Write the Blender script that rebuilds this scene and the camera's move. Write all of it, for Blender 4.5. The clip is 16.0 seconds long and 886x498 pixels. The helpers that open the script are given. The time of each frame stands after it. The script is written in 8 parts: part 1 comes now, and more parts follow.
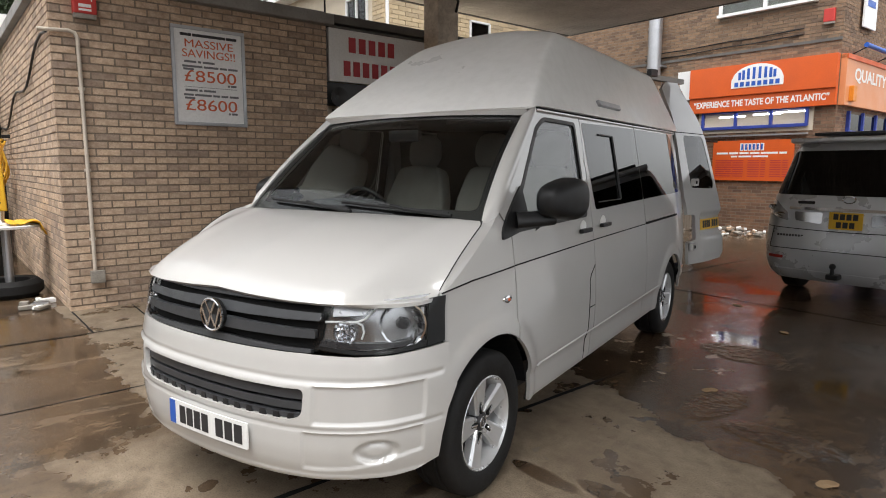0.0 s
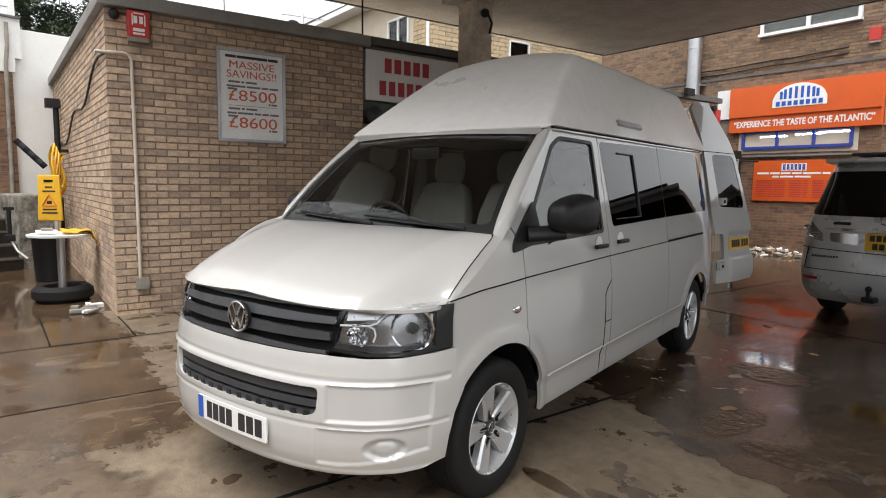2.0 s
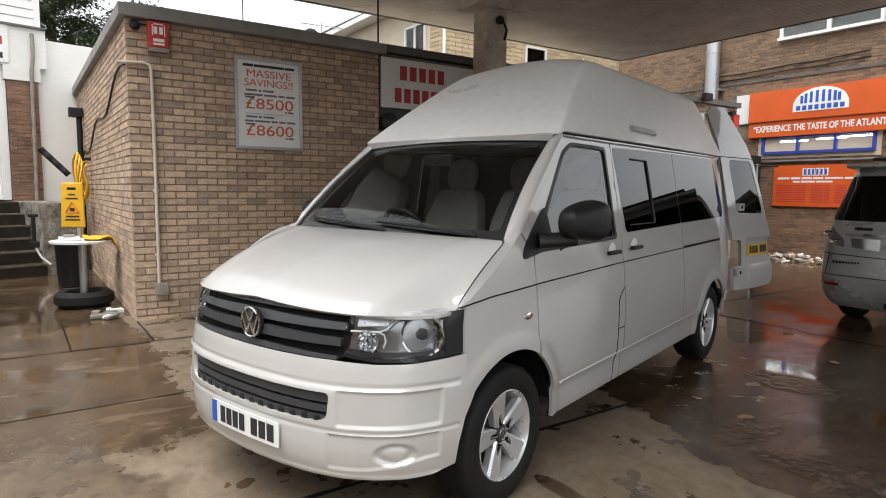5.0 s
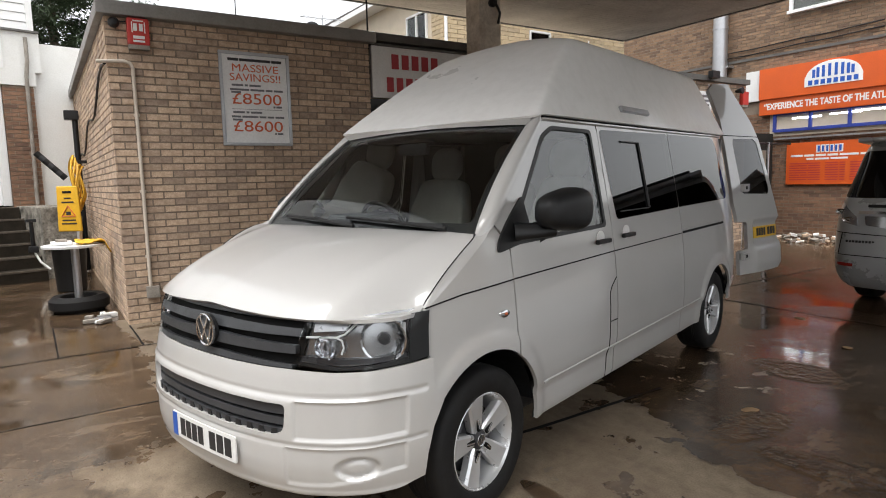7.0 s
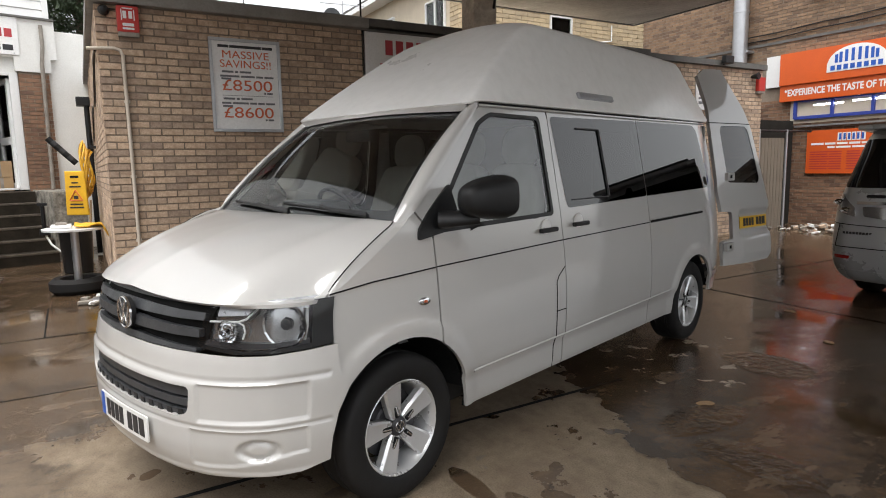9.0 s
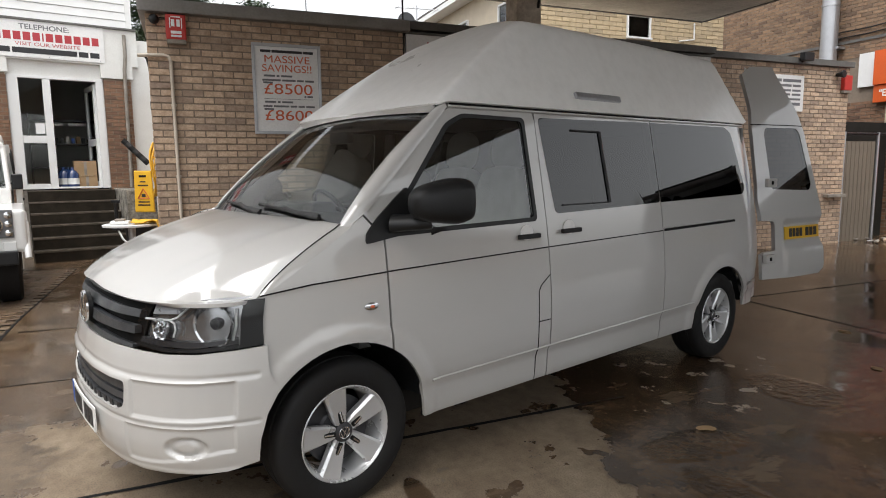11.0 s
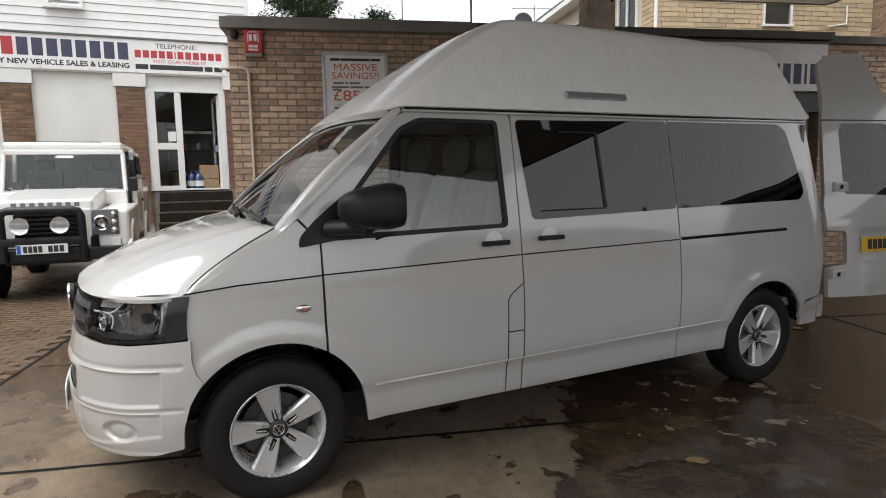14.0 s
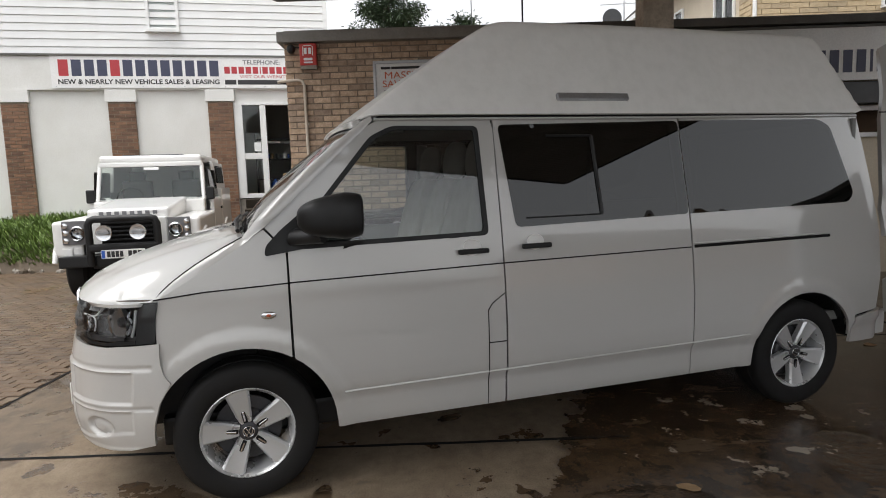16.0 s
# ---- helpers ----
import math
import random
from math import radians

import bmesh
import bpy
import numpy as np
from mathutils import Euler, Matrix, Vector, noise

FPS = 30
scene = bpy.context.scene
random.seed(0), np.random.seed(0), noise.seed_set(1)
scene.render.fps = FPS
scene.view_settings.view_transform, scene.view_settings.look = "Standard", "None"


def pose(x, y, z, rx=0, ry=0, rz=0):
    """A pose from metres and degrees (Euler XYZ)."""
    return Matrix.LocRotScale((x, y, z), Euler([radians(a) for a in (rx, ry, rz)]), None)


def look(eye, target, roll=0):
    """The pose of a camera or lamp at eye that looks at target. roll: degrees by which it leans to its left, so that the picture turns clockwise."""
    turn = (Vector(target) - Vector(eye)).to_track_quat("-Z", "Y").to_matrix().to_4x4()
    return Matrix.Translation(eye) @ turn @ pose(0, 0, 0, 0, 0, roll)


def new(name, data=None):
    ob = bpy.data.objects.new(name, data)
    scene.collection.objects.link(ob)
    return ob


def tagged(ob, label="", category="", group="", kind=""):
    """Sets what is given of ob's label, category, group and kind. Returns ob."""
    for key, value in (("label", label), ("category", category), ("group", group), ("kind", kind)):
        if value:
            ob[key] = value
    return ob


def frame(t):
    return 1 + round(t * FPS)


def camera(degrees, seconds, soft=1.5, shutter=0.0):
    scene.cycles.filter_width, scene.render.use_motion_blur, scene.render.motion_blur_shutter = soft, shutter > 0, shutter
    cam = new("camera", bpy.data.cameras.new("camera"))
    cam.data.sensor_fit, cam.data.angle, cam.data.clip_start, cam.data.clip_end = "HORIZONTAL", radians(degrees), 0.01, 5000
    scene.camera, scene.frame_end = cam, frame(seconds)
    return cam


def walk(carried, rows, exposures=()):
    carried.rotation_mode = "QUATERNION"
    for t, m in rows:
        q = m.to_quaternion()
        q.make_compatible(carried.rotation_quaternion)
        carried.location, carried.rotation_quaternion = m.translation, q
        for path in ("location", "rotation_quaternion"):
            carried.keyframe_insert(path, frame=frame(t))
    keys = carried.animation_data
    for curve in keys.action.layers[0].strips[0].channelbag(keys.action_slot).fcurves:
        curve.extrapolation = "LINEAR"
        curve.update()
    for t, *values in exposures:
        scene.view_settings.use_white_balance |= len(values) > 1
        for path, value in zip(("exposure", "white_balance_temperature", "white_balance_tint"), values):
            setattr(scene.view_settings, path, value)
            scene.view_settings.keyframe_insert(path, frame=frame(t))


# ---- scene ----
cam = camera(71.6, 16.0, 1.0)
PATH = [
    (0, (2.258, -2.426, 1.545), (1.172, -0.768, 1.278), 0.1),
    (0.5, (2.24, -2.446, 1.544), (1.17, -0.778, 1.274), 0.1),
    (1, (2.275, -2.455, 1.542), (1.204, -0.787, 1.283), -0.3),
    (1.5, (2.377, -2.453, 1.541), (1.258, -0.813, 1.294), 0.3),
    (2, (2.448, -2.48, 1.538), (1.253, -0.89, 1.325), 0.7),
    (2.5, (2.486, -2.507, 1.536), (1.249, -0.951, 1.32), 0.7),
    (3, (2.494, -2.504, 1.542), (1.25, -0.947, 1.369), 0.4),
    (3.5, (2.497, -2.483, 1.536), (1.25, -0.93, 1.359), 0.2),
    (4, (2.5, -2.472, 1.536), (1.256, -0.917, 1.351), 0.0),
    (4.5, (2.501, -2.472, 1.535), (1.252, -0.92, 1.354), -0.2),
    (4.7, (2.481, -2.476, 1.541), (1.244, -0.916, 1.348), 0.6),
    (6.8, (2.513, -2.22, 1.541), (1.21, -0.716, 1.339), -1.7),
    (7, (2.524, -2.178, 1.543), (1.247, -0.655, 1.318), -1.5),
    (7.5, (2.61, -2.112, 1.54), (1.278, -0.639, 1.304), -2.2),
    (8, (2.772, -2.042, 1.537), (1.38, -0.63, 1.269), -1.3),
    (8.5, (2.853, -1.956, 1.536), (1.496, -0.511, 1.267), -1.9),
    (8.7, (2.865, -1.91, 1.534), (1.524, -0.45, 1.266), -1.2),
    (10.8, (3.246, -1.406, 1.527), (1.734, -0.12, 1.285), -1.1),
    (11, (3.253, -1.342, 1.521), (1.72, -0.083, 1.27), -0.7),
    (11.5, (3.31, -1.185, 1.537), (1.73, 0.014, 1.276), -0.0),
    (12, (3.463, -1.075, 1.521), (1.797, 0.008, 1.289), -0.1),
    (12.5, (3.625, -0.958, 1.523), (1.917, 0.047, 1.254), 0.0),
    (13, (3.651, -0.817, 1.504), (1.941, 0.19, 1.259), 1.0),
    (13.5, (3.653, -0.671, 1.531), (1.929, 0.312, 1.286), 1.2),
    (14, (3.726, -0.544, 1.526), (1.953, 0.349, 1.285), -0.9),
    (14.5, (3.857, -0.388, 1.518), (2.021, 0.34, 1.203), -0.2),
    (15, (3.905, -0.232, 1.51), (2.063, 0.488, 1.214), -1.6),
    (15.5, (3.888, -0.077, 1.525), (2.015, 0.569, 1.252), -1.3),
    (16, (3.939, 0.08, 1.533), (2.041, 0.668, 1.31), -1.9),
]
walk(cam, [(t, look(eye, target, roll)) for t, eye, target, roll in PATH], [(0, 1.50), (8.5, 1.48), (11, 1.40), (13, 1.31), (16, 1.26)])

# ---- light ----
world = bpy.data.worlds.new("overcast_sky")
scene.world = world
world.use_nodes = True
wn = world.node_tree
wn.nodes.clear()
sky = wn.nodes.new("ShaderNodeTexSky")
sky.sky_type, sky.sun_disc = "NISHITA", False
sky.sun_elevation, sky.sun_rotation = radians(70), radians(156)
sky.air_density, sky.dust_density = 1.0, 3.0
grey = wn.nodes.new("ShaderNodeHueSaturation")
grey.inputs["Saturation"].default_value = 0.12
bg = wn.nodes.new("ShaderNodeBackground")
bg.inputs["Strength"].default_value = 0.12
wo = wn.nodes.new("ShaderNodeOutputWorld")
wn.links.new(sky.outputs[0], grey.inputs["Color"])
wn.links.new(grey.outputs[0], bg.inputs["Color"])
wn.links.new(bg.outputs[0], wo.inputs["Surface"])
sun = new("sun", bpy.data.lights.new("sun", "SUN"))
sun.data.energy, sun.data.angle, sun.data.color = 1.2, radians(60), (1.0, 0.985, 0.96)
sun.matrix_world = look((4, -9, 27), (0, 0, 0))

# ---- materials ----


def ramp(nt, fac, stops):
    r = nt.nodes.new("ShaderNodeValToRGB")
    el = r.color_ramp.elements
    while len(el) < len(stops):
        el.new(0.5)
    for e, (p, c) in zip(el, stops):
        e.position, e.color = p, (*c, 1)
    nt.links.new(fac, r.inputs[0])
    return r.outputs[0]


def noise_out(nt, scale, detail=4, rough=0.55, stretch=None):
    tc = nt.nodes.new("ShaderNodeTexCoord")
    n = nt.nodes.new("ShaderNodeTexNoise")
    n.inputs["Scale"].default_value, n.inputs["Detail"].default_value, n.inputs["Roughness"].default_value = scale, detail, rough
    src = tc.outputs["Object"]
    if stretch:
        mp = nt.nodes.new("ShaderNodeMapping")
        mp.inputs["Scale"].default_value = stretch
        nt.links.new(src, mp.inputs[0])
        src = mp.outputs[0]
    nt.links.new(src, n.inputs["Vector"])
    return n.outputs["Fac"]


def mixc(nt, fac, a, b, mode="MIX"):
    m = nt.nodes.new("ShaderNodeMix")
    m.data_type, m.blend_type = "RGBA", mode
    for sock, v in ((m.inputs[0], fac), (m.inputs[6], a), (m.inputs[7], b)):
        if isinstance(v, (int, float)):
            sock.default_value = v
        elif isinstance(v, tuple):
            sock.default_value = (*v, 1)
        else:
            nt.links.new(v, sock)
    return m.outputs[2]


def math_node(nt, op, a, b=0.0):
    m = nt.nodes.new("ShaderNodeMath")
    m.operation = op
    for sock, v in ((m.inputs[0], a), (m.inputs[1], b)):
        if isinstance(v, (int, float)):
            sock.default_value = v
        else:
            nt.links.new(v, sock)
    return m.outputs[0]


def material(name, base, rough=0.6, metal=0.0, dark=None, scale=6.0, amount=0.5, fine=80.0, bump=0.15, coat=0.0,
             stretch=None, per_piece=0.0, bump_scale=None, rough_var=0.1, dist=0.01):
    """Two scales of variation over a base colour, fine relief, and a shade of its own for each piece."""
    m = bpy.data.materials.new(name)
    m.use_nodes = True
    nt = m.node_tree
    p = nt.nodes["Principled BSDF"]
    dark = dark or tuple(c * 0.7 for c in base)
    big = noise_out(nt, scale, 5, 0.6, stretch)
    small = noise_out(nt, fine, 3, 0.6, stretch)
    c = mixc(nt, ramp(nt, big, [(0.35, (0, 0, 0)), (0.7, (amount,) * 3)]), base, dark)
    c = mixc(nt, ramp(nt, small, [(0.4, (0, 0, 0)), (0.75, (amount * 0.6,) * 3)]), c, tuple(x * 0.8 for x in dark))
    if per_piece:
        oi, gi = nt.nodes.new("ShaderNodeObjectInfo"), nt.nodes.new("ShaderNodeNewGeometry")
        r = math_node(nt, "FRACT", math_node(nt, "ADD", oi.outputs["Random"], gi.outputs["Random Per Island"]))
        v = ramp(nt, r, [(0.0, (1 - per_piece, 1 - per_piece, 1 - per_piece * 0.9)), (0.45, (1.0, 0.99, 0.97)),
                         (0.8, (1 + per_piece * 0.4, 1 + per_piece * 0.35, 1 + per_piece * 0.25)), (1.0, (1 - per_piece * 0.5,) * 3)])
        c = mixc(nt, 1.0, c, v, "MULTIPLY")
    nt.links.new(c, p.inputs["Base Color"])
    rr = ramp(nt, big, [(0.3, (max(rough - rough_var, 0.02),) * 3), (0.7, (min(rough + rough_var, 1),) * 3)])
    nt.links.new(rr, p.inputs["Roughness"])
    p.inputs["Metallic"].default_value = metal
    p.inputs["Coat Weight"].default_value = coat
    p.inputs["Coat Roughness"].default_value = 0.04
    p.inputs["Coat IOR"].default_value = 1.75
    if bump:
        b = nt.nodes.new("ShaderNodeBump")
        b.inputs["Strength"].default_value, b.inputs["Distance"].default_value = bump, dist
        nt.links.new(noise_out(nt, bump_scale or fine, 4, 0.6, stretch), b.inputs["Height"])
        nt.links.new(b.outputs[0], p.inputs["Normal"])
    return m


def glass(name, tint, ior=1.5):
    """A thin pane: clear tinted glass with the mirror of a real pane."""
    m = bpy.data.materials.new(name)
    m.use_nodes = True
    nt = m.node_tree
    nt.nodes.clear()
    out = nt.nodes.new("ShaderNodeOutputMaterial")
    mix, fr = nt.nodes.new("ShaderNodeMixShader"), nt.nodes.new("ShaderNodeFresnel")
    tr, gl = nt.nodes.new("ShaderNodeBsdfTransparent"), nt.nodes.new("ShaderNodeBsdfGlossy")
    fr.inputs["IOR"].default_value = ior
    tr.inputs["Color"].default_value = (*tint, 1)
    gl.inputs["Roughness"].default_value = 0.01
    nt.links.new(fr.outputs[0], mix.inputs[0])
    nt.links.new(tr.outputs[0], mix.inputs[1])
    nt.links.new(gl.outputs[0], mix.inputs[2])
    nt.links.new(mix.outputs[0], out.inputs["Surface"])
    return m


def glow(name, colour, strength):
    m = bpy.data.materials.new(name)
    m.use_nodes = True
    p = m.node_tree.nodes["Principled BSDF"]
    p.inputs["Base Color"].default_value = (*colour, 1)
    p.inputs["Emission Color"].default_value = (*colour, 1)
    p.inputs["Emission Strength"].default_value = strength
    return m


# van body white, toned down to paint in the shade on its sides
PAINT = material("shaded_white_paint", (0.495, 0.487, 0.47), 0.4, 0, (0.465, 0.457, 0.44), 2.0, 0.35, 300, 0.0, coat=0.9, rough_var=0.05)
OFFWHITE = material("white_vehicle_paint", (0.76, 0.76, 0.75), 0.35, 0, (0.70, 0.70, 0.68), 3.0, 0.4, 90, 0.0, coat=0.7, rough_var=0.05)
LAMPGREY = material("mid_grey_plastic", (0.15, 0.15, 0.155), 0.5, 0, None, 8, 0.4, 200, 0.05)
SMOKED = material("pale_lamp_cluster", (0.50, 0.50, 0.51), 0.12, 0.6, (0.20, 0.20, 0.21), 20, 0.6, 60, 0.1, coat=0.8)
# same white as the body, lightened to paint in light on the roof
GRP = material("lifted_white_moulding", (0.88, 0.87, 0.85), 0.34, 0, (0.79, 0.78, 0.745), 2.2, 0.4, 14, 0.0, coat=0.35, rough_var=0.08)
PAINT.node_tree.nodes["Principled BSDF"].inputs["Coat IOR"].default_value = 1.85
PAINT.node_tree.nodes["Principled BSDF"].inputs["Coat Roughness"].default_value = 0.05
BLACK = material("black_plastic", (0.012, 0.0125, 0.0135), 0.42, 0, (0.008, 0.008, 0.008), 8, 0.5, 400, 0.12)
BLACK.node_tree.nodes["Principled BSDF"].inputs["Specular IOR Level"].default_value = 0.35
GREYPL = material("dark_grey_plastic", (0.045, 0.048, 0.052), 0.42, 0, (0.03, 0.03, 0.033), 8, 0.5, 300, 0.08)
RUBBER = material("tyre_rubber", (0.010, 0.010, 0.011), 0.7, 0, (0.018, 0.017, 0.015), 12, 0.6, 150, 0.15)
RUBBER.node_tree.nodes["Principled BSDF"].inputs["Specular IOR Level"].default_value = 0.25
# near-black for joints, and for shade painted into gaps, recesses and arches
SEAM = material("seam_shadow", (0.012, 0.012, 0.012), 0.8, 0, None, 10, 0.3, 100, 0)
CHROME = material("chrome", (0.78, 0.79, 0.8), 0.1, 1.0, (0.6, 0.6, 0.62), 12, 0.3, 100, 0.0, rough_var=0.04)
ALLOY = material("silver_alloy", (0.62, 0.63, 0.64), 0.3, 0.5, (0.54, 0.54, 0.545), 6, 0.2, 160, 0.0, coat=0.3)
ALLOYD = material("dark_alloy", (0.06, 0.06, 0.065), 0.45, 0.5, None, 14, 0.4, 160, 0.05)
FABRIC = material("beige_seat_cloth", (0.33, 0.315, 0.285), 0.9, 0, (0.24, 0.225, 0.205), 10, 0.5, 220, 0.25)
DASH = material("dashboard_plastic", (0.04, 0.045, 0.047), 0.6, 0, None, 8, 0.4, 300, 0.1)
TRIM = material("grey_trim", (0.22, 0.22, 0.215), 0.8, 0, None, 8, 0.4, 200, 0.1)
CLEAR = glass("clear_glass", (0.88, 0.92, 0.90), 1.55)
SIDEGLASS = glass("side_glass", (0.80, 0.86, 0.85), 2.0)
TINT = glass("privacy_glass", (0.03, 0.032, 0.035), 1.7)
LENS = glass("lamp_lens", (0.92, 0.93, 0.94), 1.45)
YELLOWPL = material("yellow_plate", (0.75, 0.45, 0.03), 0.4, 0, None, 5, 0.3, 90, 0.02)
WHITEPL = material("white_plate", (0.78, 0.78, 0.76), 0.4, 0, None, 5, 0.3, 90, 0.02)
BLUE = material("blue_band", (0.02, 0.10, 0.45), 0.4, 0, None, 5, 0.3, 90, 0.02)
INK = material("black_ink", (0.025, 0.025, 0.027), 0.5, 0, None, 5, 0.3, 90, 0)
INKGREY = material("grey_ink", (0.16, 0.16, 0.17), 0.5, 0, None, 5, 0.3, 90, 0)
INKNAVY = material("navy_ink", (0.05, 0.055, 0.10), 0.5, 0, None, 5, 0.3, 90, 0)
INKRED = material("red_ink", (0.45, 0.04, 0.05), 0.5, 0, None, 5, 0.3, 90, 0)
INKORANGE = material("orange_ink", (0.62, 0.13, 0.05), 0.5, 0, None, 5, 0.3, 90, 0)
NOSING = material("worn_step_edge", (0.13, 0.105, 0.08), 0.9, 0, (0.05, 0.04, 0.03), 6, 0.8, 50, 0.4)
BRICK = material("buff_brick", (0.58, 0.445, 0.33), 0.9, 0, (0.36, 0.25, 0.175), 13, 0.85, 55, 0.8, per_piece=0.34, dist=0.006)
BRICKDK = material("brown_brick", (0.27, 0.175, 0.11), 0.9, 0, (0.16, 0.10, 0.065), 9, 0.7, 70, 0.5, per_piece=0.42, dist=0.006)
BRICKRED = material("red_brown_brick", (0.26, 0.145, 0.09), 0.9, 0, (0.12, 0.07, 0.045), 9, 0.7, 70, 0.5, per_piece=0.42, dist=0.006)
STONE = material("cream_split_stone", (0.55, 0.44, 0.29), 0.9, 0, (0.40, 0.31, 0.19), 6, 0.6, 50, 0.5, per_piece=0.22, dist=0.01)
MORTAR = material("mortar", (0.27, 0.215, 0.165), 0.95, 0, (0.17, 0.135, 0.105), 5, 0.7, 90, 0.5)
RENDER = material("white_render", (0.76, 0.76, 0.735), 0.85, 0, (0.60, 0.59, 0.55), 1.5, 0.4, 40, 0.2)
CREAM = material("cream_render", (0.62, 0.54, 0.42), 0.85, 0, (0.48, 0.42, 0.33), 1.5, 0.5, 40, 0.2)
UPVC = material("white_upvc", (0.78, 0.785, 0.78), 0.35, 0, (0.68, 0.68, 0.66), 3, 0.4, 60, 0.02)
SIGNWHITE = material("white_sign_board", (0.83, 0.83, 0.82), 0.4, 0, (0.66, 0.65, 0.64), 2, 0.5, 40, 0.02)
ORANGE = material("orange_sign_board", (0.66, 0.105, 0.014), 0.45, 0, (0.52, 0.085, 0.016), 2, 0.4, 40, 0.02)
PEACH = material("peach_sign_board", (0.66, 0.26, 0.11), 0.4, 0, (0.70, 0.28, 0.12), 2, 0.4, 40, 0.02)
REDBOX = material("red_plastic", (0.52, 0.035, 0.025), 0.45, 0, (0.4, 0.03, 0.03), 6, 0.4, 80, 0.03)
LEADGREY = material("grey_roof_edging", (0.30, 0.29, 0.275), 0.7, 0, (0.20, 0.19, 0.18), 4, 0.6, 40, 0.3)
COPING = material("grey_coping", (0.13, 0.125, 0.115), 0.7, 0, (0.08, 0.075, 0.07), 4, 0.6, 40, 0.3)
CANOPY = material("canopy_boards", (0.60, 0.55, 0.49), 0.7, 0, (0.40, 0.36, 0.32), 2, 0.7, 30, 0.15)
POSTPAINT = material("worn_post_paint", (0.70, 0.63, 0.53), 0.75, 0, (0.34, 0.28, 0.22), 4, 0.8, 30, 0.3)
STEEL = material("galvanised_steel", (0.50, 0.51, 0.53), 0.38, 0.8, (0.38, 0.38, 0.4), 5, 0.5, 60, 0.05)
PIPE = material("cream_conduit", (0.62, 0.55, 0.47), 0.55, 0, (0.45, 0.38, 0.3), 8, 0.5, 60, 0.1)
SLATE = material("roof_tiles", (0.10, 0.09, 0.085), 0.85, 0, None, 4, 0.6, 40, 0.4)
# near-black that carries the gloom of unlit floors and the gate passage
DARKIN = material("dark_interior", (0.025, 0.023, 0.02), 0.9, 0, None, 3, 0.5, 30, 0.1)
STEPS = material("dark_concrete_steps", (0.036, 0.029, 0.021), 0.9, 0, (0.012, 0.010, 0.008), 4, 0.7, 50, 0.4)
STAINED = material("flaking_stained_concrete", (0.36, 0.33, 0.28), 0.95, 0, (0.035, 0.03, 0.022), 4.5, 1.0, 28, 0.8, dist=0.03)
CONCRETE = material("old_concrete", (0.33, 0.30, 0.26), 0.9, 0, (0.15, 0.13, 0.11), 5, 0.8, 60, 0.4)
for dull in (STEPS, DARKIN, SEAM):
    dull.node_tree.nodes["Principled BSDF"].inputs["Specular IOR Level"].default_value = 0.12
YELLOW = material("yellow_plastic", (0.75, 0.42, 0.02), 0.5, 0, (0.55, 0.3, 0.02), 8, 0.4, 80, 0.05)
HOSE = material("yellow_hose", (0.72, 0.40, 0.03), 0.5, 0, (0.5, 0.26, 0.03), 12, 0.5, 80, 0.05)
SILVERP = material("silver_paint", (0.60, 0.62, 0.64), 0.30, 0.3, (0.50, 0.515, 0.53), 2, 0.3, 400, 0.0, coat=0.8)
LAMPRED = material("red_lens", (0.45, 0.02, 0.015), 0.2, 0, None, 12, 0.4, 120, 0.05, coat=0.6)
LEAF = material("conifer_leaf", (0.045, 0.075, 0.03), 0.7, 0, (0.02, 0.035, 0.016), 3, 0.7, 40, 0, per_piece=0.5)
GRASS = material("long_grass", (0.19, 0.29, 0.07), 0.6, 0, (0.10, 0.15, 0.035), 2, 0.7, 30, 0, per_piece=0.5)
BARK = material("bark", (0.10, 0.08, 0.06), 0.9, 0, None, 6, 0.6, 40, 0.5)
SOIL = material("soil", (0.10, 0.075, 0.05), 0.95, 0, (0.05, 0.04, 0.03), 5, 0.7, 50, 0.6)
BLOCK = material("wet_block_paving", (0.125, 0.080, 0.046), 0.42, 0, (0.07, 0.046, 0.028), 1.2, 0.7, 60, 0.3, per_piece=0.3, rough_var=0.25, dist=0.005)
GATEWOOD = material("weathered_gate_boards", (0.20, 0.165, 0.125), 0.9, 0, (0.11, 0.09, 0.07), 4, 0.7, 40, 0.4, stretch=(1, 1, 0.1))
CARD = material("cardboard", (0.36, 0.24, 0.13), 0.9, 0, None, 6, 0.4, 60, 0.1)
TUBE = glow("strip_light", (0.95, 0.98, 1.0), 6.0)


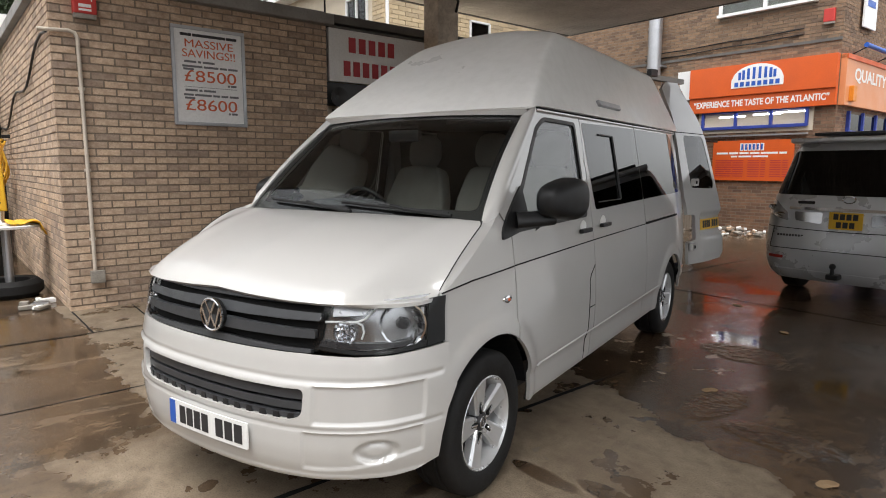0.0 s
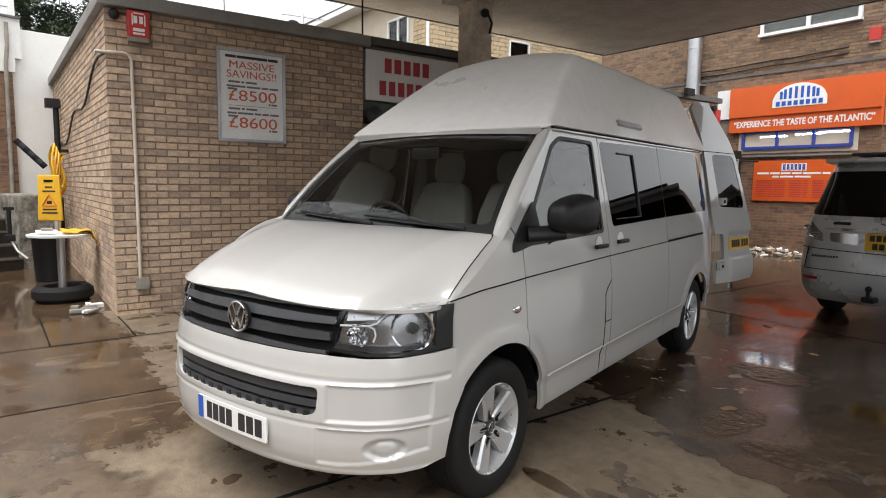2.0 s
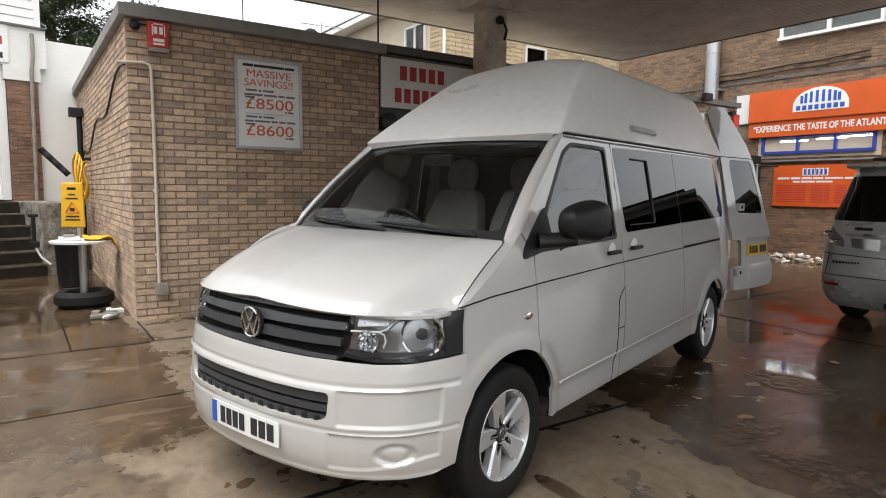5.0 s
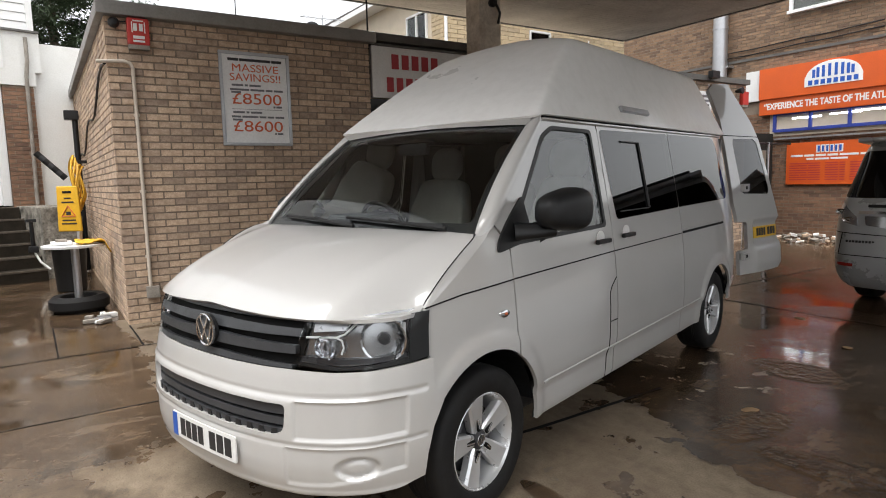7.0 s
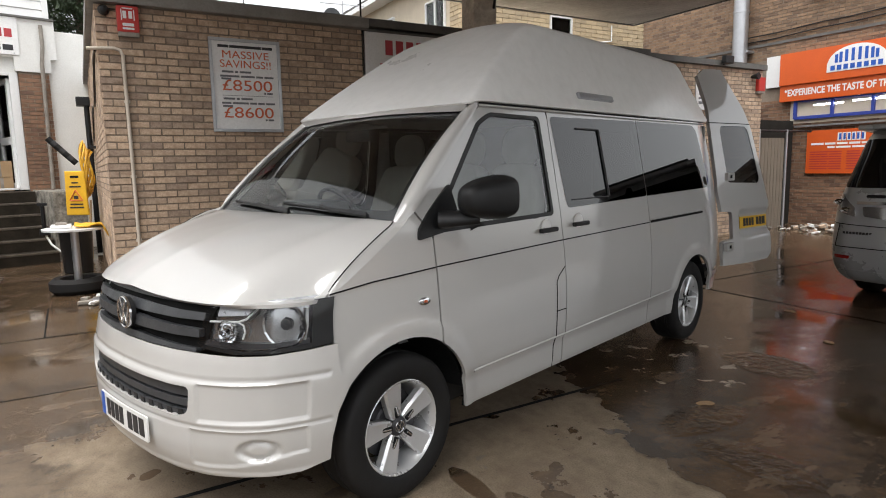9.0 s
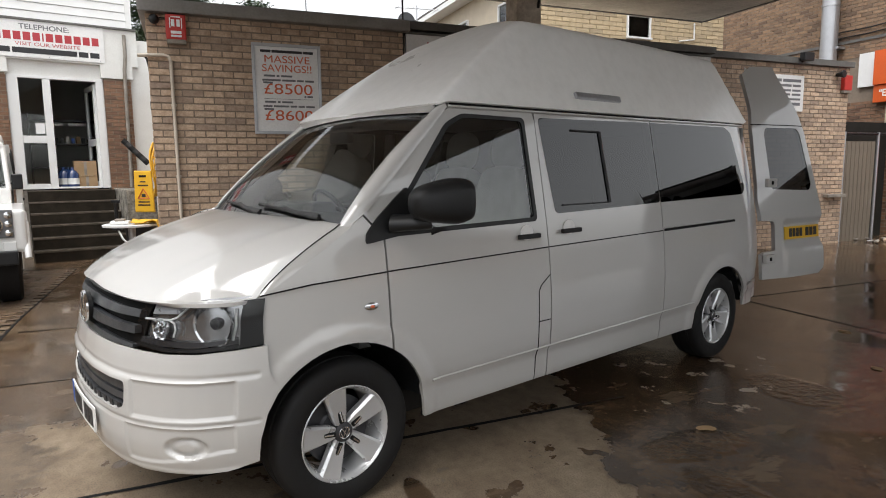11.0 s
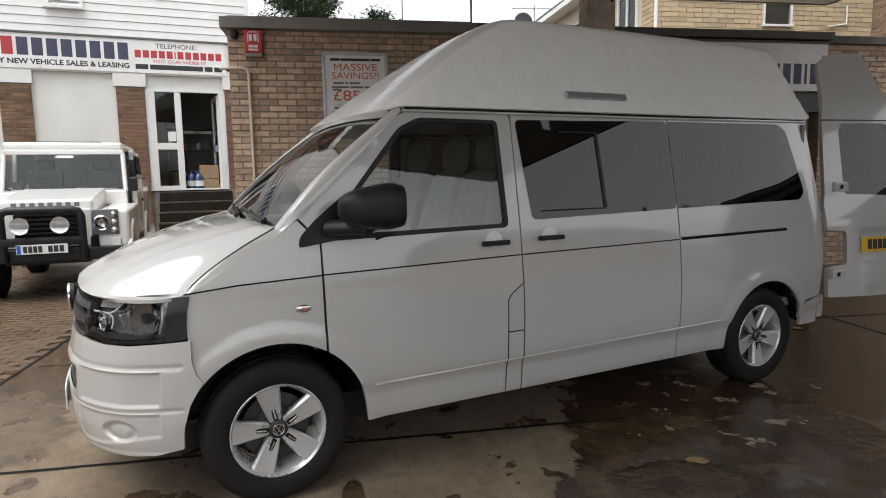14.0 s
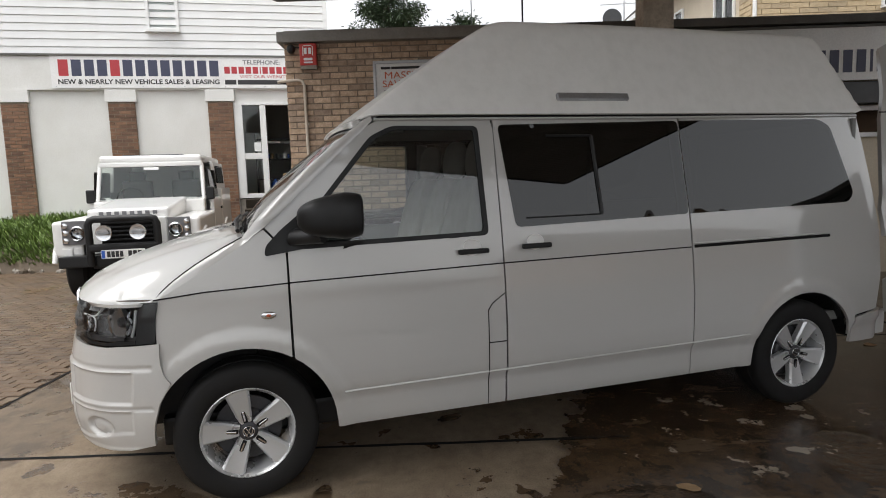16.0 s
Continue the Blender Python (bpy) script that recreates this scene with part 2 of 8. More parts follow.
def wet_ground():
    """Old concrete, part dry, part under a film of water, with puddles, stains and oil."""
    m = bpy.data.materials.new("wet_concrete_yard")
    m.use_nodes = True
    nt = m.node_tree
    p = nt.nodes["Principled BSDF"]
    tc = nt.nodes.new("ShaderNodeTexCoord")
    sep = nt.nodes.new("ShaderNodeSeparateXYZ")
    nt.links.new(tc.outputs["Object"], sep.inputs[0])
    n, u = sep.outputs[0], sep.outputs[1]
    wob = math_node(nt, "MULTIPLY", math_node(nt, "SUBTRACT", noise_out(nt, 2.2, 6, 0.62), 0.5), 1.5)

    def step(v, lo, hi):
        mr = nt.nodes.new("ShaderNodeMapRange")
        mr.interpolation_type = "SMOOTHSTEP"
        mr.inputs[1].default_value, mr.inputs[2].default_value = lo, hi
        nt.links.new(v, mr.inputs[0])
        return mr.outputs[0]

    def spot(cn, cu, rn, ru, soft=0.35):
        a = math_node(nt, "DIVIDE", math_node(nt, "SUBTRACT", n, cn), rn)
        b = math_node(nt, "DIVIDE", math_node(nt, "SUBTRACT", u, cu), ru)
        d = math_node(nt, "ADD", math_node(nt, "MULTIPLY", a, a), math_node(nt, "MULTIPLY", b, b))
        d = math_node(nt, "ADD", d, math_node(nt, "MULTIPLY", wob, 1.1))
        return math_node(nt, "SUBTRACT", 1.0, step(d, 1.0 - soft, 1.0 + soft))
    # dry islands: beside the front wheel, and along the brick building
    edge = math_node(nt, "MULTIPLY", wob, 0.42)
    wide = math_node(nt, "MULTIPLY", wob, 0.9)

    def half(vn, vu, off, soft, rag):
        """One where vn * n + vu * u + off is positive, with a ragged rim."""
        v = math_node(nt, "ADD", math_node(nt, "MULTIPLY", n, vn), math_node(nt, "MULTIPLY", u, vu))
        return step(math_node(nt, "ADD", math_node(nt, "ADD", v, off), rag), 0.0, soft)

    def both(*parts):
        out = parts[0]
        for one in parts[1:]:
            out = math_node(nt, "MULTIPLY", out, one)
        return out
    dry = both(half(-0.36, -1, 2.05, 0.05, edge), half(0, 1, 1.35, 0.25, wide), half(1, 0, 1.0, 0.3, wide), half(-1, 0, 2.9, 0.3, wide))
    dry = math_node(nt, "MAXIMUM", dry, math_node(nt, "MULTIPLY", both(half(0, 1, 0.72, 0.05, edge), half(-1, 0, -0.9, 0.3, wide), half(1, 0, 4.6, 0.3, wide), half(0, -1, 3.0, 0.5, wide)), 0.9))
    dry = math_node(nt, "MAXIMUM", dry, math_node(nt, "MULTIPLY", spot(0.2, -2.2, 1.3, 1.2, 0.5), 0.35))
    # road: invented ground beyond the yard, dark and dull to cut reflected sky
    road = half(1, 0, -2.9, 1.4, wide)
    # drips and spills on the dry part
    vor = nt.nodes.new("ShaderNodeTexVoronoi")
    vor.inputs["Scale"].default_value, vor.inputs["Randomness"].default_value = 2.6, 1.0
    mp = nt.nodes.new("ShaderNodeVectorMath")
    mp.operation = "ADD"
    nz = nt.nodes.new("ShaderNodeTexNoise")
    nz.inputs["Scale"].default_value, nz.inputs["Detail"].default_value = 5.0, 5
    nt.links.new(tc.outputs["Object"], nz.inputs["Vector"])
    sc = nt.nodes.new("ShaderNodeVectorMath")
    sc.operation = "SCALE"
    sc.inputs["Scale"].default_value = 0.35
    nt.links.new(nz.outputs["Color"], sc.inputs[0])
    nt.links.new(tc.outputs["Object"], mp.inputs[0])
    nt.links.new(sc.outputs[0], mp.inputs[1])
    nt.links.new(mp.outputs[0], vor.inputs["Vector"])
    drips = math_node(nt, "SUBTRACT", 1.0, step(vor.outputs["Distance"], 0.175, 0.205))
    drips = math_node(nt, "MAXIMUM", drips, math_node(nt, "MAXIMUM", spot(0.95, 0.60, 0.22, 0.06, 0.1), spot(1.28, 0.70, 0.20, 0.06, 0.1)))
    drips = math_node(nt, "MAXIMUM", drips, step(noise_out(nt, 1.7, 6, 0.7), 0.575, 0.595))
    wet = math_node(nt, "SUBTRACT", 1.0, math_node(nt, "MULTIPLY", dry, math_node(nt, "SUBTRACT", 1.0, math_node(nt, "MULTIPLY", drips, 0.9))))
    big, mid, fine = noise_out(nt, 0.9, 6, 0.62), noise_out(nt, 7, 6, 0.65), noise_out(nt, 120, 3, 0.6)
    dryc = ramp(nt, mid, [(0.3, (0.155, 0.116, 0.076)), (0.5, (0.235, 0.184, 0.126)), (0.75, (0.315, 0.256, 0.184))])
    wetc = ramp(nt, mid, [(0.3, (0.044, 0.027, 0.015)), (0.52, (0.078, 0.050, 0.028)), (0.75, (0.125, 0.083, 0.047))])
    c = mixc(nt, wet, dryc, wetc)
    c = mixc(nt, ramp(nt, big, [(0.35, (0, 0, 0)), (0.62, (0.5, 0.5, 0.5))]), c, (0.10, 0.062, 0.035))
    c = mixc(nt, ramp(nt, fine, [(0.45, (0, 0, 0)), (0.68, (0.5, 0.5, 0.5))]), c, (0.035, 0.028, 0.022))
    blot = math_node(nt, "MULTIPLY", wet, step(noise_out(nt, 2.9, 7, 0.68), 0.53, 0.56))
    c = mixc(nt, math_node(nt, "MULTIPLY", blot, 0.6), c, (0.022, 0.015, 0.010))
    silt = math_node(nt, "MULTIPLY", wet, step(noise_out(nt, 3.4, 7, 0.66, (1.0, 0.35, 1.0)), 0.575, 0.60))
    c = mixc(nt, math_node(nt, "MULTIPLY", silt, 0.45), c, (0.17, 0.125, 0.085))
    grit = noise_out(nt, 46, 2, 0.5)
    c = mixc(nt, ramp(nt, grit, [(0.66, (0, 0, 0)), (0.72, (0.4, 0.4, 0.4))]), c, (0.22, 0.175, 0.125))
    c = mixc(nt, road, c, ramp(nt, mid, [(0.3, (0.035, 0.032, 0.028)), (0.7, (0.072, 0.066, 0.058))]))
    # pale worn scabs round the drain beside the rear wheel
    scab = math_node(nt, "MULTIPLY", spot(0.25, 3.0, 0.55, 1.0, 0.4), step(noise_out(nt, 4.5, 5, 0.6), 0.60, 0.635))
    c = mixc(nt, scab, c, (0.36, 0.31, 0.25))
    nt.links.new(c, p.inputs["Base Color"])
    pud = step(noise_out(nt, 0.75, 5, 0.6), 0.47, 0.56)
    rw = math_node(nt, "ADD", 0.045, math_node(nt, "MULTIPLY", math_node(nt, "SUBTRACT", 1.0, pud), 0.17))
    rough = math_node(nt, "ADD", math_node(nt, "MULTIPLY", wet, rw), math_node(nt, "MULTIPLY", math_node(nt, "SUBTRACT", 1.0, wet), 0.85))
    ripple = math_node(nt, "MAXIMUM", math_node(nt, "MAXIMUM", spot(0.66, 3.45, 0.34, 0.24, 0.3), spot(1.04, 2.2, 0.16, 0.34, 0.3)), spot(1.55, 1.95, 0.34, 0.16, 0.3))
    rough = math_node(nt, "MULTIPLY", rough, math_node(nt, "SUBTRACT", 1.0, math_node(nt, "MULTIPLY", ripple, 0.8)))
    rough = math_node(nt, "MAXIMUM", rough, math_node(nt, "MULTIPLY", road, 0.6))
    nt.links.new(rough, p.inputs["Roughness"])
    p.inputs["Specular IOR Level"].default_value = 0.5
    b = nt.nodes.new("ShaderNodeBump")
    b.inputs["Distance"].default_value = 0.009
    st = math_node(nt, "SUBTRACT", 0.55, math_node(nt, "MULTIPLY", wet, math_node(nt, "ADD", 0.30, math_node(nt, "MULTIPLY", pud, 0.21))))
    st = math_node(nt, "MAXIMUM", st, math_node(nt, "MULTIPLY", ripple, 0.9))
    nt.links.new(st, b.inputs["Strength"])
    hh = math_node(nt, "ADD", math_node(nt, "MULTIPLY", mid, 0.8), math_node(nt, "MULTIPLY", fine, 0.35))
    hh = math_node(nt, "ADD", hh, math_node(nt, "MULTIPLY", math_node(nt, "MULTIPLY", ripple, noise_out(nt, 16, 2, 0.5)), 3.0))
    nt.links.new(hh, b.inputs["Height"])
    nt.links.new(b.outputs[0], p.inputs["Normal"])
    return m


GROUND = wet_ground()

from mathutils.geometry import delaunay_2d_cdt as delaunay

# ---- building helpers ----


def part(name, bm, mat, parent=None, label="", smooth=False, angle=40):
    """Links a bmesh as one mesh object under a thing or a part."""
    me = bpy.data.meshes.new(name)
    bm.to_mesh(me)
    bm.free()
    return mesh_part(name, me, mat, parent, label, smooth, angle)


def mesh_part(name, me, mat, parent=None, label="", smooth=False, angle=40):
    for one in mat if isinstance(mat, (list, tuple)) else (mat,):
        me.materials.append(one)
    if smooth:
        me.polygons.foreach_set("use_smooth", [True] * len(me.polygons))
        me.set_sharp_from_angle(angle=radians(angle))
    ob = new(name, me)
    ob.parent = parent
    if label:
        tagged(ob, label)
    return ob


def thing(name, m, label, category, group="", kind=""):
    ob = new(name)
    ob.matrix_basis = m
    return tagged(ob, label, category, group, kind)


def box(bm, c, s, bevel=0.0, rot=None, seg=2):
    r = bmesh.ops.create_cube(bm, size=1.0)
    vs = r["verts"]
    bmesh.ops.scale(bm, vec=s, verts=vs)
    if bevel:
        es = list({e for v in vs for e in v.link_edges})
        g = bmesh.ops.bevel(bm, geom=es, offset=bevel, segments=seg, profile=0.7, affect="EDGES")
        vs = list({v for f in g["faces"] for v in f.verts} | {v for v in vs if v.is_valid})
    mm = Matrix.Translation(c) @ (rot or Matrix.Identity(4))
    bmesh.ops.transform(bm, matrix=mm, verts=vs)
    return vs


def boxed(name, c, s, mat, parent=None, bevel=0.004, rot=None, label="", seg=2):
    bm = bmesh.new()
    box(bm, (0, 0, 0), s, bevel, None, seg)
    ob = part(name, bm, mat, parent, label)
    ob.matrix_basis = Matrix.Translation(c) @ (rot or Matrix.Identity(4))
    return ob


def tube(bm, pts, r, seg=8, closed=False, flat=1.0):
    """A round bar along points."""
    pts = [Vector(p) for p in pts]
    rings = []
    n = len(pts)
    side = None
    for i, p in enumerate(pts):
        a, b = pts[max(i - 1, 0)], pts[min(i + 1, n - 1)]
        if closed:
            a, b = pts[i - 1], pts[(i + 1) % n]
        d = (b - a).normalized()
        if side is None:
            side = d.orthogonal().normalized()
        side = (side - d * side.dot(d)).normalized()
        up = d.cross(side)
        rr = r[i] if isinstance(r, (list, tuple)) else r
        rings.append([bm.verts.new(p + (side * math.cos(q) + up * math.sin(q) * flat) * rr) for q in [2 * math.pi * k / seg for k in range(seg)]])
    for i in range(n if closed else n - 1):
        A, B = rings[i], rings[(i + 1) % n]
        for k in range(seg):
            bm.faces.new((A[k], A[(k + 1) % seg], B[(k + 1) % seg], B[k]))
    if not closed:
        bm.faces.new(rings[0][::-1])
        bm.faces.new(rings[-1])
    return bm


def tubed(name, pts, r, mat, parent=None, seg=8, label="", closed=False, flat=1.0):
    return part(name, tube(bmesh.new(), pts, r, seg, closed, flat), mat, parent, label, True, 50)


def lathe(bm, prof, seg=48, axis="X", m=None, closed=False):
    """Turns a profile of (along, radius) about an axis."""
    rings = []
    for a, r in prof:
        ring = []
        for k in range(seg):
            q = 2 * math.pi * k / seg
            v = {"X": (a, r * math.cos(q), r * math.sin(q)), "Y": (r * math.cos(q), a, r * math.sin(q)), "Z": (r * math.cos(q), r * math.sin(q), a)}[axis]
            ring.append(bm.verts.new((m @ Vector(v)) if m else v))
        rings.append(ring)
    pairs = list(zip(rings, rings[1:])) + ([(rings[-1], rings[0])] if closed else [])
    for A, B in pairs:
        for k in range(seg):
            bm.faces.new((A[k], A[(k + 1) % seg], B[(k + 1) % seg], B[k]))
    return rings


def lathed(name, prof, mat, parent=None, seg=48, axis="X", label="", cap=True, m=None, closed=False):
    bm = bmesh.new()
    rings = lathe(bm, prof, seg, axis, m, closed)
    if cap and not closed:
        for ring in (rings[0], rings[-1]):
            try:
                bm.faces.new(ring)
            except ValueError:
                pass
    bmesh.ops.recalc_face_normals(bm, faces=bm.faces)
    return part(name, bm, mat, parent, label, True, 35)


def rounded(pts, r, seg=5):
    """A polygon with its corners rounded by about r."""
    out = []
    n = len(pts)
    for i in range(n):
        p, a, b = Vector(pts[i]), Vector(pts[i - 1]), Vector(pts[(i + 1) % n])
        la, lb = (a - p).length, (b - p).length
        q = min(r, la * 0.45, lb * 0.45)
        s, e = p + (a - p) / la * q, p + (b - p) / lb * q
        for k in range(seg + 1):
            t = k / seg
            out.append(tuple((1 - t) ** 2 * s + 2 * t * (1 - t) * p + t * t * e))
    return out


def arc(cx, cy, r, a0, a1, seg=16):
    return [(cx + r * math.cos(radians(a0 + (a1 - a0) * k / seg)), cy + r * math.sin(radians(a0 + (a1 - a0) * k / seg))) for k in range(seg + 1)]


def inside(p, poly):
    x, y = p
    hit = False
    j = len(poly) - 1
    for i in range(len(poly)):
        xi, yi = poly[i]
        xj, yj = poly[j]
        if (yi > y) != (yj > y) and x < (xj - xi) * (y - yi) / (yj - yi) + xi:
            hit = not hit
        j = i
    return hit


def sheet(name, outline, holes, step, fn, mat, parent, thick=0.012, label="", flip=False, angle=40):
    """A pressed panel: a flat outline with holes, filled with small faces and laid on a curved surface."""
    from_poly = []
    verts, edges = [], []
    for poly in (outline, *holes):
        dense = []
        m = len(poly)
        for i in range(m):
            a, b = Vector(poly[i]), Vector(poly[(i + 1) % m])
            k = max(1, int((b - a).length / step))
            dense += [a + (b - a) * j / k for j in range(k)]
        base = len(verts)
        verts += dense
        edges += [(base + i, base + (i + 1) % len(dense)) for i in range(len(dense))]
        from_poly.append([tuple(v) for v in dense])
    lo = [min(v[i] for v in verts) for i in (0, 1)]
    hi = [max(v[i] for v in verts) for i in (0, 1)]
    rim = np.array([tuple(v) for v in verts])
    y = lo[1] + step * 0.5
    row = 0
    while y < hi[1]:
        x = lo[0] + step * (0.25 + 0.5 * (row % 2))
        while x < hi[0]:
            if inside((x, y), from_poly[0]) and not any(inside((x, y), h) for h in from_poly[1:]):
                if np.min(np.hypot(rim[:, 0] - x, rim[:, 1] - y)) > step * 0.45:
                    verts.append(Vector((x, y)))
            x += step
        y += step * 0.87
        row += 1
    vs, _, fs, *_ = delaunay([Vector(v) for v in verts], edges, [], 0, 1e-6)
    bm = bmesh.new()
    bv = [bm.verts.new(fn(v[0], v[1])) for v in vs]
    for f in fs:
        c = sum((Vector(vs[i]) for i in f), Vector((0, 0))) / len(f)
        if inside(c, from_poly[0]) and not any(inside(c, h) for h in from_poly[1:]):
            bm.faces.new([bv[i] for i in (f[::-1] if flip else f)])
    for v in [v for v in bm.verts if not v.link_faces]:
        bm.verts.remove(v)
    ob = part(name, bm, mat, parent, label, True, angle)
    if thick:
        so = ob.modifiers.new("thickness", "SOLIDIFY")
        so.thickness, so.offset = thick, -1
        es = ob.modifiers.new("crisp_edges", "EDGE_SPLIT")
        es.split_angle = radians(max(angle, 62))
    return ob


def lettering(name, text, size, mat, parent, m, width=None, depth=0.002, label="", bold=0.0, align="LEFT"):
    cu = bpy.data.curves.new(name, "FONT")
    cu.body, cu.size, cu.extrude, cu.offset, cu.align_x = text, size, depth, bold, align
    tmp = bpy.data.objects.new(name, cu)
    scene.collection.objects.link(tmp)
    me = bpy.data.meshes.new_from_object(tmp.evaluated_get(bpy.context.evaluated_depsgraph_get()))
    wide = max(v.co.x for v in me.vertices) - min(v.co.x for v in me.vertices)
    bpy.data.objects.remove(tmp)
    if width:
        me.transform(Matrix.Diagonal((width / wide, 1, 1, 1)))
    ob = mesh_part(name, me, mat, parent, label)
    ob.matrix_basis = m
    return ob


def bars(name, spans, z0, h, mat, parent, m, depth=0.002):
    """Unreadable or private writing as plain bars: spans of (start, end) along a line."""
    for a, b in spans:
        ob = boxed(name, (0, 0, 0), (b - a, h, depth * 2), mat, parent, 0)
        ob.matrix_basis = m @ Matrix.Translation(((a + b) / 2, z0 + h / 2, 0))


def word_spans(lengths, x0, x1, gap=0.6):
    total = sum(lengths) + gap * (len(lengths) - 1)
    k = (x1 - x0) / total
    out, x = [], x0
    for n in lengths:
        out.append((x, x + n * k))
        x += (n + gap) * k
    return out


# the yard's own axes: n out from the brick building, u along it, turned 17 degrees from the van
YARD = pose(0, 0, 0, 0, 0, -17)


def facing(u, n, z, turn=0):
    """A pose on a wall that faces +n: x runs along +u, y up, z out of the wall."""
    return Matrix(((0, 0, 1, n), (1, 0, 0, u), (0, 1, 0, z), (0, 0, 0, 1)))


def facing_back(u, n, z):
    """A pose on a wall that faces -u: x runs along +n, y up, z out of the wall."""
    return Matrix(((1, 0, 0, n), (0, 0, -1, u), (0, 1, 0, z), (0, 0, 0, 1)))


def height_at(n):
    t = min(max((-1.6 - n) / 2.6, 0), 1)
    return 0.075 * t * t * (3 - 2 * t)

# ---- ground and setting ----


def ground_sheet():
    bm = bmesh.new()
    ns = [-400, -120, -40, -20] + [-12 + 0.5 * i for i in range(37)] + [12, 40, 120, 400]
    us = [-400, -120, -40, -16, -8, -4, 0, 4, 8, 12, 16, 24, 40, 120, 400]
    grid = [[bm.verts.new((n, u, height_at(n))) for u in us] for n in ns]
    for a, b in zip(grid, grid[1:]):
        for k in range(len(us) - 1):
            bm.faces.new((a[k], b[k], b[k + 1], a[k + 1]))
    ob = part("ground", bm, GROUND, None, "", True, 60)
    ob.matrix_basis = YARD
    return tagged(ob, "wet stained brown concrete yard with puddles and dry patches", "ground", kind="structure")


ground = ground_sheet()


def strip_on_ground(name, pts, w, mat, lift=0.004):
    """A dark filled joint between two slabs."""
    bm = bmesh.new()
    rows = []
    for i, (n, u) in enumerate(pts):
        a, b = Vector(pts[max(i - 1, 0)]), Vector(pts[min(i + 1, len(pts) - 1)])
        d = (b - a).normalized()
        s = Vector((-d.y, d.x)) * w * (0.5 + 0.35 * noise.noise((n * 3, u * 3, 0)))
        rows.append([bm.verts.new((n + s.x, u + s.y, height_at(n) + lift)), bm.verts.new((n - s.x, u - s.y, height_at(n) + lift))])
    for a, b in zip(rows, rows[1:]):
        bm.faces.new((a[0], a[1], b[1], b[0]))
    bmesh.ops.recalc_face_normals(bm, faces=bm.faces)
    ob = part(name, bm, mat, ground)
    return ob


def run(n0, u0, n1, u1, k=24):
    return [(n0 + (n1 - n0) * i / k + 0.008 * noise.noise((i * 0.7, n0, u0)), u0 + (u1 - u0) * i / k) for i in range(k + 1)]


for pts, w in ((run(0.31, -1.6, 0.29, 2.3), 0.03), (run(-3.28, -1.9, -3.26, 2.4), 0.018), (run(-4.2, -0.66, -3.28, -0.64), 0.018),
               (run(-4.2, -0.1, -3.28, -0.12), 0.014), (run(-4.6, -1.35, -3.28, -1.33), 0.014), (run(0.9, -1.98, -7.4, -2.02, 60), 0.03),
               (run(2.2, 5.4, -3.6, 5.6), 0.02), (run(-1.7, -1.9, -1.72, 9.0, 60), 0.016)):
    strip_on_ground("slab_joint", pts, w, SEAM)


def block_paving():
    bm = bmesh.new()
    rng = random.Random(5)
    verts, faces = [], []
    n = -7.5
    row = 0
    while n < 1.6:
        u = -8.2 + (0.1 if row % 2 else 0)
        while u < -2.16:
            z = height_at(n) + 0.010 + rng.uniform(-0.0015, 0.0015)
            g = 0.003
            a0, a1, b0, b1 = n + g, n + 0.1 - g, u + g, u + 0.2 - g
            k = len(verts)
            verts += [(a0, b0, z - 0.006), (a1, b0, z - 0.006), (a1, b1, z - 0.006), (a0, b1, z - 0.006),
                      (a0 + g, b0 + g, z), (a1 - g, b0 + g, z), (a1 - g, b1 - g, z), (a0 + g, b1 - g, z)]
            faces += [(k + 4, k + 5, k + 6, k + 7), (k, k + 1, k + 5, k + 4), (k + 1, k + 2, k + 6, k + 5), (k + 2, k + 3, k + 7, k + 6), (k + 3, k, k + 4, k + 7)]
            u += 0.2
        n += 0.1
        row += 1
    me = bpy.data.meshes.new("paving_block")
    me.from_pydata(verts, [], faces)
    ob = mesh_part("block_paving", me, BLOCK)
    ob.matrix_basis = YARD
    bm.free()
    return tagged(ob, "wet brown block paving laid in rows", "paving", kind="stuff")


block_paving()


def brick_rows(length, z0, z1, holes, size=(0.215, 0.065), gap=0.011):
    """Bricks of a stretcher bond as (x, y, w, h), with rectangular openings left out."""
    out = []
    y, row = z0, 0
    w, h = size
    while y + h * 0.6 < z1:
        x = -(w + gap) / 2 if row % 2 else 0.0
        while x < length - 0.01:
            a, b = max(x, 0.0), min(x + w, length)
            pieces = [(a, b)]
            for hx0, hy0, hx1, hy1 in holes:
                if y + h > hy0 + 0.01 and y < hy1 - 0.01:
                    nxt = []
                    for p, q in pieces:
                        if q <= hx0 or p >= hx1:
                            nxt.append((p, q))
                        else:
                            nxt += [(p, hx0)] if p < hx0 else []
                            nxt += [(hx1, q)] if q > hx1 else []
                    pieces = nxt
            out += [(p, y, q - p, min(h, z1 - y)) for p, q in pieces if q - p > 0.025]
            x += w + gap
        y += h + gap
        row += 1
    return out


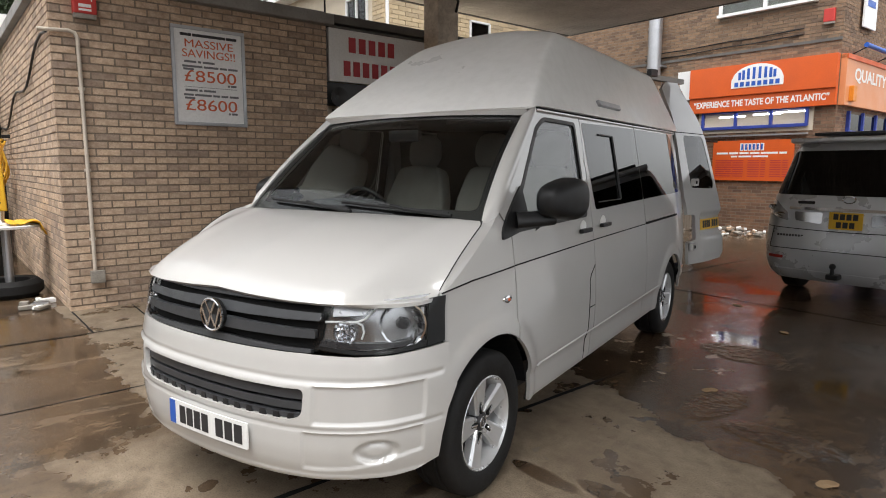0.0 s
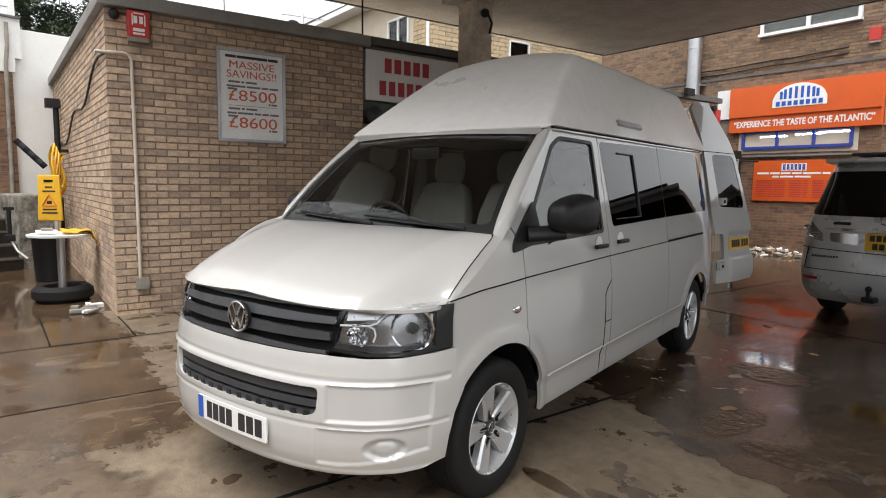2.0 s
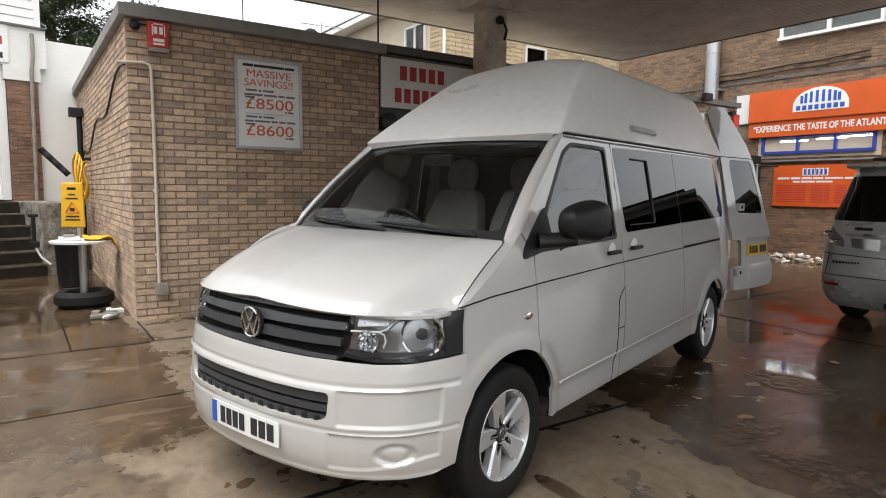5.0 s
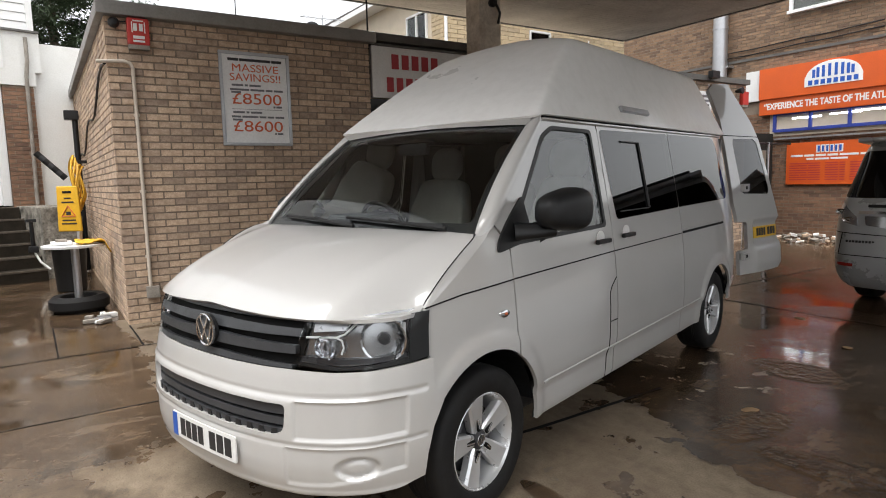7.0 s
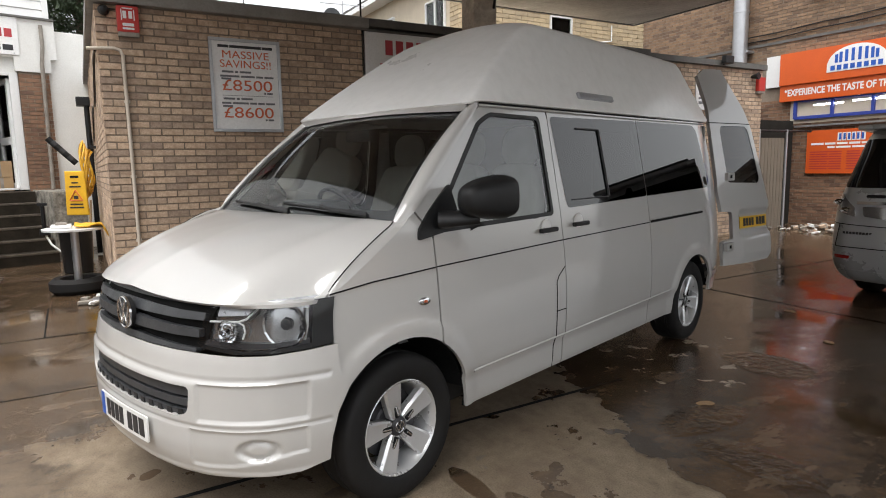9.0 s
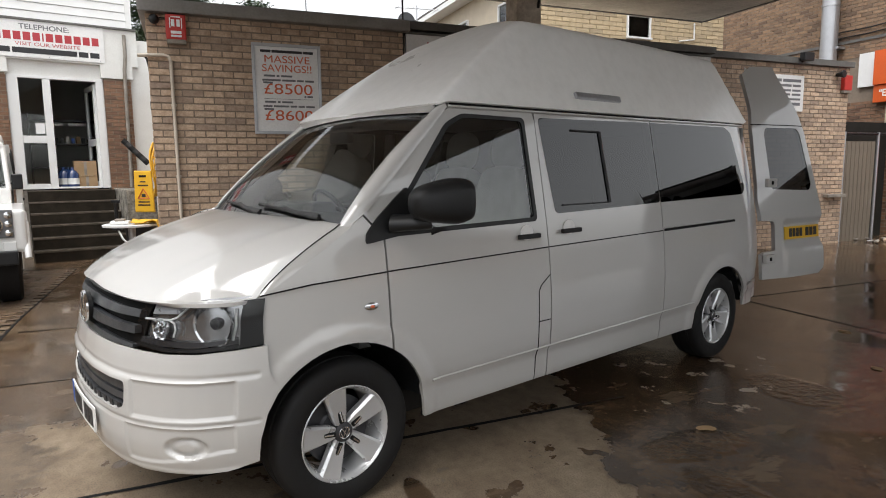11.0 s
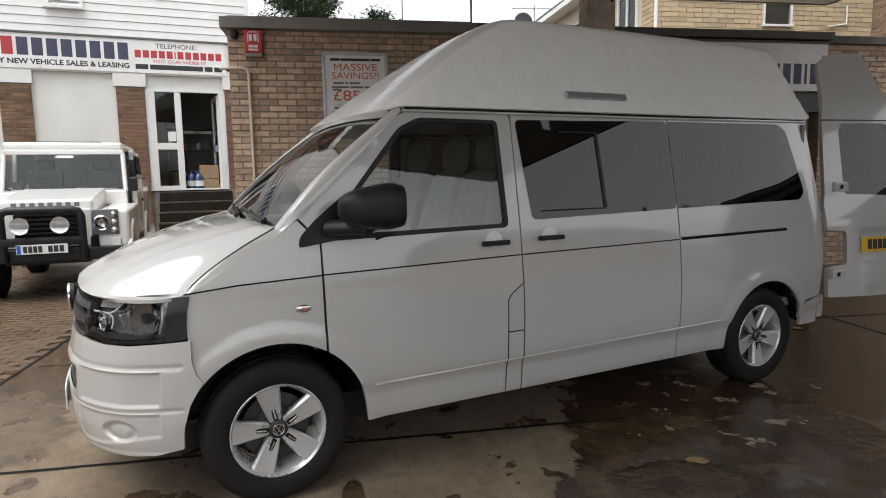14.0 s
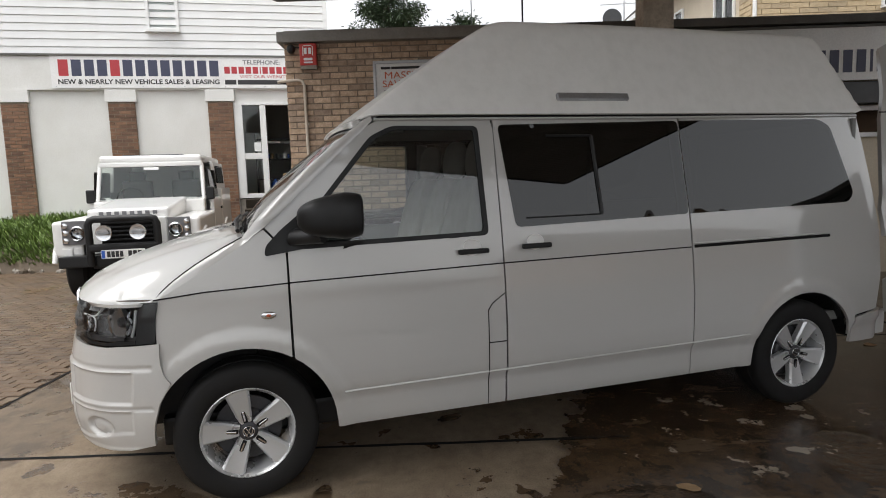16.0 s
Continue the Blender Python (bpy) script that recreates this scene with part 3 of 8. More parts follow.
def brick_mesh(name, rows, proud=0.007, seed=1):
    rng = random.Random(seed)
    verts, faces = [], []
    for x, y, w, h in rows:
        z = proud + rng.uniform(-0.0025, 0.0025)
        j = rng.uniform(-0.0015, 0.0015)
        e = 0.003
        k = len(verts)
        verts += [(x, y + j, -0.01), (x + w, y + j, -0.01), (x + w, y + h + j, -0.01), (x, y + h + j, -0.01),
                  (x + e, y + e + j, z), (x + w - e, y + e - j, z), (x + w - e, y + h - e + j, z), (x + e, y + h - e - j, z)]
        faces += [(k + 4, k + 5, k + 6, k + 7), (k, k + 1, k + 5, k + 4), (k + 1, k + 2, k + 6, k + 5), (k + 2, k + 3, k + 7, k + 6), (k + 3, k, k + 4, k + 7)]
    me = bpy.data.meshes.new(name)
    me.from_pydata(verts, [], faces)
    return me


def brick_face(parent, m, length, z0, z1, mat, holes=(), seed=1, size=(0.215, 0.065), singles=None, gap=0.011):
    """Bricks on one face of a wall: those in the stretch `singles` (x0, x1, y0, y1) as pieces, the rest joined."""
    rows = brick_rows(length, z0, z1, holes, size, gap)
    near = []
    if singles:
        near = [r for r in rows if abs(r[2] - size[0]) < 1e-6 and singles[0] <= r[0] <= singles[1] and singles[2] <= r[1] <= singles[3]][:295]
        kept = set(near)
        rows = [r for r in rows if r not in kept]
    ob = mesh_part("brickwork", brick_mesh("brickwork", rows, seed=seed), mat, parent)
    ob.matrix_basis = m
    tagged(ob, kind="stuff")
    if near:
        LATER.append((parent, m, near, mat, size, seed))


LATER = []


def place_single_bricks():
    for parent, m, near, mat, size, seed in LATER:
        rng = random.Random(seed)
        kinds = [brick_mesh("brick", [(0, 0, *size)], seed=seed + k) for k in range(4)]
        for me in kinds:
            me.materials.append(mat)
        for x, y, _, _ in near:
            ob = new("brick", rng.choice(kinds))
            ob.parent = parent
            ob.matrix_basis = m @ Matrix.Translation((x, y, rng.uniform(-0.002, 0.002)))


def wall_block(name, n0, n1, u0, u1, z0, z1, mat, parent=None, label="", category="wall", kind="structure"):
    bm = bmesh.new()
    box(bm, ((n0 + n1) / 2, (u0 + u1) / 2, (z0 + z1) / 2), (n1 - n0, u1 - u0, z1 - z0), 0)
    ob = part(name, bm, mat, parent)
    if parent is None:
        ob.matrix_basis = YARD
        tagged(ob, label, category, kind=kind)
    return ob


# ---- brick outbuilding beside the van ----
NB, UB0, UB1, ZB = -4.245, -0.66, 2.34, 3.30
outbuilding = thing("brick_outbuilding", YARD, "single-storey buff brick outbuilding with a flat felted roof", "building", kind="structure")
wall_block("wall", -12.0, NB - 0.009, UB0 + 0.009, UB1 - 0.009, -0.1, ZB, MORTAR, outbuilding)
FRONT = facing(UB0, NB - 0.009, 0.05)
brick_face(outbuilding, FRONT, UB1 - UB0, 0, ZB - 0.06, BRICK, (), 3, singles=(0.2, 2.2, 0.3, 2.25))
SIDE = Matrix(((1, 0, 0, -12.0), (0, 0, -1, UB0 + 0.009), (0, 1, 0, 0.05), (0, 0, 0, 1)))
brick_face(outbuilding, SIDE, 12.0 + NB, 0, ZB - 0.06, BRICK, (), 4)
bm = bmesh.new()
box(bm, ((NB - 12.0) / 2 + 0.02, (UB0 + UB1) / 2, ZB + 0.065), (12.0 + NB + 0.14, UB1 - UB0 + 0.14, 0.13), 0.012)
box(bm, ((NB - 12.0) / 2, (UB0 + UB1) / 2, ZB + 0.145), (12.0 + NB, UB1 - UB0, 0.03), 0.005)
part("roof_edge", bm, LEADGREY, outbuilding, "weathered grey metal roof edging")


def poster():
    t = thing("price_poster", YARD @ facing(0.45, NB + 0.004, 1.99), "white price poster in a silver snap frame on brick", "poster")
    w, h = 0.81, 1.06
    boxed("board", (w / 2, h / 2, 0.008), (w - 0.02, h - 0.02, 0.012), SIGNWHITE, t, 0.002)
    bm = bmesh.new()
    for c, s in (((w / 2, 0.018, 0.016), (w, 0.036, 0.03)), ((w / 2, h - 0.018, 0.016), (w, 0.036, 0.03)),
                 ((0.018, h / 2, 0.016), (0.036, h - 0.072, 0.03)), ((w - 0.018, h / 2, 0.016), (0.036, h - 0.072, 0.03))):
        box(bm, c, s, 0.006)
    part("frame", bm, STEEL, t, "silver aluminium snap frame")
    z = 0.0165
    bars("writing", word_spans([4, 12, 4], 0.10, 0.72, 0.3), 0.955, 0.03, INK, t, Matrix.Translation((0, 0, z)))
    for txt, y, s, wd in (("MASSIVE", 0.84, 0.12, 0.53), ("SAVINGS!!", 0.735, 0.12, 0.58), ("£8500", 0.475, 0.175, 0.57), ("£8600", 0.165, 0.175, 0.57)):
        lettering("writing", txt, s, INKORANGE, t, Matrix.Translation((0.40 - wd / 2, y, z)), wd, bold=0.0)
    for y, x0, x1, ls in ((0.675, 0.13, 0.46, [4, 1, 4]), (0.625, 0.11, 0.72, [8, 6, 3, 4]), (0.595, 0.12, 0.23, [4]),
                          (0.37, 0.13, 0.46, [4, 1, 4]), (0.32, 0.11, 0.72, [4, 7, 3, 3, 4]), (0.285, 0.12, 0.23, [4]),
                          (0.44, 0.60, 0.70, [1, 3]), (0.13, 0.60, 0.70, [1, 3])):
        bars("writing", word_spans(ls, x0, x1), y, 0.022, INKGREY, t, Matrix.Translation((0, 0, z)))
    bars("rule", [(0.12, 0.70)], 0.415, 0.004, INKGREY, t, Matrix.Translation((0, 0, z)))


poster()


def alarm_box(m, label, marks=True):
    t = thing("alarm_box", m, label, "alarm box", "red alarm boxes")
    bm = bmesh.new()
    box(bm, (0, 0.02, 0.04), (0.21, 0.27, 0.08), 0.018)
    part("cover", bm, REDBOX, t)
    boxed("base", (0, -0.135, 0.036), (0.20, 0.05, 0.07), CONCRETE, t, 0.01, label="dirty cream lamp base")
    if marks:
        bm = bmesh.new()
        for c, s in (((0, 0.125, 0.082), (0.10, 0.012, 0.004)), ((0.06, 0.06, 0.082), (0.01, 0.11, 0.004)), ((-0.06, 0.06, 0.082), (0.01, 0.11, 0.004)),
                     ((0.025, 0.06, 0.082), (0.035, 0.075, 0.004)), ((-0.03, 0.06, 0.082), (0.035, 0.075, 0.004)), ((0, -0.04, 0.082), (0.11, 0.03, 0.004)), ((0, -0.08, 0.082), (0.11, 0.02, 0.004))):
            box(bm, c, s, 0)
        part("mark", bm, SIGNWHITE, t)


alarm_box(YARD @ facing(-0.35, NB, 3.13), "red intruder alarm box with a white mark on brick")

conduit = thing("conduit", YARD @ facing(0, NB, 0), "cream painted metal conduit running down brick to a socket box", "conduit")
tubed("pipe", [(-0.76, 2.83, 0.025), (-0.50, 2.845, 0.03), (-0.45, 2.83, 0.03), (-0.425, 2.78, 0.03), (-0.42, 1.6, 0.03), (-0.42, 0.48, 0.03)], 0.019, PIPE, conduit, 10)
boxed("socket_box", (-0.40, 0.41, 0.035), (0.13, 0.13, 0.07), CONCRETE, conduit, 0.012, label="weathered square metal socket box")
for z in (2.3, 1.5, 0.8):
    boxed("clip", (-0.42, z, 0.02), (0.06, 0.03, 0.03), PIPE, conduit, 0.004)

tubed("cable", [YARD @ Vector((-4.25 - 0.35 * i, UB0 - 0.02, 2.82 - 0.05 * i + 0.10 * math.sin(i * 0.9))) for i in range(20)], 0.014, BLACK)
tagged(bpy.data.objects["cable"], "black cable slung along a brick side wall", "cable")

cam_ob = thing("dome_camera", YARD @ facing(-0.57, NB, 3.23), "small black wall camera under the roof edge", "security camera")
lathed("dome", [(0.0, 0.05), (0.02, 0.055), (0.05, 0.05), (0.075, 0.03), (0.082, 0.001)], BLACK, cam_ob, 20, "Z")
boxed("lead", (0.12, 0.02, 0.01), (0.16, 0.012, 0.012), BLACK, cam_ob, 0.003)

dp = thing("drainpipe", YARD, "black plastic drainpipe at the far end of the side wall", "drainpipe")
tubed("pipe", [(-9.6, UB0 - 0.07, 0.1), (-9.6, UB0 - 0.07, 2.75)], 0.045, BLACK, dp, 10)
boxed("hopper", (-9.6, UB0 - 0.12, 2.82), (0.2, 0.22, 0.16), BLACK, dp, 0.02)

# ---- recessed workshop front with its sign band ----
workshop = thing("workshop_front", YARD, "low workshop front with a dark shutter under a white sign band", "building", kind="structure")
US0, US1 = UB1 + 0.01, 7.62
wall_block("wall", -12, -4.62, US0, US1, -0.1, 3.45, CREAM, workshop)
wall_block("roof", -12, -4.2, US0 + 0.02, US1, 3.34, 3.44, COPING, workshop)
wall_block("beam", -4.62, -4.34, US0 + 0.02, US1, 2.35, 2.62, GREYPL, workshop)
wall_block("shutter", -4.615, -4.55, US0 + 0.4, 5.6, 0.0, 2.35, GREYPL, workshop)
for i in range(28):
    boxed("shutter_slat", (-4.54, (US0 + 6.0) / 2, 0.05 + i * 0.082), (0.02, 3.2, 0.07), GREYPL, workshop, 0.008)
bm = bmesh.new()
for c, s in (((-4.58, 6.75, 2.30), (0.08, 1.5, 0.06)), ((-4.58, 6.75, 1.95), (0.08, 1.5, 0.06)), ((-4.58, 6.02, 2.12), (0.08, 0.06, 0.4)), ((-4.58, 7.48, 2.12), (0.08, 0.06, 0.4))):
    box(bm, c, s, 0.006)
part("window_frame", bm, UPVC, workshop)
boxed("pane", (-4.60, 6.75, 2.12), (0.01, 1.4, 0.3), TINT, workshop, 0)
band = thing("sign_band", YARD @ facing(US0 + 0.03, -4.33, 2.64), "long white sign band with red and navy letters", "sign")
boxed("board", ((US1 - US0) / 2 - 0.03, 0.32, 0.03), (US1 - US0 - 0.08, 0.66, 0.06), SIGNWHITE, band, 0.006)
boxed("trim", ((US1 - US0) / 2 - 0.03, 0.665, 0.035), (US1 - US0 - 0.06, 0.03, 0.09), COPING, band, 0.004)
bars("writing", word_spans([1] * 5, 0.30, 1.02, 0.45), 0.37, 0.19, INKRED, band, Matrix.Translation((0, 0, 0.063)))
bars("writing", word_spans([1] * 6, 0.22, 1.05, 0.45), 0.07, 0.19, INKRED, band, Matrix.Translation((0, 0, 0.063)))
bars("writing", word_spans([1] * 13 + [0.3] + [1] * 2 + [0.3] + [1] * 2, 2.15, 5.22, 0.45), 0.09, 0.28, INKNAVY, band, Matrix.Translation((0, 0, 0.063)))
fan = thing("wall_speaker", YARD @ facing(US0 + 0.16, -4.33, 2.43), "grey round wall speaker under the sign band", "speaker")
lathed("horn", [(0.0, 0.07), (0.05, 0.09), (0.09, 0.12), (0.10, 0.125), (0.09, 0.10), (0.04, 0.03)], GREYPL, fan, 20, "Z")

# ---- brick wall with the notice ----
rwall = thing("brick_side_building", YARD, "buff brick single-storey wall with a felt roof edge and rusty brackets", "building", kind="structure")
wall_block("wall", -12, -4.409, US1 + 0.009, 11.09, -0.1, 3.32, MORTAR, rwall)
brick_face(rwall, facing(US1, -4.409, 0.05), 11.1 - US1, 0, 3.27, BRICK, (), 7)
wall_block("roof_edge", -12, -4.33, US1 - 0.08, 11.14, 3.32, 3.42, COPING, rwall)
notice = thing("notice_board", YARD @ facing(9.05, -4.40, 2.5), "white notice board with grey lettering on brick", "notice")
boxed("board", (0.42, 0.31, 0.012), (0.84, 0.62, 0.02), SIGNWHITE, notice, 0.003)
for y, ls, h in ((0.50, [4, 9], 0.05), (0.42, [9, 4], 0.04), (0.34, [3, 5, 4], 0.035), (0.27, [6, 3], 0.035), (0.19, [5, 6], 0.035), (0.10, [3, 7], 0.05)):
    bars("writing", word_spans(ls, 0.08, 0.76), y, h, INKGREY, notice, Matrix.Translation((0, 0, 0.0225)))
alarm_box(YARD @ facing(10.98, -4.40, 3.02), "red alarm box high on the brick corner", False)
wl = thing("floodlight", YARD @ facing(9.75, -4.40, 3.36), "small black floodlight on a bracket at the roof edge", "floodlight")
boxed("lamp", (0, 0.06, 0.16), (0.24, 0.14, 0.10), BLACK, wl, 0.012)
tubed("bracket", [(0, -0.02, 0.0), (0, 0.0, 0.10), (0, 0.04, 0.14)], 0.02, BLACK, wl)
wl2 = thing("bulkhead_lamp", YARD @ facing(10.75, -4.40, 3.18), "small black lamp under the roof edge", "lamp")
lathed("hood", [(0.0, 0.03), (0.08, 0.05), (0.14, 0.07), (0.15, 0.06)], BLACK, wl2, 16, "Z")
boxed("gate_ledge", (0, 0, 0), (0.12, 0.5, 0.06), CONCRETE, rwall, 0.01).matrix_basis = Matrix.Translation((-4.36, 10.85, 0.98))

# yard gate between the wall and the shop
gate = thing("yard_gate", YARD @ pose(-4.5, 11.15, 0.02), "weathered grey timber yard gate with a steel frame", "gate")
for k in range(8):
    boxed("board", (0, 0.10 + 0.115 * k, 1.0), (0.025, 0.105, 1.95), GATEWOOD, gate, 0.004)
for y in (0.03, 1.0):
    tubed("post", [(0.03, y, 0), (0.03, y, 2.15)], 0.028, STEEL, gate, 8)
tubed("top_rail", [(0.03, 0.03, 2.12), (0.03, 1.9, 2.12)], 0.022, BLACK, gate, 8)
# solid block; the passage's shade is put into its colour
wall_block("infill", -9, -4.9, 11.2, 13.1, 0, 2.4, DARKIN, None, "solid near-black block painted as the shaded passage behind the yard gate", "passage")

# ---- the fish shop across the yard ----
UA = 13.2
shop = thing("fish_shop_building", YARD, "two-storey brown brick parade with an orange fish shop below", "building", kind="structure")
N0, N1 = -9.4, -2.0
bm = bmesh.new()
box(bm, ((N0 + N1) / 2, UA + 4.01, 4.4), (N1 - N0 - 0.018, 8.0, 9.0), 0)
part("wall", bm, MORTAR, shop)
SF = facing_back(UA + 0.009, N0, -0.05)
brick_face(shop, SF, N1 - N0, 3.9, 8.6, BRICKDK, [(4.75, 5.08, 6.85, 6.4)], 11)
brick_face(shop, SF, N1 - N0, 0.0, 2.95, BRICKRED, [(4.5, 2.45, 6.85, 2.9)], 12)
SSIDE = facing(UA + 0.0, N1 - 0.009, -0.05)
brick_face(shop, SSIDE, 8.0, 3.9, 8.6, BRICKDK, (), 13)
brick_face(shop, SSIDE, 8.0, 0.0, 2.95, BRICKRED, [(0.6, 0.8, 7.5, 2.8)], 14)
wall_block("roof", N0 - 0.2, N1 + 0.3, UA - 0.3, UA + 8.2, 8.9, 9.1, COPING, shop)
wall_block("string_course", N0, N1, UA - 0.02, UA + 0.01, 4.18, 4.24, COPING, shop)
fascia = thing("shop_fascia", YARD @ facing_back(UA - 0.02, -5.24, 2.84), "orange shop fascia with a blue and white badge and white slogan", "sign")
boxed("upper_board", (1.62, 0.71, 0.07), (3.24, 0.70, 0.14), ORANGE, fascia, 0.01)
boxed("lower_board", (1.62, 0.18, 0.05), (3.24, 0.36, 0.10), ORANGE, fascia, 0.01)
lettering("writing", "“EXPERIENCE THE TASTE OF THE ATLANTIC”", 0.20, SIGNWHITE, fascia, Matrix.Translation((0.12, 0.12, 0.103)), 3.0, bold=0.006)
arch = [(1.04, 0.52), (2.20, 0.52), (2.20, 0.70)] + [(1.62 + 0.56 * math.cos(radians(q)), 0.70 + 0.33 * math.sin(radians(q))) for q in range(10, 171, 10)] + [(1.04, 0.70)]
sheet("badge_ground", arch, [], 0.12, lambda x, y: Vector((x, y, 0.151)), SIGNWHITE, fascia, 0.012)
bm = bmesh.new()
for i in range(8):
    a = radians(146 - 16 * i)
    x, hh = 1.62 + 0.47 * math.cos(a), 0.06 + 0.20 * math.sin(a)
    box(bm, (x, 0.70 + hh * 0.5, 0.153), (0.06, hh, 0.012), 0.003)
for a, b in word_spans([1] * 8, 1.62 - 0.5, 1.62 + 0.5, 0.5):
    box(bm, ((a + b) / 2, 0.60, 0.153), (b - a, 0.10, 0.012), 0.003)
part("badge_mark", bm, BLUE, fascia)
wall_block("fascia_end", -5.62, -5.26, UA - 0.06, UA + 0.01, 3.2, 3.9, UPVC, shop)
bm = bmesh.new()
for c, s in (((2.35 / 2, 0.02, 0.03), (2.35, 0.07, 0.08)), ((2.35 / 2, 0.385, 0.03), (2.35, 0.03, 0.08)), ((0.0, 0.2, 0.03), (0.06, 0.4, 0.08)), ((0.80, 0.2, 0.03), (0.06, 0.4, 0.08)),
             ((1.60, 0.2, 0.03), (0.06, 0.4, 0.08)), ((2.35, 0.2, 0.03), (0.06, 0.4, 0.08))):
    box(bm, c, s, 0.006)
win = part("window_frame", bm, material("blue_window_paint", (0.035, 0.06, 0.32), 0.45), shop, "blue painted high window frame")
win.matrix_basis = facing_back(UA - 0.01, -4.90, 2.44)
boxed("pane", (0, 0, 0), (2.35, 0.36, 0.008), CLEAR, shop, 0).matrix_basis = facing_back(UA - 0.004, -3.73, 2.64)
room = boxed("shop_room", (0, 0, 0), (2.6, 0.6, 0.05), CREAM, shop, 0)
room.matrix_basis = facing_back(UA + 0.008, -3.73, 2.64)
for k, x in enumerate((-4.2, -3.4, -2.9)):
    boxed("strip_light", (0, 0, 0), (0.62, 0.035, 0.03), TUBE, shop, 0.004, label="lit white strip light").matrix_basis = facing_back(UA - 0.004 + 0.0, x, 2.72 + 0.02 * k)
menu = thing("menu_board", YARD @ facing_back(UA - 0.01, -4.60, 1.22), "orange menu board with rows of small print", "sign")
boxed("board", (0.92, 0.47, 0.02), (1.84, 0.94, 0.04), ORANGE, menu, 0.006)
boxed("rail", (0.90, 1.05, 0.04), (2.4, 0.035, 0.05), STEEL, menu, 0.006)
bars("writing", word_spans([5, 4, 4, 4, 7, 3], 0.10, 1.70), 0.62, 0.045, SIGNWHITE, menu, Matrix.Translation((0, 0, 0.0425)))
bars("writing", word_spans([3, 6, 7], 0.45, 1.3), 0.545, 0.04, SIGNWHITE, menu, Matrix.Translation((0, 0, 0.0425)))
for r in range(8):
    bars("writing", word_spans([6, 4, 7][: 1 + r % 3], 0.08, 0.75), 0.46 - 0.052 * r, 0.02, INKRED, menu, Matrix.Translation((0, 0, 0.0425)))
    bars("writing", word_spans([5, 2], 0.85, 1.25), 0.46 - 0.052 * r, 0.02, INKRED, menu, Matrix.Translation((0, 0, 0.0425)))
    bars("writing", word_spans([4, 2], 1.35, 1.74), 0.46 - 0.052 * r, 0.02, INKRED, menu, Matrix.Translation((0, 0, 0.0425)))
bars("badge_ground", word_spans([1] * 6, 0.65, 1.2, 0.2), 0.70, 0.17, SIGNWHITE, menu, Matrix.Translation((0, 0, 0.0425)))
bars("badge_mark", word_spans([1] * 6, 0.68, 1.17, 0.9), 0.72, 0.13, BLUE, menu, Matrix.Translation((0, 0, 0.0445)))
flue = thing("flue_pipe", YARD, "large round galvanised flue pipe up the brick wall", "flue")
lathed("pipe", [(3.5, 0.17), (5.0, 0.17), (5.0, 0.182), (5.06, 0.182), (5.06, 0.17), (8.8, 0.17)], STEEL, flue, 28, "Z", m=Matrix.Translation((-6.2, UA - 0.25, 0)))
for z in (4.1, 6.5):
    boxed("bracket", (-6.2, UA - 0.1, z), (0.42, 0.3, 0.05), STEEL, flue, 0.004)


def upper_window(m, w, h, bays, label):
    t = thing("upper_window", m, label, "window", "upstairs windows", "structure")
    bm = bmesh.new()
    for c, s in (((w / 2, -0.03, 0.03), (w + 0.1, 0.07, 0.16)), ((w / 2, h, 0.01), (w, 0.07, 0.08)), ((0.0, h / 2, 0.01), (0.07, h, 0.08)), ((w, h / 2, 0.01), (0.07, h, 0.08))):
        box(bm, c, s, 0.008)
    for k in range(1, bays):
        box(bm, (w * k / bays, h / 2, 0.01), (0.08, h, 0.08), 0.008)
    part("window_frame", bm, UPVC, t)
    boxed("pane", (w / 2, h / 2, -0.01), (w - 0.06, h - 0.06, 0.008), CLEAR, t, 0)
    boxed("curtain", (w / 2, h / 2, -0.028), (w - 0.02, h - 0.02, 0.012), material("window_blind", (0.30, 0.27, 0.25), 0.9), t, 0)
    return t


upper_window(YARD @ facing_back(UA - 0.02, -4.62, 5.10), 2.05, 1.25, 2, "white framed upstairs window with a drawn blind")
alarm_box(YARD @ facing_back(UA - 0.01, -2.26, 4.68), "red alarm box high on brown brick", False)
for off, zz in ((0.0, 4.42), (0.5, 4.30)):
    tubed("wall_cable", [YARD @ Vector((-6.6 + i * 0.55, UA - 0.03, zz + 0.012 * math.sin(i * 2.1) + 0.012 * i)) for i in range(8)], 0.014, BLACK)
for ob in [o for o in scene.objects if o.name.startswith("wall_cable")]:
    tagged(ob, "black cable clipped across brown brick", "cable")
side_sign = thing("side_fascia", YARD @ facing(UA + 0.02, N1 + 0.0, 2.84), "peach shop fascia with white lettering round the corner", "sign")
boxed("board", (3.0, 0.52, 0.06), (6.0, 1.04, 0.12), PEACH, side_sign, 0.01)
boxed("top_edge", (3.0, 1.0, 0.075), (6.0, 0.10, 0.13), ORANGE, side_sign, 0.006)
lettering("writing", "QUALITY FISH", 0.36, SIGNWHITE, side_sign, Matrix.Translation((0.5, 0.55, 0.123)), 3.2, bold=0.008)
boxed("corner_lamp", (0.35, 0.25, 0.16), (0.22, 0.32, 0.10), material("amber_plastic", (0.75, 0.25, 0.02), 0.4), side_sign, 0.02)
tubed("light_bar", [(0.3, 1.22, 0.35), (4.0, 1.22, 0.35)], 0.05, BLUE, side_sign, 10)
for x in (0.4, 2.0, 3.8):
    tubed("arm", [(x, 1.06, 0.05), (x, 1.2, 0.35)], 0.014, BLACK, side_sign)
sw = thing("shop_window", YARD @ facing(UA + 0.55, N1 + 0.012, 0.8), "blue framed shop window round the corner", "window", kind="structure")
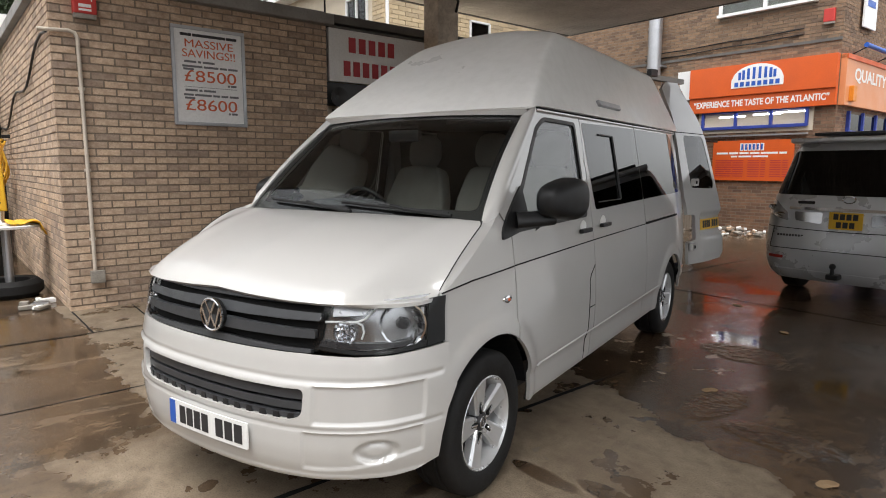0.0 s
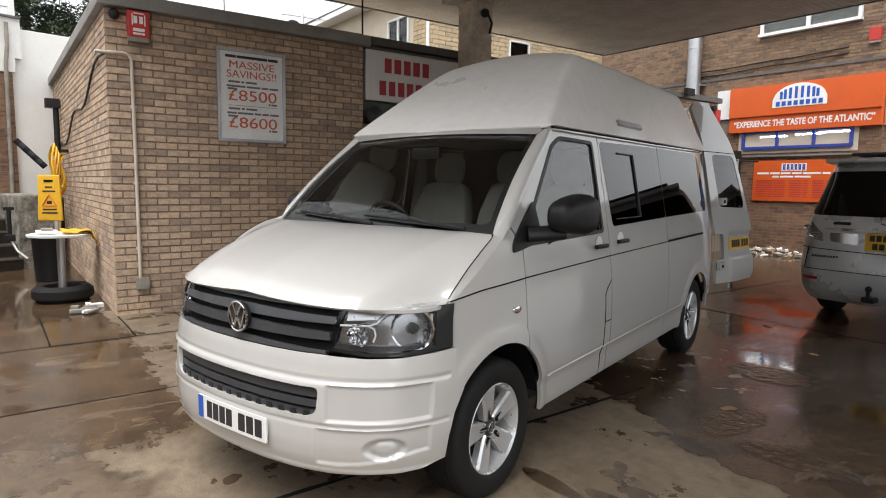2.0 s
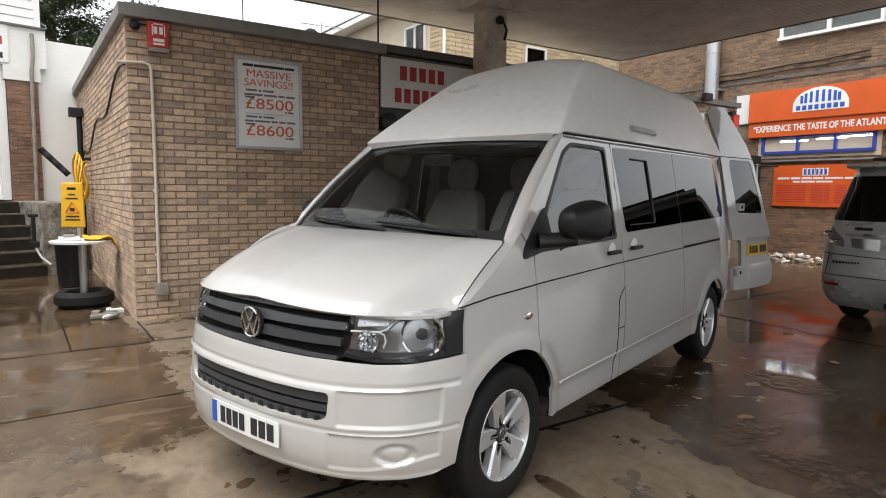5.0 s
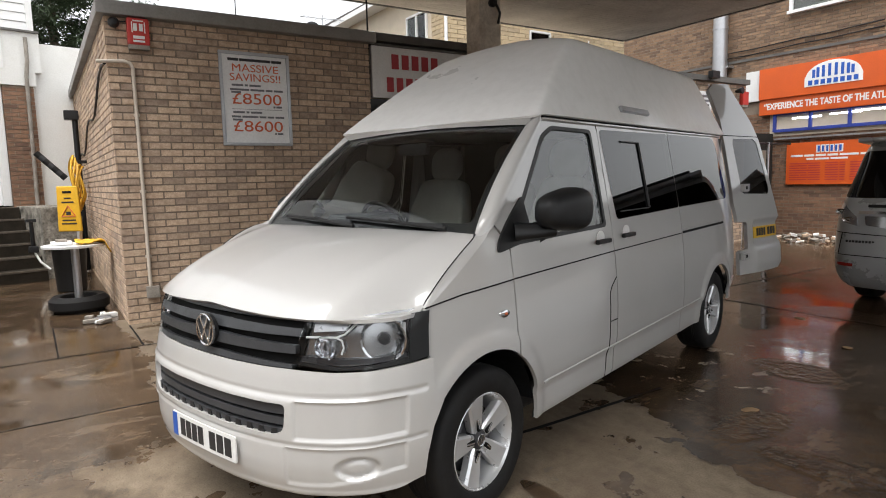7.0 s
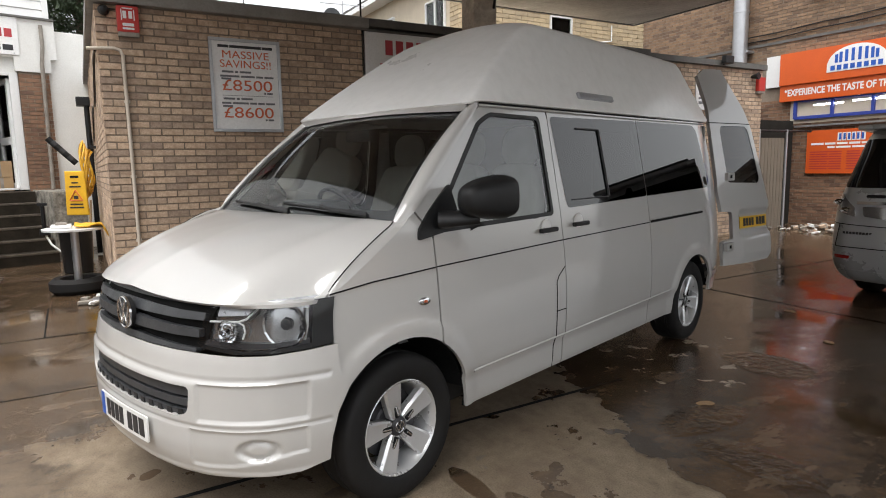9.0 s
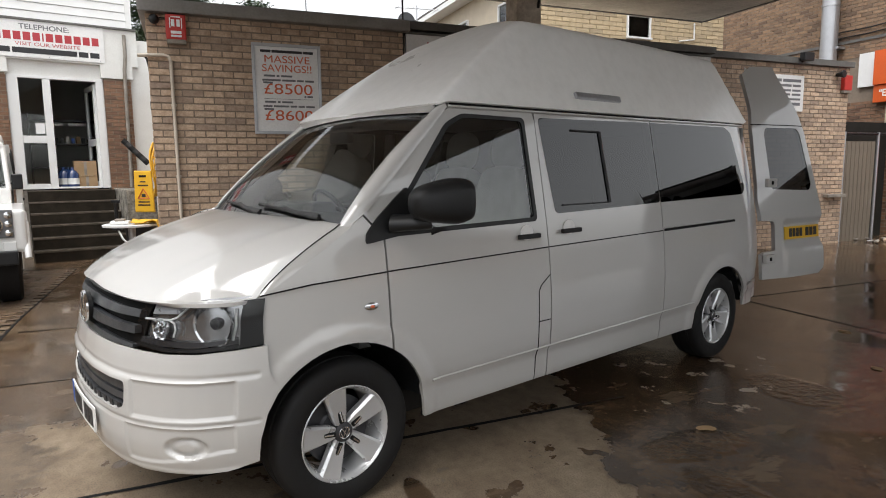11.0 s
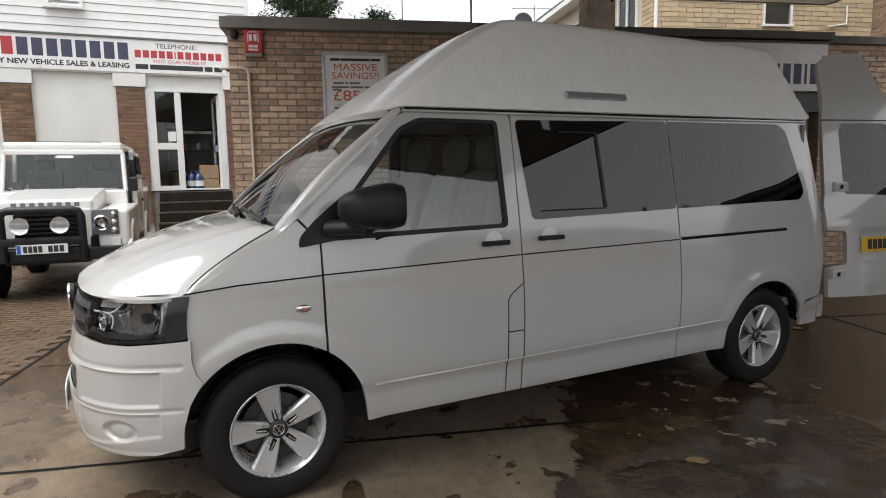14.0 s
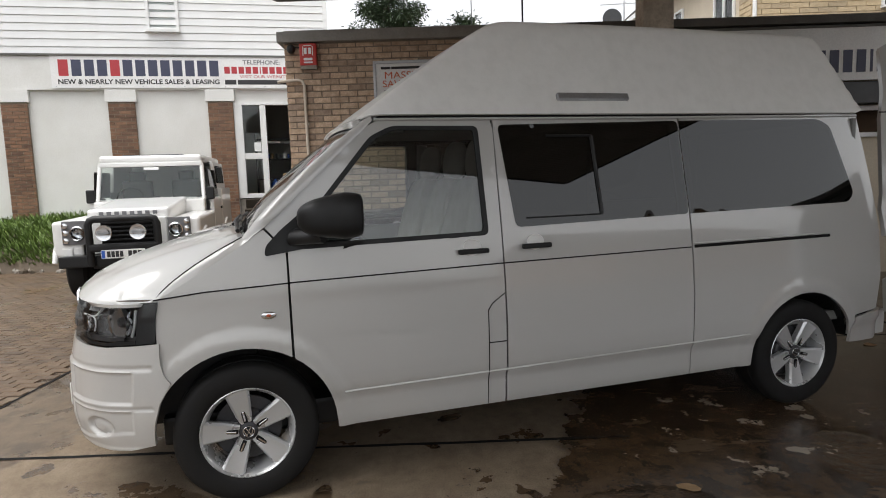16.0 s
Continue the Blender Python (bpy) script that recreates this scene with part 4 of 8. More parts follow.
boxed("pane", (3.2, 0.95, 0.0), (6.2, 1.9, 0.01), TINT, sw, 0)
bm = bmesh.new()
for k in range(8):
    box(bm, (0.1 + 0.9 * k, 0.95, 0.02), (0.07, 2.0, 0.07), 0.006)
box(bm, (3.3, 1.5, 0.02), (6.5, 0.07, 0.07), 0.006)
box(bm, (3.3, 0.0, 0.02), (6.5, 0.09, 0.09), 0.006)
part("window_frame", bm, bpy.data.materials["blue_window_paint"], sw)
lozenge = thing("hanging_sign", YARD @ facing(UA + 0.9, N1 + 0.05, 4.55), "white shaped wall sign with dark blue marks", "sign")
bm = bmesh.new()
box(bm, (0.4, 0.5, 0.02), (0.8, 1.0, 0.04), 0.015)
part("board", bm, SIGNWHITE, lozenge)
bars("writing", [(0.1, 0.7)], 0.7, 0.12, BLUE, lozenge, Matrix.Translation((0, 0, 0.043)))
bars("writing", [(0.15, 0.65)], 0.45, 0.14, BLUE, lozenge, Matrix.Translation((0, 0, 0.043)))

# ---- canopy over the yard ----
canopy = thing("canopy", YARD, "large flat filling-station canopy lined with ribbed boards", "canopy", kind="structure")
CN0, CN1, CU0, CU1, CZ = -5.35, 6.4, -1.0, 8.45, 4.14
wall_block("deck", CN0 + 0.02, CN1 - 0.02, CU0 + 0.02, CU1 - 0.02, CZ + 0.03, CZ + 0.50, CANOPY, canopy)
bm = bmesh.new()
k = CN0 + 0.03
while k < CN1 - 0.05:
    box(bm, (k + 0.045, (CU0 + CU1) / 2, CZ + 0.016), (0.082, CU1 - CU0 - 0.06, 0.03), 0)
    k += 0.092
part("boards", bm, CANOPY, canopy)
bm = bmesh.new()
for c, s in (((CN0, (CU0 + CU1) / 2, CZ + 0.26), (0.05, CU1 - CU0, 0.54)), ((CN1, (CU0 + CU1) / 2, CZ + 0.26), (0.05, CU1 - CU0, 0.54)),
             (((CN0 + CN1) / 2, CU0, CZ + 0.26), (CN1 - CN0 - 0.06, 0.05, 0.54)), (((CN0 + CN1) / 2, CU1, CZ + 0.26), (CN1 - CN0 - 0.06, 0.05, 0.54))):
    box(bm, c, s, 0.01)
part("edge", bm, COPING, canopy)
post = thing("canopy_post", YARD @ pose(-3.81, 3.86, 0.05), "square canopy post with peeling cream paint and a hook", "post")
boxed("shaft", (0, 0, 2.0), (0.30, 0.36, 4.1), POSTPAINT, post, 0.02)
boxed("head", (0, 0, 4.02), (0.5, 0.8, 0.16), POSTPAINT, post, 0.02)
tubed("hook", [(0.16, 0.02, 3.78), (0.24, 0.04, 3.76), (0.26, 0.08, 3.66), (0.17, 0.12, 3.55)], 0.018, BLACK, post)
lathed("insulator", [(0.0, 0.05), (0.04, 0.06), (0.08, 0.04)], BLACK, post, 14, "X", m=Matrix.Translation((0.15, 0.02, 3.8)))
clight = thing("canopy_light", YARD @ pose(-0.6, 6.6, CZ - 0.02), "shallow square light fitting under the canopy, unlit", "ceiling light")
boxed("frame", (0, 0, 0.0), (0.9, 0.9, 0.05), CANOPY, clight, 0.015)
boxed("diffuser", (0, 0, -0.03), (0.5, 0.5, 0.03), UPVC, clight, 0.01)
tubed("hanging_cable", [YARD @ Vector((-4.3, 2.36, 4.2 - 0.28 * i)) for i in range(6)], 0.012, BLACK)
tagged(bpy.data.objects["hanging_cable"], "black cable hanging from the canopy to the wall", "cable")

# ---- the sales office at the head of the steps ----
NO, ZF = -10.60, 1.27
# the office stands turned twelve degrees from the yard's axes
OFF = YARD @ pose(-10.52, -2.5, 0, 0, 0, 12) @ pose(10.52, 2.5, 0)
D0, D1, DZ = -3.34, -1.75, 3.42
office = thing("sales_office", OFF, "white rendered sales office with brick piers and white boarding above", "building", kind="structure")
wall_block("wall", NO - 0.35, NO, -16, D0, -0.1, 3.9, RENDER, office)
wall_block("wall", NO - 0.35, NO, D1, -1.25, -0.1, 3.9, RENDER, office)
wall_block("wall", NO - 0.35, NO, D0 + 0.002, D1 - 0.002, DZ, 3.9, RENDER, office)
wall_block("wall", NO - 0.35, NO - 0.004, D0 + 0.002, D1 - 0.002, -0.1, ZF - 0.02, CONCRETE, office)
wall_block("wall", NO - 0.35, NO - 0.002, -16, -1.252, 3.902, 4.40, RENDER, office)
wall_block("wall", NO - 8.0, NO - 0.02, -16, -1.25, 4.402, 8.6, MORTAR, office)
wall_block("back_wall", NO - 4.2, NO - 4.0, -8.5, -1.25, -0.1, 4.4, RENDER, office)
wall_block("side_wall", NO - 4.0, NO - 0.352, -1.45, -1.25, -0.1, 4.4, RENDER, office)
wall_block("side_wall", NO - 4.0, NO - 0.352, -8.5, -8.3, -0.1, 4.4, RENDER, office)
wall_block("inner_floor", NO - 4.0, NO - 0.01, -8.3, -1.45, ZF - 0.12, ZF - 0.018, DARKIN, office)
wall_block("wall", NO - 0.35, NO - 0.02, -1.248, 2.4, -0.1, 4.25, RENDER, office)
wall_block("wall", NO - 6, NO - 0.36, -1.22, 2.4, 3.9, 4.1, SLATE, office)
for k in range(26):
    boxed("board", (NO + 0.012, -8.62, 4.518 + 0.16 * k), (0.03, 14.8, 0.154), UPVC, office, 0.004, Matrix.Rotation(radians(-5), 4, "Y"), "white plastic boarding")
wall_block("corner_trim", NO - 0.03, NO + 0.05, -1.26, -1.16, 4.44, 8.6, UPVC, office)
for u0, u1, zb in ((-7.97, -7.47, 0.6), (-5.915, -5.376, 0.6), (-3.878, -3.345, 0.6), (-1.745, -1.25, 0.6)):
    wall_block("pier", NO - 0.02, NO + 0.07, u0 + 0.006, u1 - 0.006, zb, 3.44, MORTAR, office)
    brick_face(office, facing(u0, NO + 0.07, zb), u1 - u0, 0, 3.44 - zb, BRICKRED, (), int(u0 * -10))
    wall_block("pier_head", NO - 0.02, NO + 0.10, u0 - 0.04, u1 + 0.04, 3.445, 3.70, RENDER, office)
wall_block("fascia", NO - 0.02, NO + 0.085, -12.5, -1.10, 3.70, 4.40, RENDER, office)
wall_block("drip_edge", NO - 0.02, NO + 0.13, -12.5, -1.10, 4.402, 4.44, COPING, office)
osign = thing("office_sign", OFF @ facing(-6.95, NO + 0.087, 3.73), "long white office sign with red and black lettering", "sign")
boxed("board", (2.63, 0.335, 0.012), (5.26, 0.67, 0.02), SIGNWHITE, osign, 0.003)
for k, (a, b) in enumerate(word_spans([1] * 13, 0.15, 3.36, 0.32)):
    bars("writing", [(a, b)], 0.25, 0.34, INKRED if k in (0, 4) else INKNAVY, osign, Matrix.Translation((0, 0, 0.0225)))
lettering("writing", "NEW & NEARLY NEW VEHICLE SALES & LEASING", 0.14, INK, osign, Matrix.Translation((0.12, 0.085, 0.0225)), 3.24, bold=0.004)
lettering("writing", "TELEPHONE:", 0.13, INKGREY, osign, Matrix.Translation((3.88, 0.515, 0.0225)), 0.80, bold=0.002)
bars("writing", word_spans([1] * 5 + [0.2] + [1] * 6, 3.48, 5.17, 0.3), 0.31, 0.15, INKRED, osign, Matrix.Translation((0, 0, 0.0225)))
lettering("writing", "VISIT OUR WEBSITE", 0.09, INKRED, osign, Matrix.Translation((3.80, 0.215, 0.0225)), 1.05)
bars("writing", word_spans([3, 13, 2, 2], 3.48, 5.17, 0.4), 0.075, 0.10, INK, osign, Matrix.Translation((0, 0, 0.0225)))
for k in range(7):
    lathed("screw", [(0.0, 0.012), (0.004, 0.01), (0.005, 0.001)], STEEL, osign, 10, "Z", m=Matrix.Translation((0.08 + 0.85 * k, 0.03, 0.022)))
owin = upper_window(OFF @ facing(-4.98, NO + 0.03, 4.98), 0.60, 1.3, 1, "narrow white framed window in the boarding")

door = thing("office_door", OFF @ facing(D0, NO, ZF), "white framed glazed entrance, one leaf standing open on a dark room", "door", kind="structure")
DW, DH = D1 - D0, DZ - ZF
for nm, c, s in (("side_panel", (0.09, DH / 2, -0.02), (0.18, DH, 0.10)), ("jamb", (DW - 0.07, DH / 2, -0.02), (0.135, DH, 0.12)), ("head", (DW / 2 + 0.02, DH - 0.03, -0.018), (DW - 0.31, 0.055, 0.11)),
                 ("mullion", (0.625, DH / 2 - 0.03, -0.02), (0.13, DH - 0.06, 0.10)), ("rail", (0.37, 0.95, -0.02), (0.38, 0.14, 0.08)), ("rail", (0.37, 0.05, -0.02), (0.38, 0.10, 0.08)), ("threshold", (DW / 2 + 0.2, 0.02, -0.02), (0.85, 0.035, 0.13))):
    boxed(nm, c, s, UPVC, door, 0.008)
boxed("pane", (0.37, 0.52, -0.03), (0.38, 0.82, 0.008), CLEAR, door, 0)
boxed("pane", (0.37, 1.56, -0.03), (0.38, 1.10, 0.008), CLEAR, door, 0)
boxed("notice", (0.47, 1.16, -0.022), (0.15, 0.2, 0.004), UPVC, door, 0, label="small taped paper notice")
leaf = part("door_leaf", bmesh.new(), UPVC, door, "white glazed leaf folded inward")
leaf.matrix_basis = Matrix.Translation((DW - 0.15, 0, -0.06)) @ Matrix.Rotation(radians(97), 4, "Y")
for c, s in (((0.05, 1.03, 0), (0.10, 2.04, 0.06)), ((0.72, 1.03, 0), (0.10, 2.04, 0.06)), ((0.385, 2.0, 0), (0.57, 0.10, 0.06)), ((0.385, 0.92, 0), (0.57, 0.14, 0.06)), ((0.385, 0.07, 0), (0.57, 0.12, 0.06))):
    boxed("leaf_rail", c, s, UPVC, leaf, 0.008)
boxed("leaf_glass", (0.385, 1.47, 0), (0.57, 0.96, 0.008), CLEAR, leaf, 0)
boxed("leaf_glass", (0.385, 0.49, 0), (0.57, 0.72, 0.008), CLEAR, leaf, 0)
INDOORS = OFF @ facing(D0, NO, ZF - 0.016)


def carton(x, z, y, s, label):
    t = thing("carton", INDOORS @ pose(x, y, z), label, "box", "cartons inside the office")
    boxed("body", (0, s[1] / 2, 0), s, CARD, t, 0.006)
    boxed("tape", (0, s[1] / 2, s[2] / 2 + 0.001), (0.05, s[1] - 0.02, 0.002), CONCRETE, t, 0)


carton(1.20, -0.34, 0.0, (0.36, 0.26, 0.30), "brown cardboard carton inside the doorway")
carton(1.18, -0.34, 0.262, (0.40, 0.30, 0.32), "larger brown carton stacked on another")
BOTTLE = material("blue_water_bottle", (0.02, 0.05, 0.16), 0.15, 0, None, 8, 0.4, 60, 0.02, coat=0.6)
for x, z in ((0.80, -0.30), (0.95, -0.22), (0.90, -0.52)):
    t = thing("water_bottle", INDOORS @ pose(x, 0, z), "large dark blue water bottle on the office floor", "bottle", "bottles inside the office")
    lathed("bottle", [(0.0, 0.10), (0.02, 0.115), (0.30, 0.115), (0.36, 0.08), (0.40, 0.035), (0.44, 0.03), (0.45, 0.001)], BOTTLE, t, 20, "Y")
    lathed("label_band", [(0.10, 0.1165), (0.22, 0.1165)], UPVC, t, 20, "Y", cap=False)
shelf = thing("office_shelf", INDOORS @ pose(1.05, 0, -1.7), "dark office shelf with odds and ends", "shelf")
for y in (0.45, 0.95, 1.45):
    boxed("board", (0, y, 0), (1.5, 0.03, 0.35), GREYPL, shelf, 0.004)
for x in (-0.74, 0.74):
    boxed("upright", (x, 0.8, 0), (0.03, 1.6, 0.35), GREYPL, shelf, 0.004)
boxed("lamp_hood", (-0.30, 1.36, 0.25), (0.34, 0.06, 0.12), UPVC, shelf, 0.01, label="pale strip under the shelf")
boxed("lamp_hood", (0.12, 1.36, 0.25), (0.30, 0.06, 0.12), UPVC, shelf, 0.01, label="pale strip under the shelf")
rg = random.Random(7)
for k in range(14):
    boxed("clutter", (-0.65 + 0.1 * k, 0.965 + 0.06, 0.08), (rg.uniform(0.05, 0.09), rg.uniform(0.08, 0.2), 0.12), (GREYPL, UPVC, BLUE, CARD, BLACK)[k % 5], shelf, 0.006)

stairs = thing("entrance_steps", OFF, "dark concrete entrance steps", "steps", kind="structure")
for k in range(6):
    nn = NO + 0.06 + 0.33 * k
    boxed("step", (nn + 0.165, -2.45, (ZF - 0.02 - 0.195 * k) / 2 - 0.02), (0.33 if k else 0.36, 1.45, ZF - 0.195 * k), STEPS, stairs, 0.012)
    boxed("nosing", (nn + 0.325, -2.45, ZF - 0.02 - 0.195 * k - 0.02), (0.022, 1.44, 0.035), NOSING, stairs, 0.008, label="worn pale step edge")
cheek = thing("step_cheek_wall", OFF, "stained flaking concrete wall beside the steps", "wall", kind="structure")
boxed("wall", (NO + 0.95, -1.46, 0.625), (1.8, 0.5, 1.27), STAINED, cheek, 0.03)
tubed("rainwater_pipe", [OFF @ Vector((NO + 0.16, -1.33, 4.3)), OFF @ Vector((NO + 0.16, -1.33, 3.9)), OFF @ Vector((NO + 0.14, -1.36, 3.6)), OFF @ Vector((NO + 0.14, -1.38, 1.27))], 0.035, CONCRETE)
tagged(bpy.data.objects["rainwater_pipe"], "grey rainwater pipe beside the brick pier", "pipe")

# grass bank in front of the office


def bank():
    bm = bmesh.new()
    us = [-14 + 0.4 * i for i in range(24)]
    ns = [-10.7, -9.9, -9.2, -8.6, -8.1, -7.7, -7.5]
    zs = [0.96, 0.92, 0.84, 0.70, 0.48, 0.22, 0.0]
    g = [[bm.verts.new((n + 0.08 * noise.noise((n, u, 1)), u, z + 0.06 * noise.noise((n * 2, u * 2, 3)) + 0.06)) for u in us] for n, z in zip(ns, zs)]
    for a, b in zip(g, g[1:]):
        for k in range(len(us) - 1):
            bm.faces.new((a[k], b[k], b[k + 1], a[k + 1]))
    ob = part("grass_bank", bm, SOIL, None, "", True)
    ob.matrix_basis = YARD
    tagged(ob, "earth bank under long grass in front of the office", "bank", kind="structure")
    rng = random.Random(8)
    verts, faces = [], []
    for _ in range(30000):
        u, t = rng.uniform(-14, -4.85), rng.random()
        n = -10.5 + 2.85 * t
        z = np.interp(n, ns, zs) + 0.04
        h, w, a = rng.uniform(0.07, 0.26) * (1.15 - 0.4 * t) * (0.7 + 0.9 * abs(noise.noise((n * 1.7, u * 1.7, 4)))), rng.uniform(0.008, 0.019), rng.uniform(0, 6.28)
        dx, dy = math.cos(a), math.sin(a)
        lean = rng.uniform(0.15, 1.1) * h
        k = len(verts)
        lx, ly = math.cos(a + 1.2) * lean + 0.06, math.sin(a + 1.2) * lean
        verts += [(n - dx * w, u - dy * w, z), (n + dx * w, u + dy * w, z), (n + lx * 0.45 + dx * w * 0.8, u + ly * 0.45 + dy * w * 0.8, z + h * 0.6),
                  (n + lx * 0.45 - dx * w * 0.8, u + ly * 0.45 - dy * w * 0.8, z + h * 0.6), (n + lx, u + ly, z + h)]
        faces += [(k, k + 1, k + 2, k + 3), (k + 3, k + 2, k + 4)]
    me = bpy.data.meshes.new("grass")
    me.from_pydata(verts, [], faces)
    ob = mesh_part("grass", me, GRASS)
    ob.matrix_basis = YARD
    tagged(ob, "long unmown green grass and weeds on the bank", "grass", kind="stuff")
    for k in range(26):
        bm = bmesh.new()
        bmesh.ops.create_icosphere(bm, subdivisions=1, radius=rng.uniform(0.03, 0.09))
        for v in bm.verts:
            v.co *= 1 + 0.35 * noise.noise(v.co * 20 + Vector((k, 0, 0)))
        ob = part("stone", bm, CONCRETE if k % 3 else SOIL)
        n = rng.uniform(-7.6, -7.35)
        ob.matrix_basis = YARD @ pose(n, rng.uniform(-7.5, -4.6), height_at(n) + 0.03, 0, 0, rng.uniform(0, 360))
        tagged(ob, "broken stone at the foot of the grass bank", "stone", "stones along the bank")


bank()

# ---- stone-faced house beyond the workshop ----
house = thing("stone_faced_house", YARD, "two-storey house faced in cream split stone with cream render and white windows", "house", kind="structure")
HU, HN = 10.65, -15.0
bm = bmesh.new()
box(bm, (HN - 9, HU + 6.0, 4.2), (17.98, 11.98, 8.6), 0)
part("wall", bm, CREAM, house)
rows = brick_rows(12.0, 3.2, 8.6, [(3.85, 6.2, 4.85, 6.95)], (0.55, 0.14), 0.012)
ob = mesh_part("stone_facing", brick_mesh("stone_facing", rows, 0.02, 21), STONE, house)
ob.matrix_basis = facing(HU, HN, 0)
tagged(ob, kind="stuff")
rows = brick_rows(0.75, 3.2, 8.3, [], (0.55, 0.14), 0.012)
ob = mesh_part("stone_facing", brick_mesh("stone_facing", rows, 0.02, 22), STONE, house)
ob.matrix_basis = facing_back(HU, HN - 0.75, 0)
tagged(ob, kind="stuff")
bm = bmesh.new()
ridge = [(HN + 0.5, 8.5), (HN - 9, 8.62), (HN - 18.5, 8.5)]
vs = [[bm.verts.new((n, u, z)) for n, z in ridge] for u in (HU - 0.6, HU + 12.6)]
for k in range(2):
    bm.faces.new((vs[0][k], vs[0][k + 1], vs[1][k + 1], vs[1][k]))
bm.faces.new(vs[0])
bm.faces.new(vs[1][::-1])
bm.faces.new((vs[0][0], vs[1][0], vs[1][2], vs[0][2]))
part("roof", bm, SLATE, house)
wall_block("eaves", HN - 18, HN + 0.5, HU - 0.62, HU + 0.02, 8.30, 8.5, UPVC, house)
tubed("downpipe", [(HN + 0.06, HU + 0.05, 2), (HN + 0.06, HU + 0.05, 8.3)], 0.06, UPVC, house, 10)
tubed("vent_pipe", [(HN + 0.08, HU + 6.9, 6.9), (HN + 0.08, HU + 6.9, 6.3), (HN + 0.08, HU + 6.2, 6.2)], 0.03, UPVC, house)
upper_window(YARD @ facing(HU + 3.85, HN + 0.03, 6.22), 1.0, 0.75, 1, "small white framed bathroom window in stone")
upper_window(YARD @ facing_back(HU - 0.03, HN - 2.4, 5.6), 1.35, 1.9, 2, "tall white framed window in cream render")
upper_window(YARD @ facing_back(HU - 0.03, HN - 6.6, 6.5), 1.5, 1.1, 2, "white framed window in cream render")
upper_window(YARD @ facing_back(HU - 0.03, HN - 10.5, 6.3), 1.5, 1.2, 2, "white framed window in cream render, further along")
aerial = thing("roof_aerial", YARD @ pose(-20.1, 8.4, 3.4), "television aerial and grey satellite dish above a roof", "aerial")
tubed("mast", [(0, 0, 0), (0, 0, 4.6)], 0.025, STEEL, aerial)
tubed("boom", [(0, -0.9, 4.45), (0, 0.9, 4.5)], 0.015, STEEL, aerial)
for k in range(9):
    tubed("rod", [(-0.25, -0.8 + 0.2 * k, 4.46), (0.25, -0.8 + 0.2 * k, 4.46)], 0.008, STEEL, aerial, 5)
lathed("dish", [(0.0, 0.001), (0.03, 0.2), (0.09, 0.36), (0.10, 0.36)], GREYPL, aerial, 24, "X", m=Matrix.Translation((0.1, -0.5, 3.9)))
wire = thing("flag_wire", YARD @ pose(-9.0, 2.0, 3.4), "thin upright wire aerial on the flat roof", "aerial")
tubed("wire", [(0, 0, 0), (0, 0, 3.0)], 0.01, BLACK, wire, 5)


# ---- trees behind the roofs ----


def tree(m, h, spread, seed, label, clumps=260):
    t = thing("tree", m, label, "tree", "trees behind the roofs")
    rng = random.Random(seed)
    bm = bmesh.new()
    tube(bm, [(0, 0, 0), (0.1, 0.05, h * 0.4), (0, 0.1, h * 0.75), (0.05, 0, h * 0.97)], [0.28, 0.2, 0.1, 0.03], 8)
    tips = []
    for k in range(22):
        z = h * (0.3 + 0.62 * k / 22)
        a = k * 2.4
        r = spread * (1.05 - 0.75 * (k / 22) ** 1.4) * rng.uniform(0.7, 1.1)
        tip = (r * math.cos(a), r * math.sin(a), z + r * 0.25)
        tube(bm, [(0.03, 0.03, z), (tip[0] * 0.5, tip[1] * 0.5, z + r * 0.2), tip], [0.07, 0.045, 0.015], 5)
        tips.append((z, tip))
    part("trunk", bm, BARK, t)
    verts, faces = [], []
    for _ in range(clumps):
        z, tip = rng.choice(tips)
        f = rng.uniform(0.3, 1.08)
        c = Vector((tip[0] * f, tip[1] * f, z + (tip[2] - z) * f)) + Vector((rng.gauss(0, 0.22), rng.gauss(0, 0.22), rng.gauss(0, 0.18)))
        for _ in range(26):
            d = Vector((rng.gauss(0, 1), rng.gauss(0, 1), rng.gauss(0, 0.6))).normalized()
            o = c + d * rng.uniform(0.02, 0.34)
            s = d.orthogonal().normalized() * rng.uniform(0.018, 0.04)
            l = d * rng.uniform(0.08, 0.18) + Vector((0, 0, -0.03))
            k = len(verts)
            verts += [tuple(o - s), tuple(o + s), tuple(o + l)]
            faces.append((k, k + 1, k + 2))
    me = bpy.data.meshes.new("crown")
    me.from_pydata(verts, [], faces)
    mesh_part("crown", me, LEAF, t)


tree(YARD @ pose(-22, -0.6, 1.0), 8.6, 2.6, 3, "dark green conifer rising behind the office", 1000)
tree(YARD @ pose(-23, 2.4, 1.0), 7.6, 2.2, 4, "dark green conifer behind the flat roof", 700)
tree(YARD @ pose(-24, 5.4, 1.0), 7.2, 2.0, 5, "ragged evergreen behind the flat roof", 500)

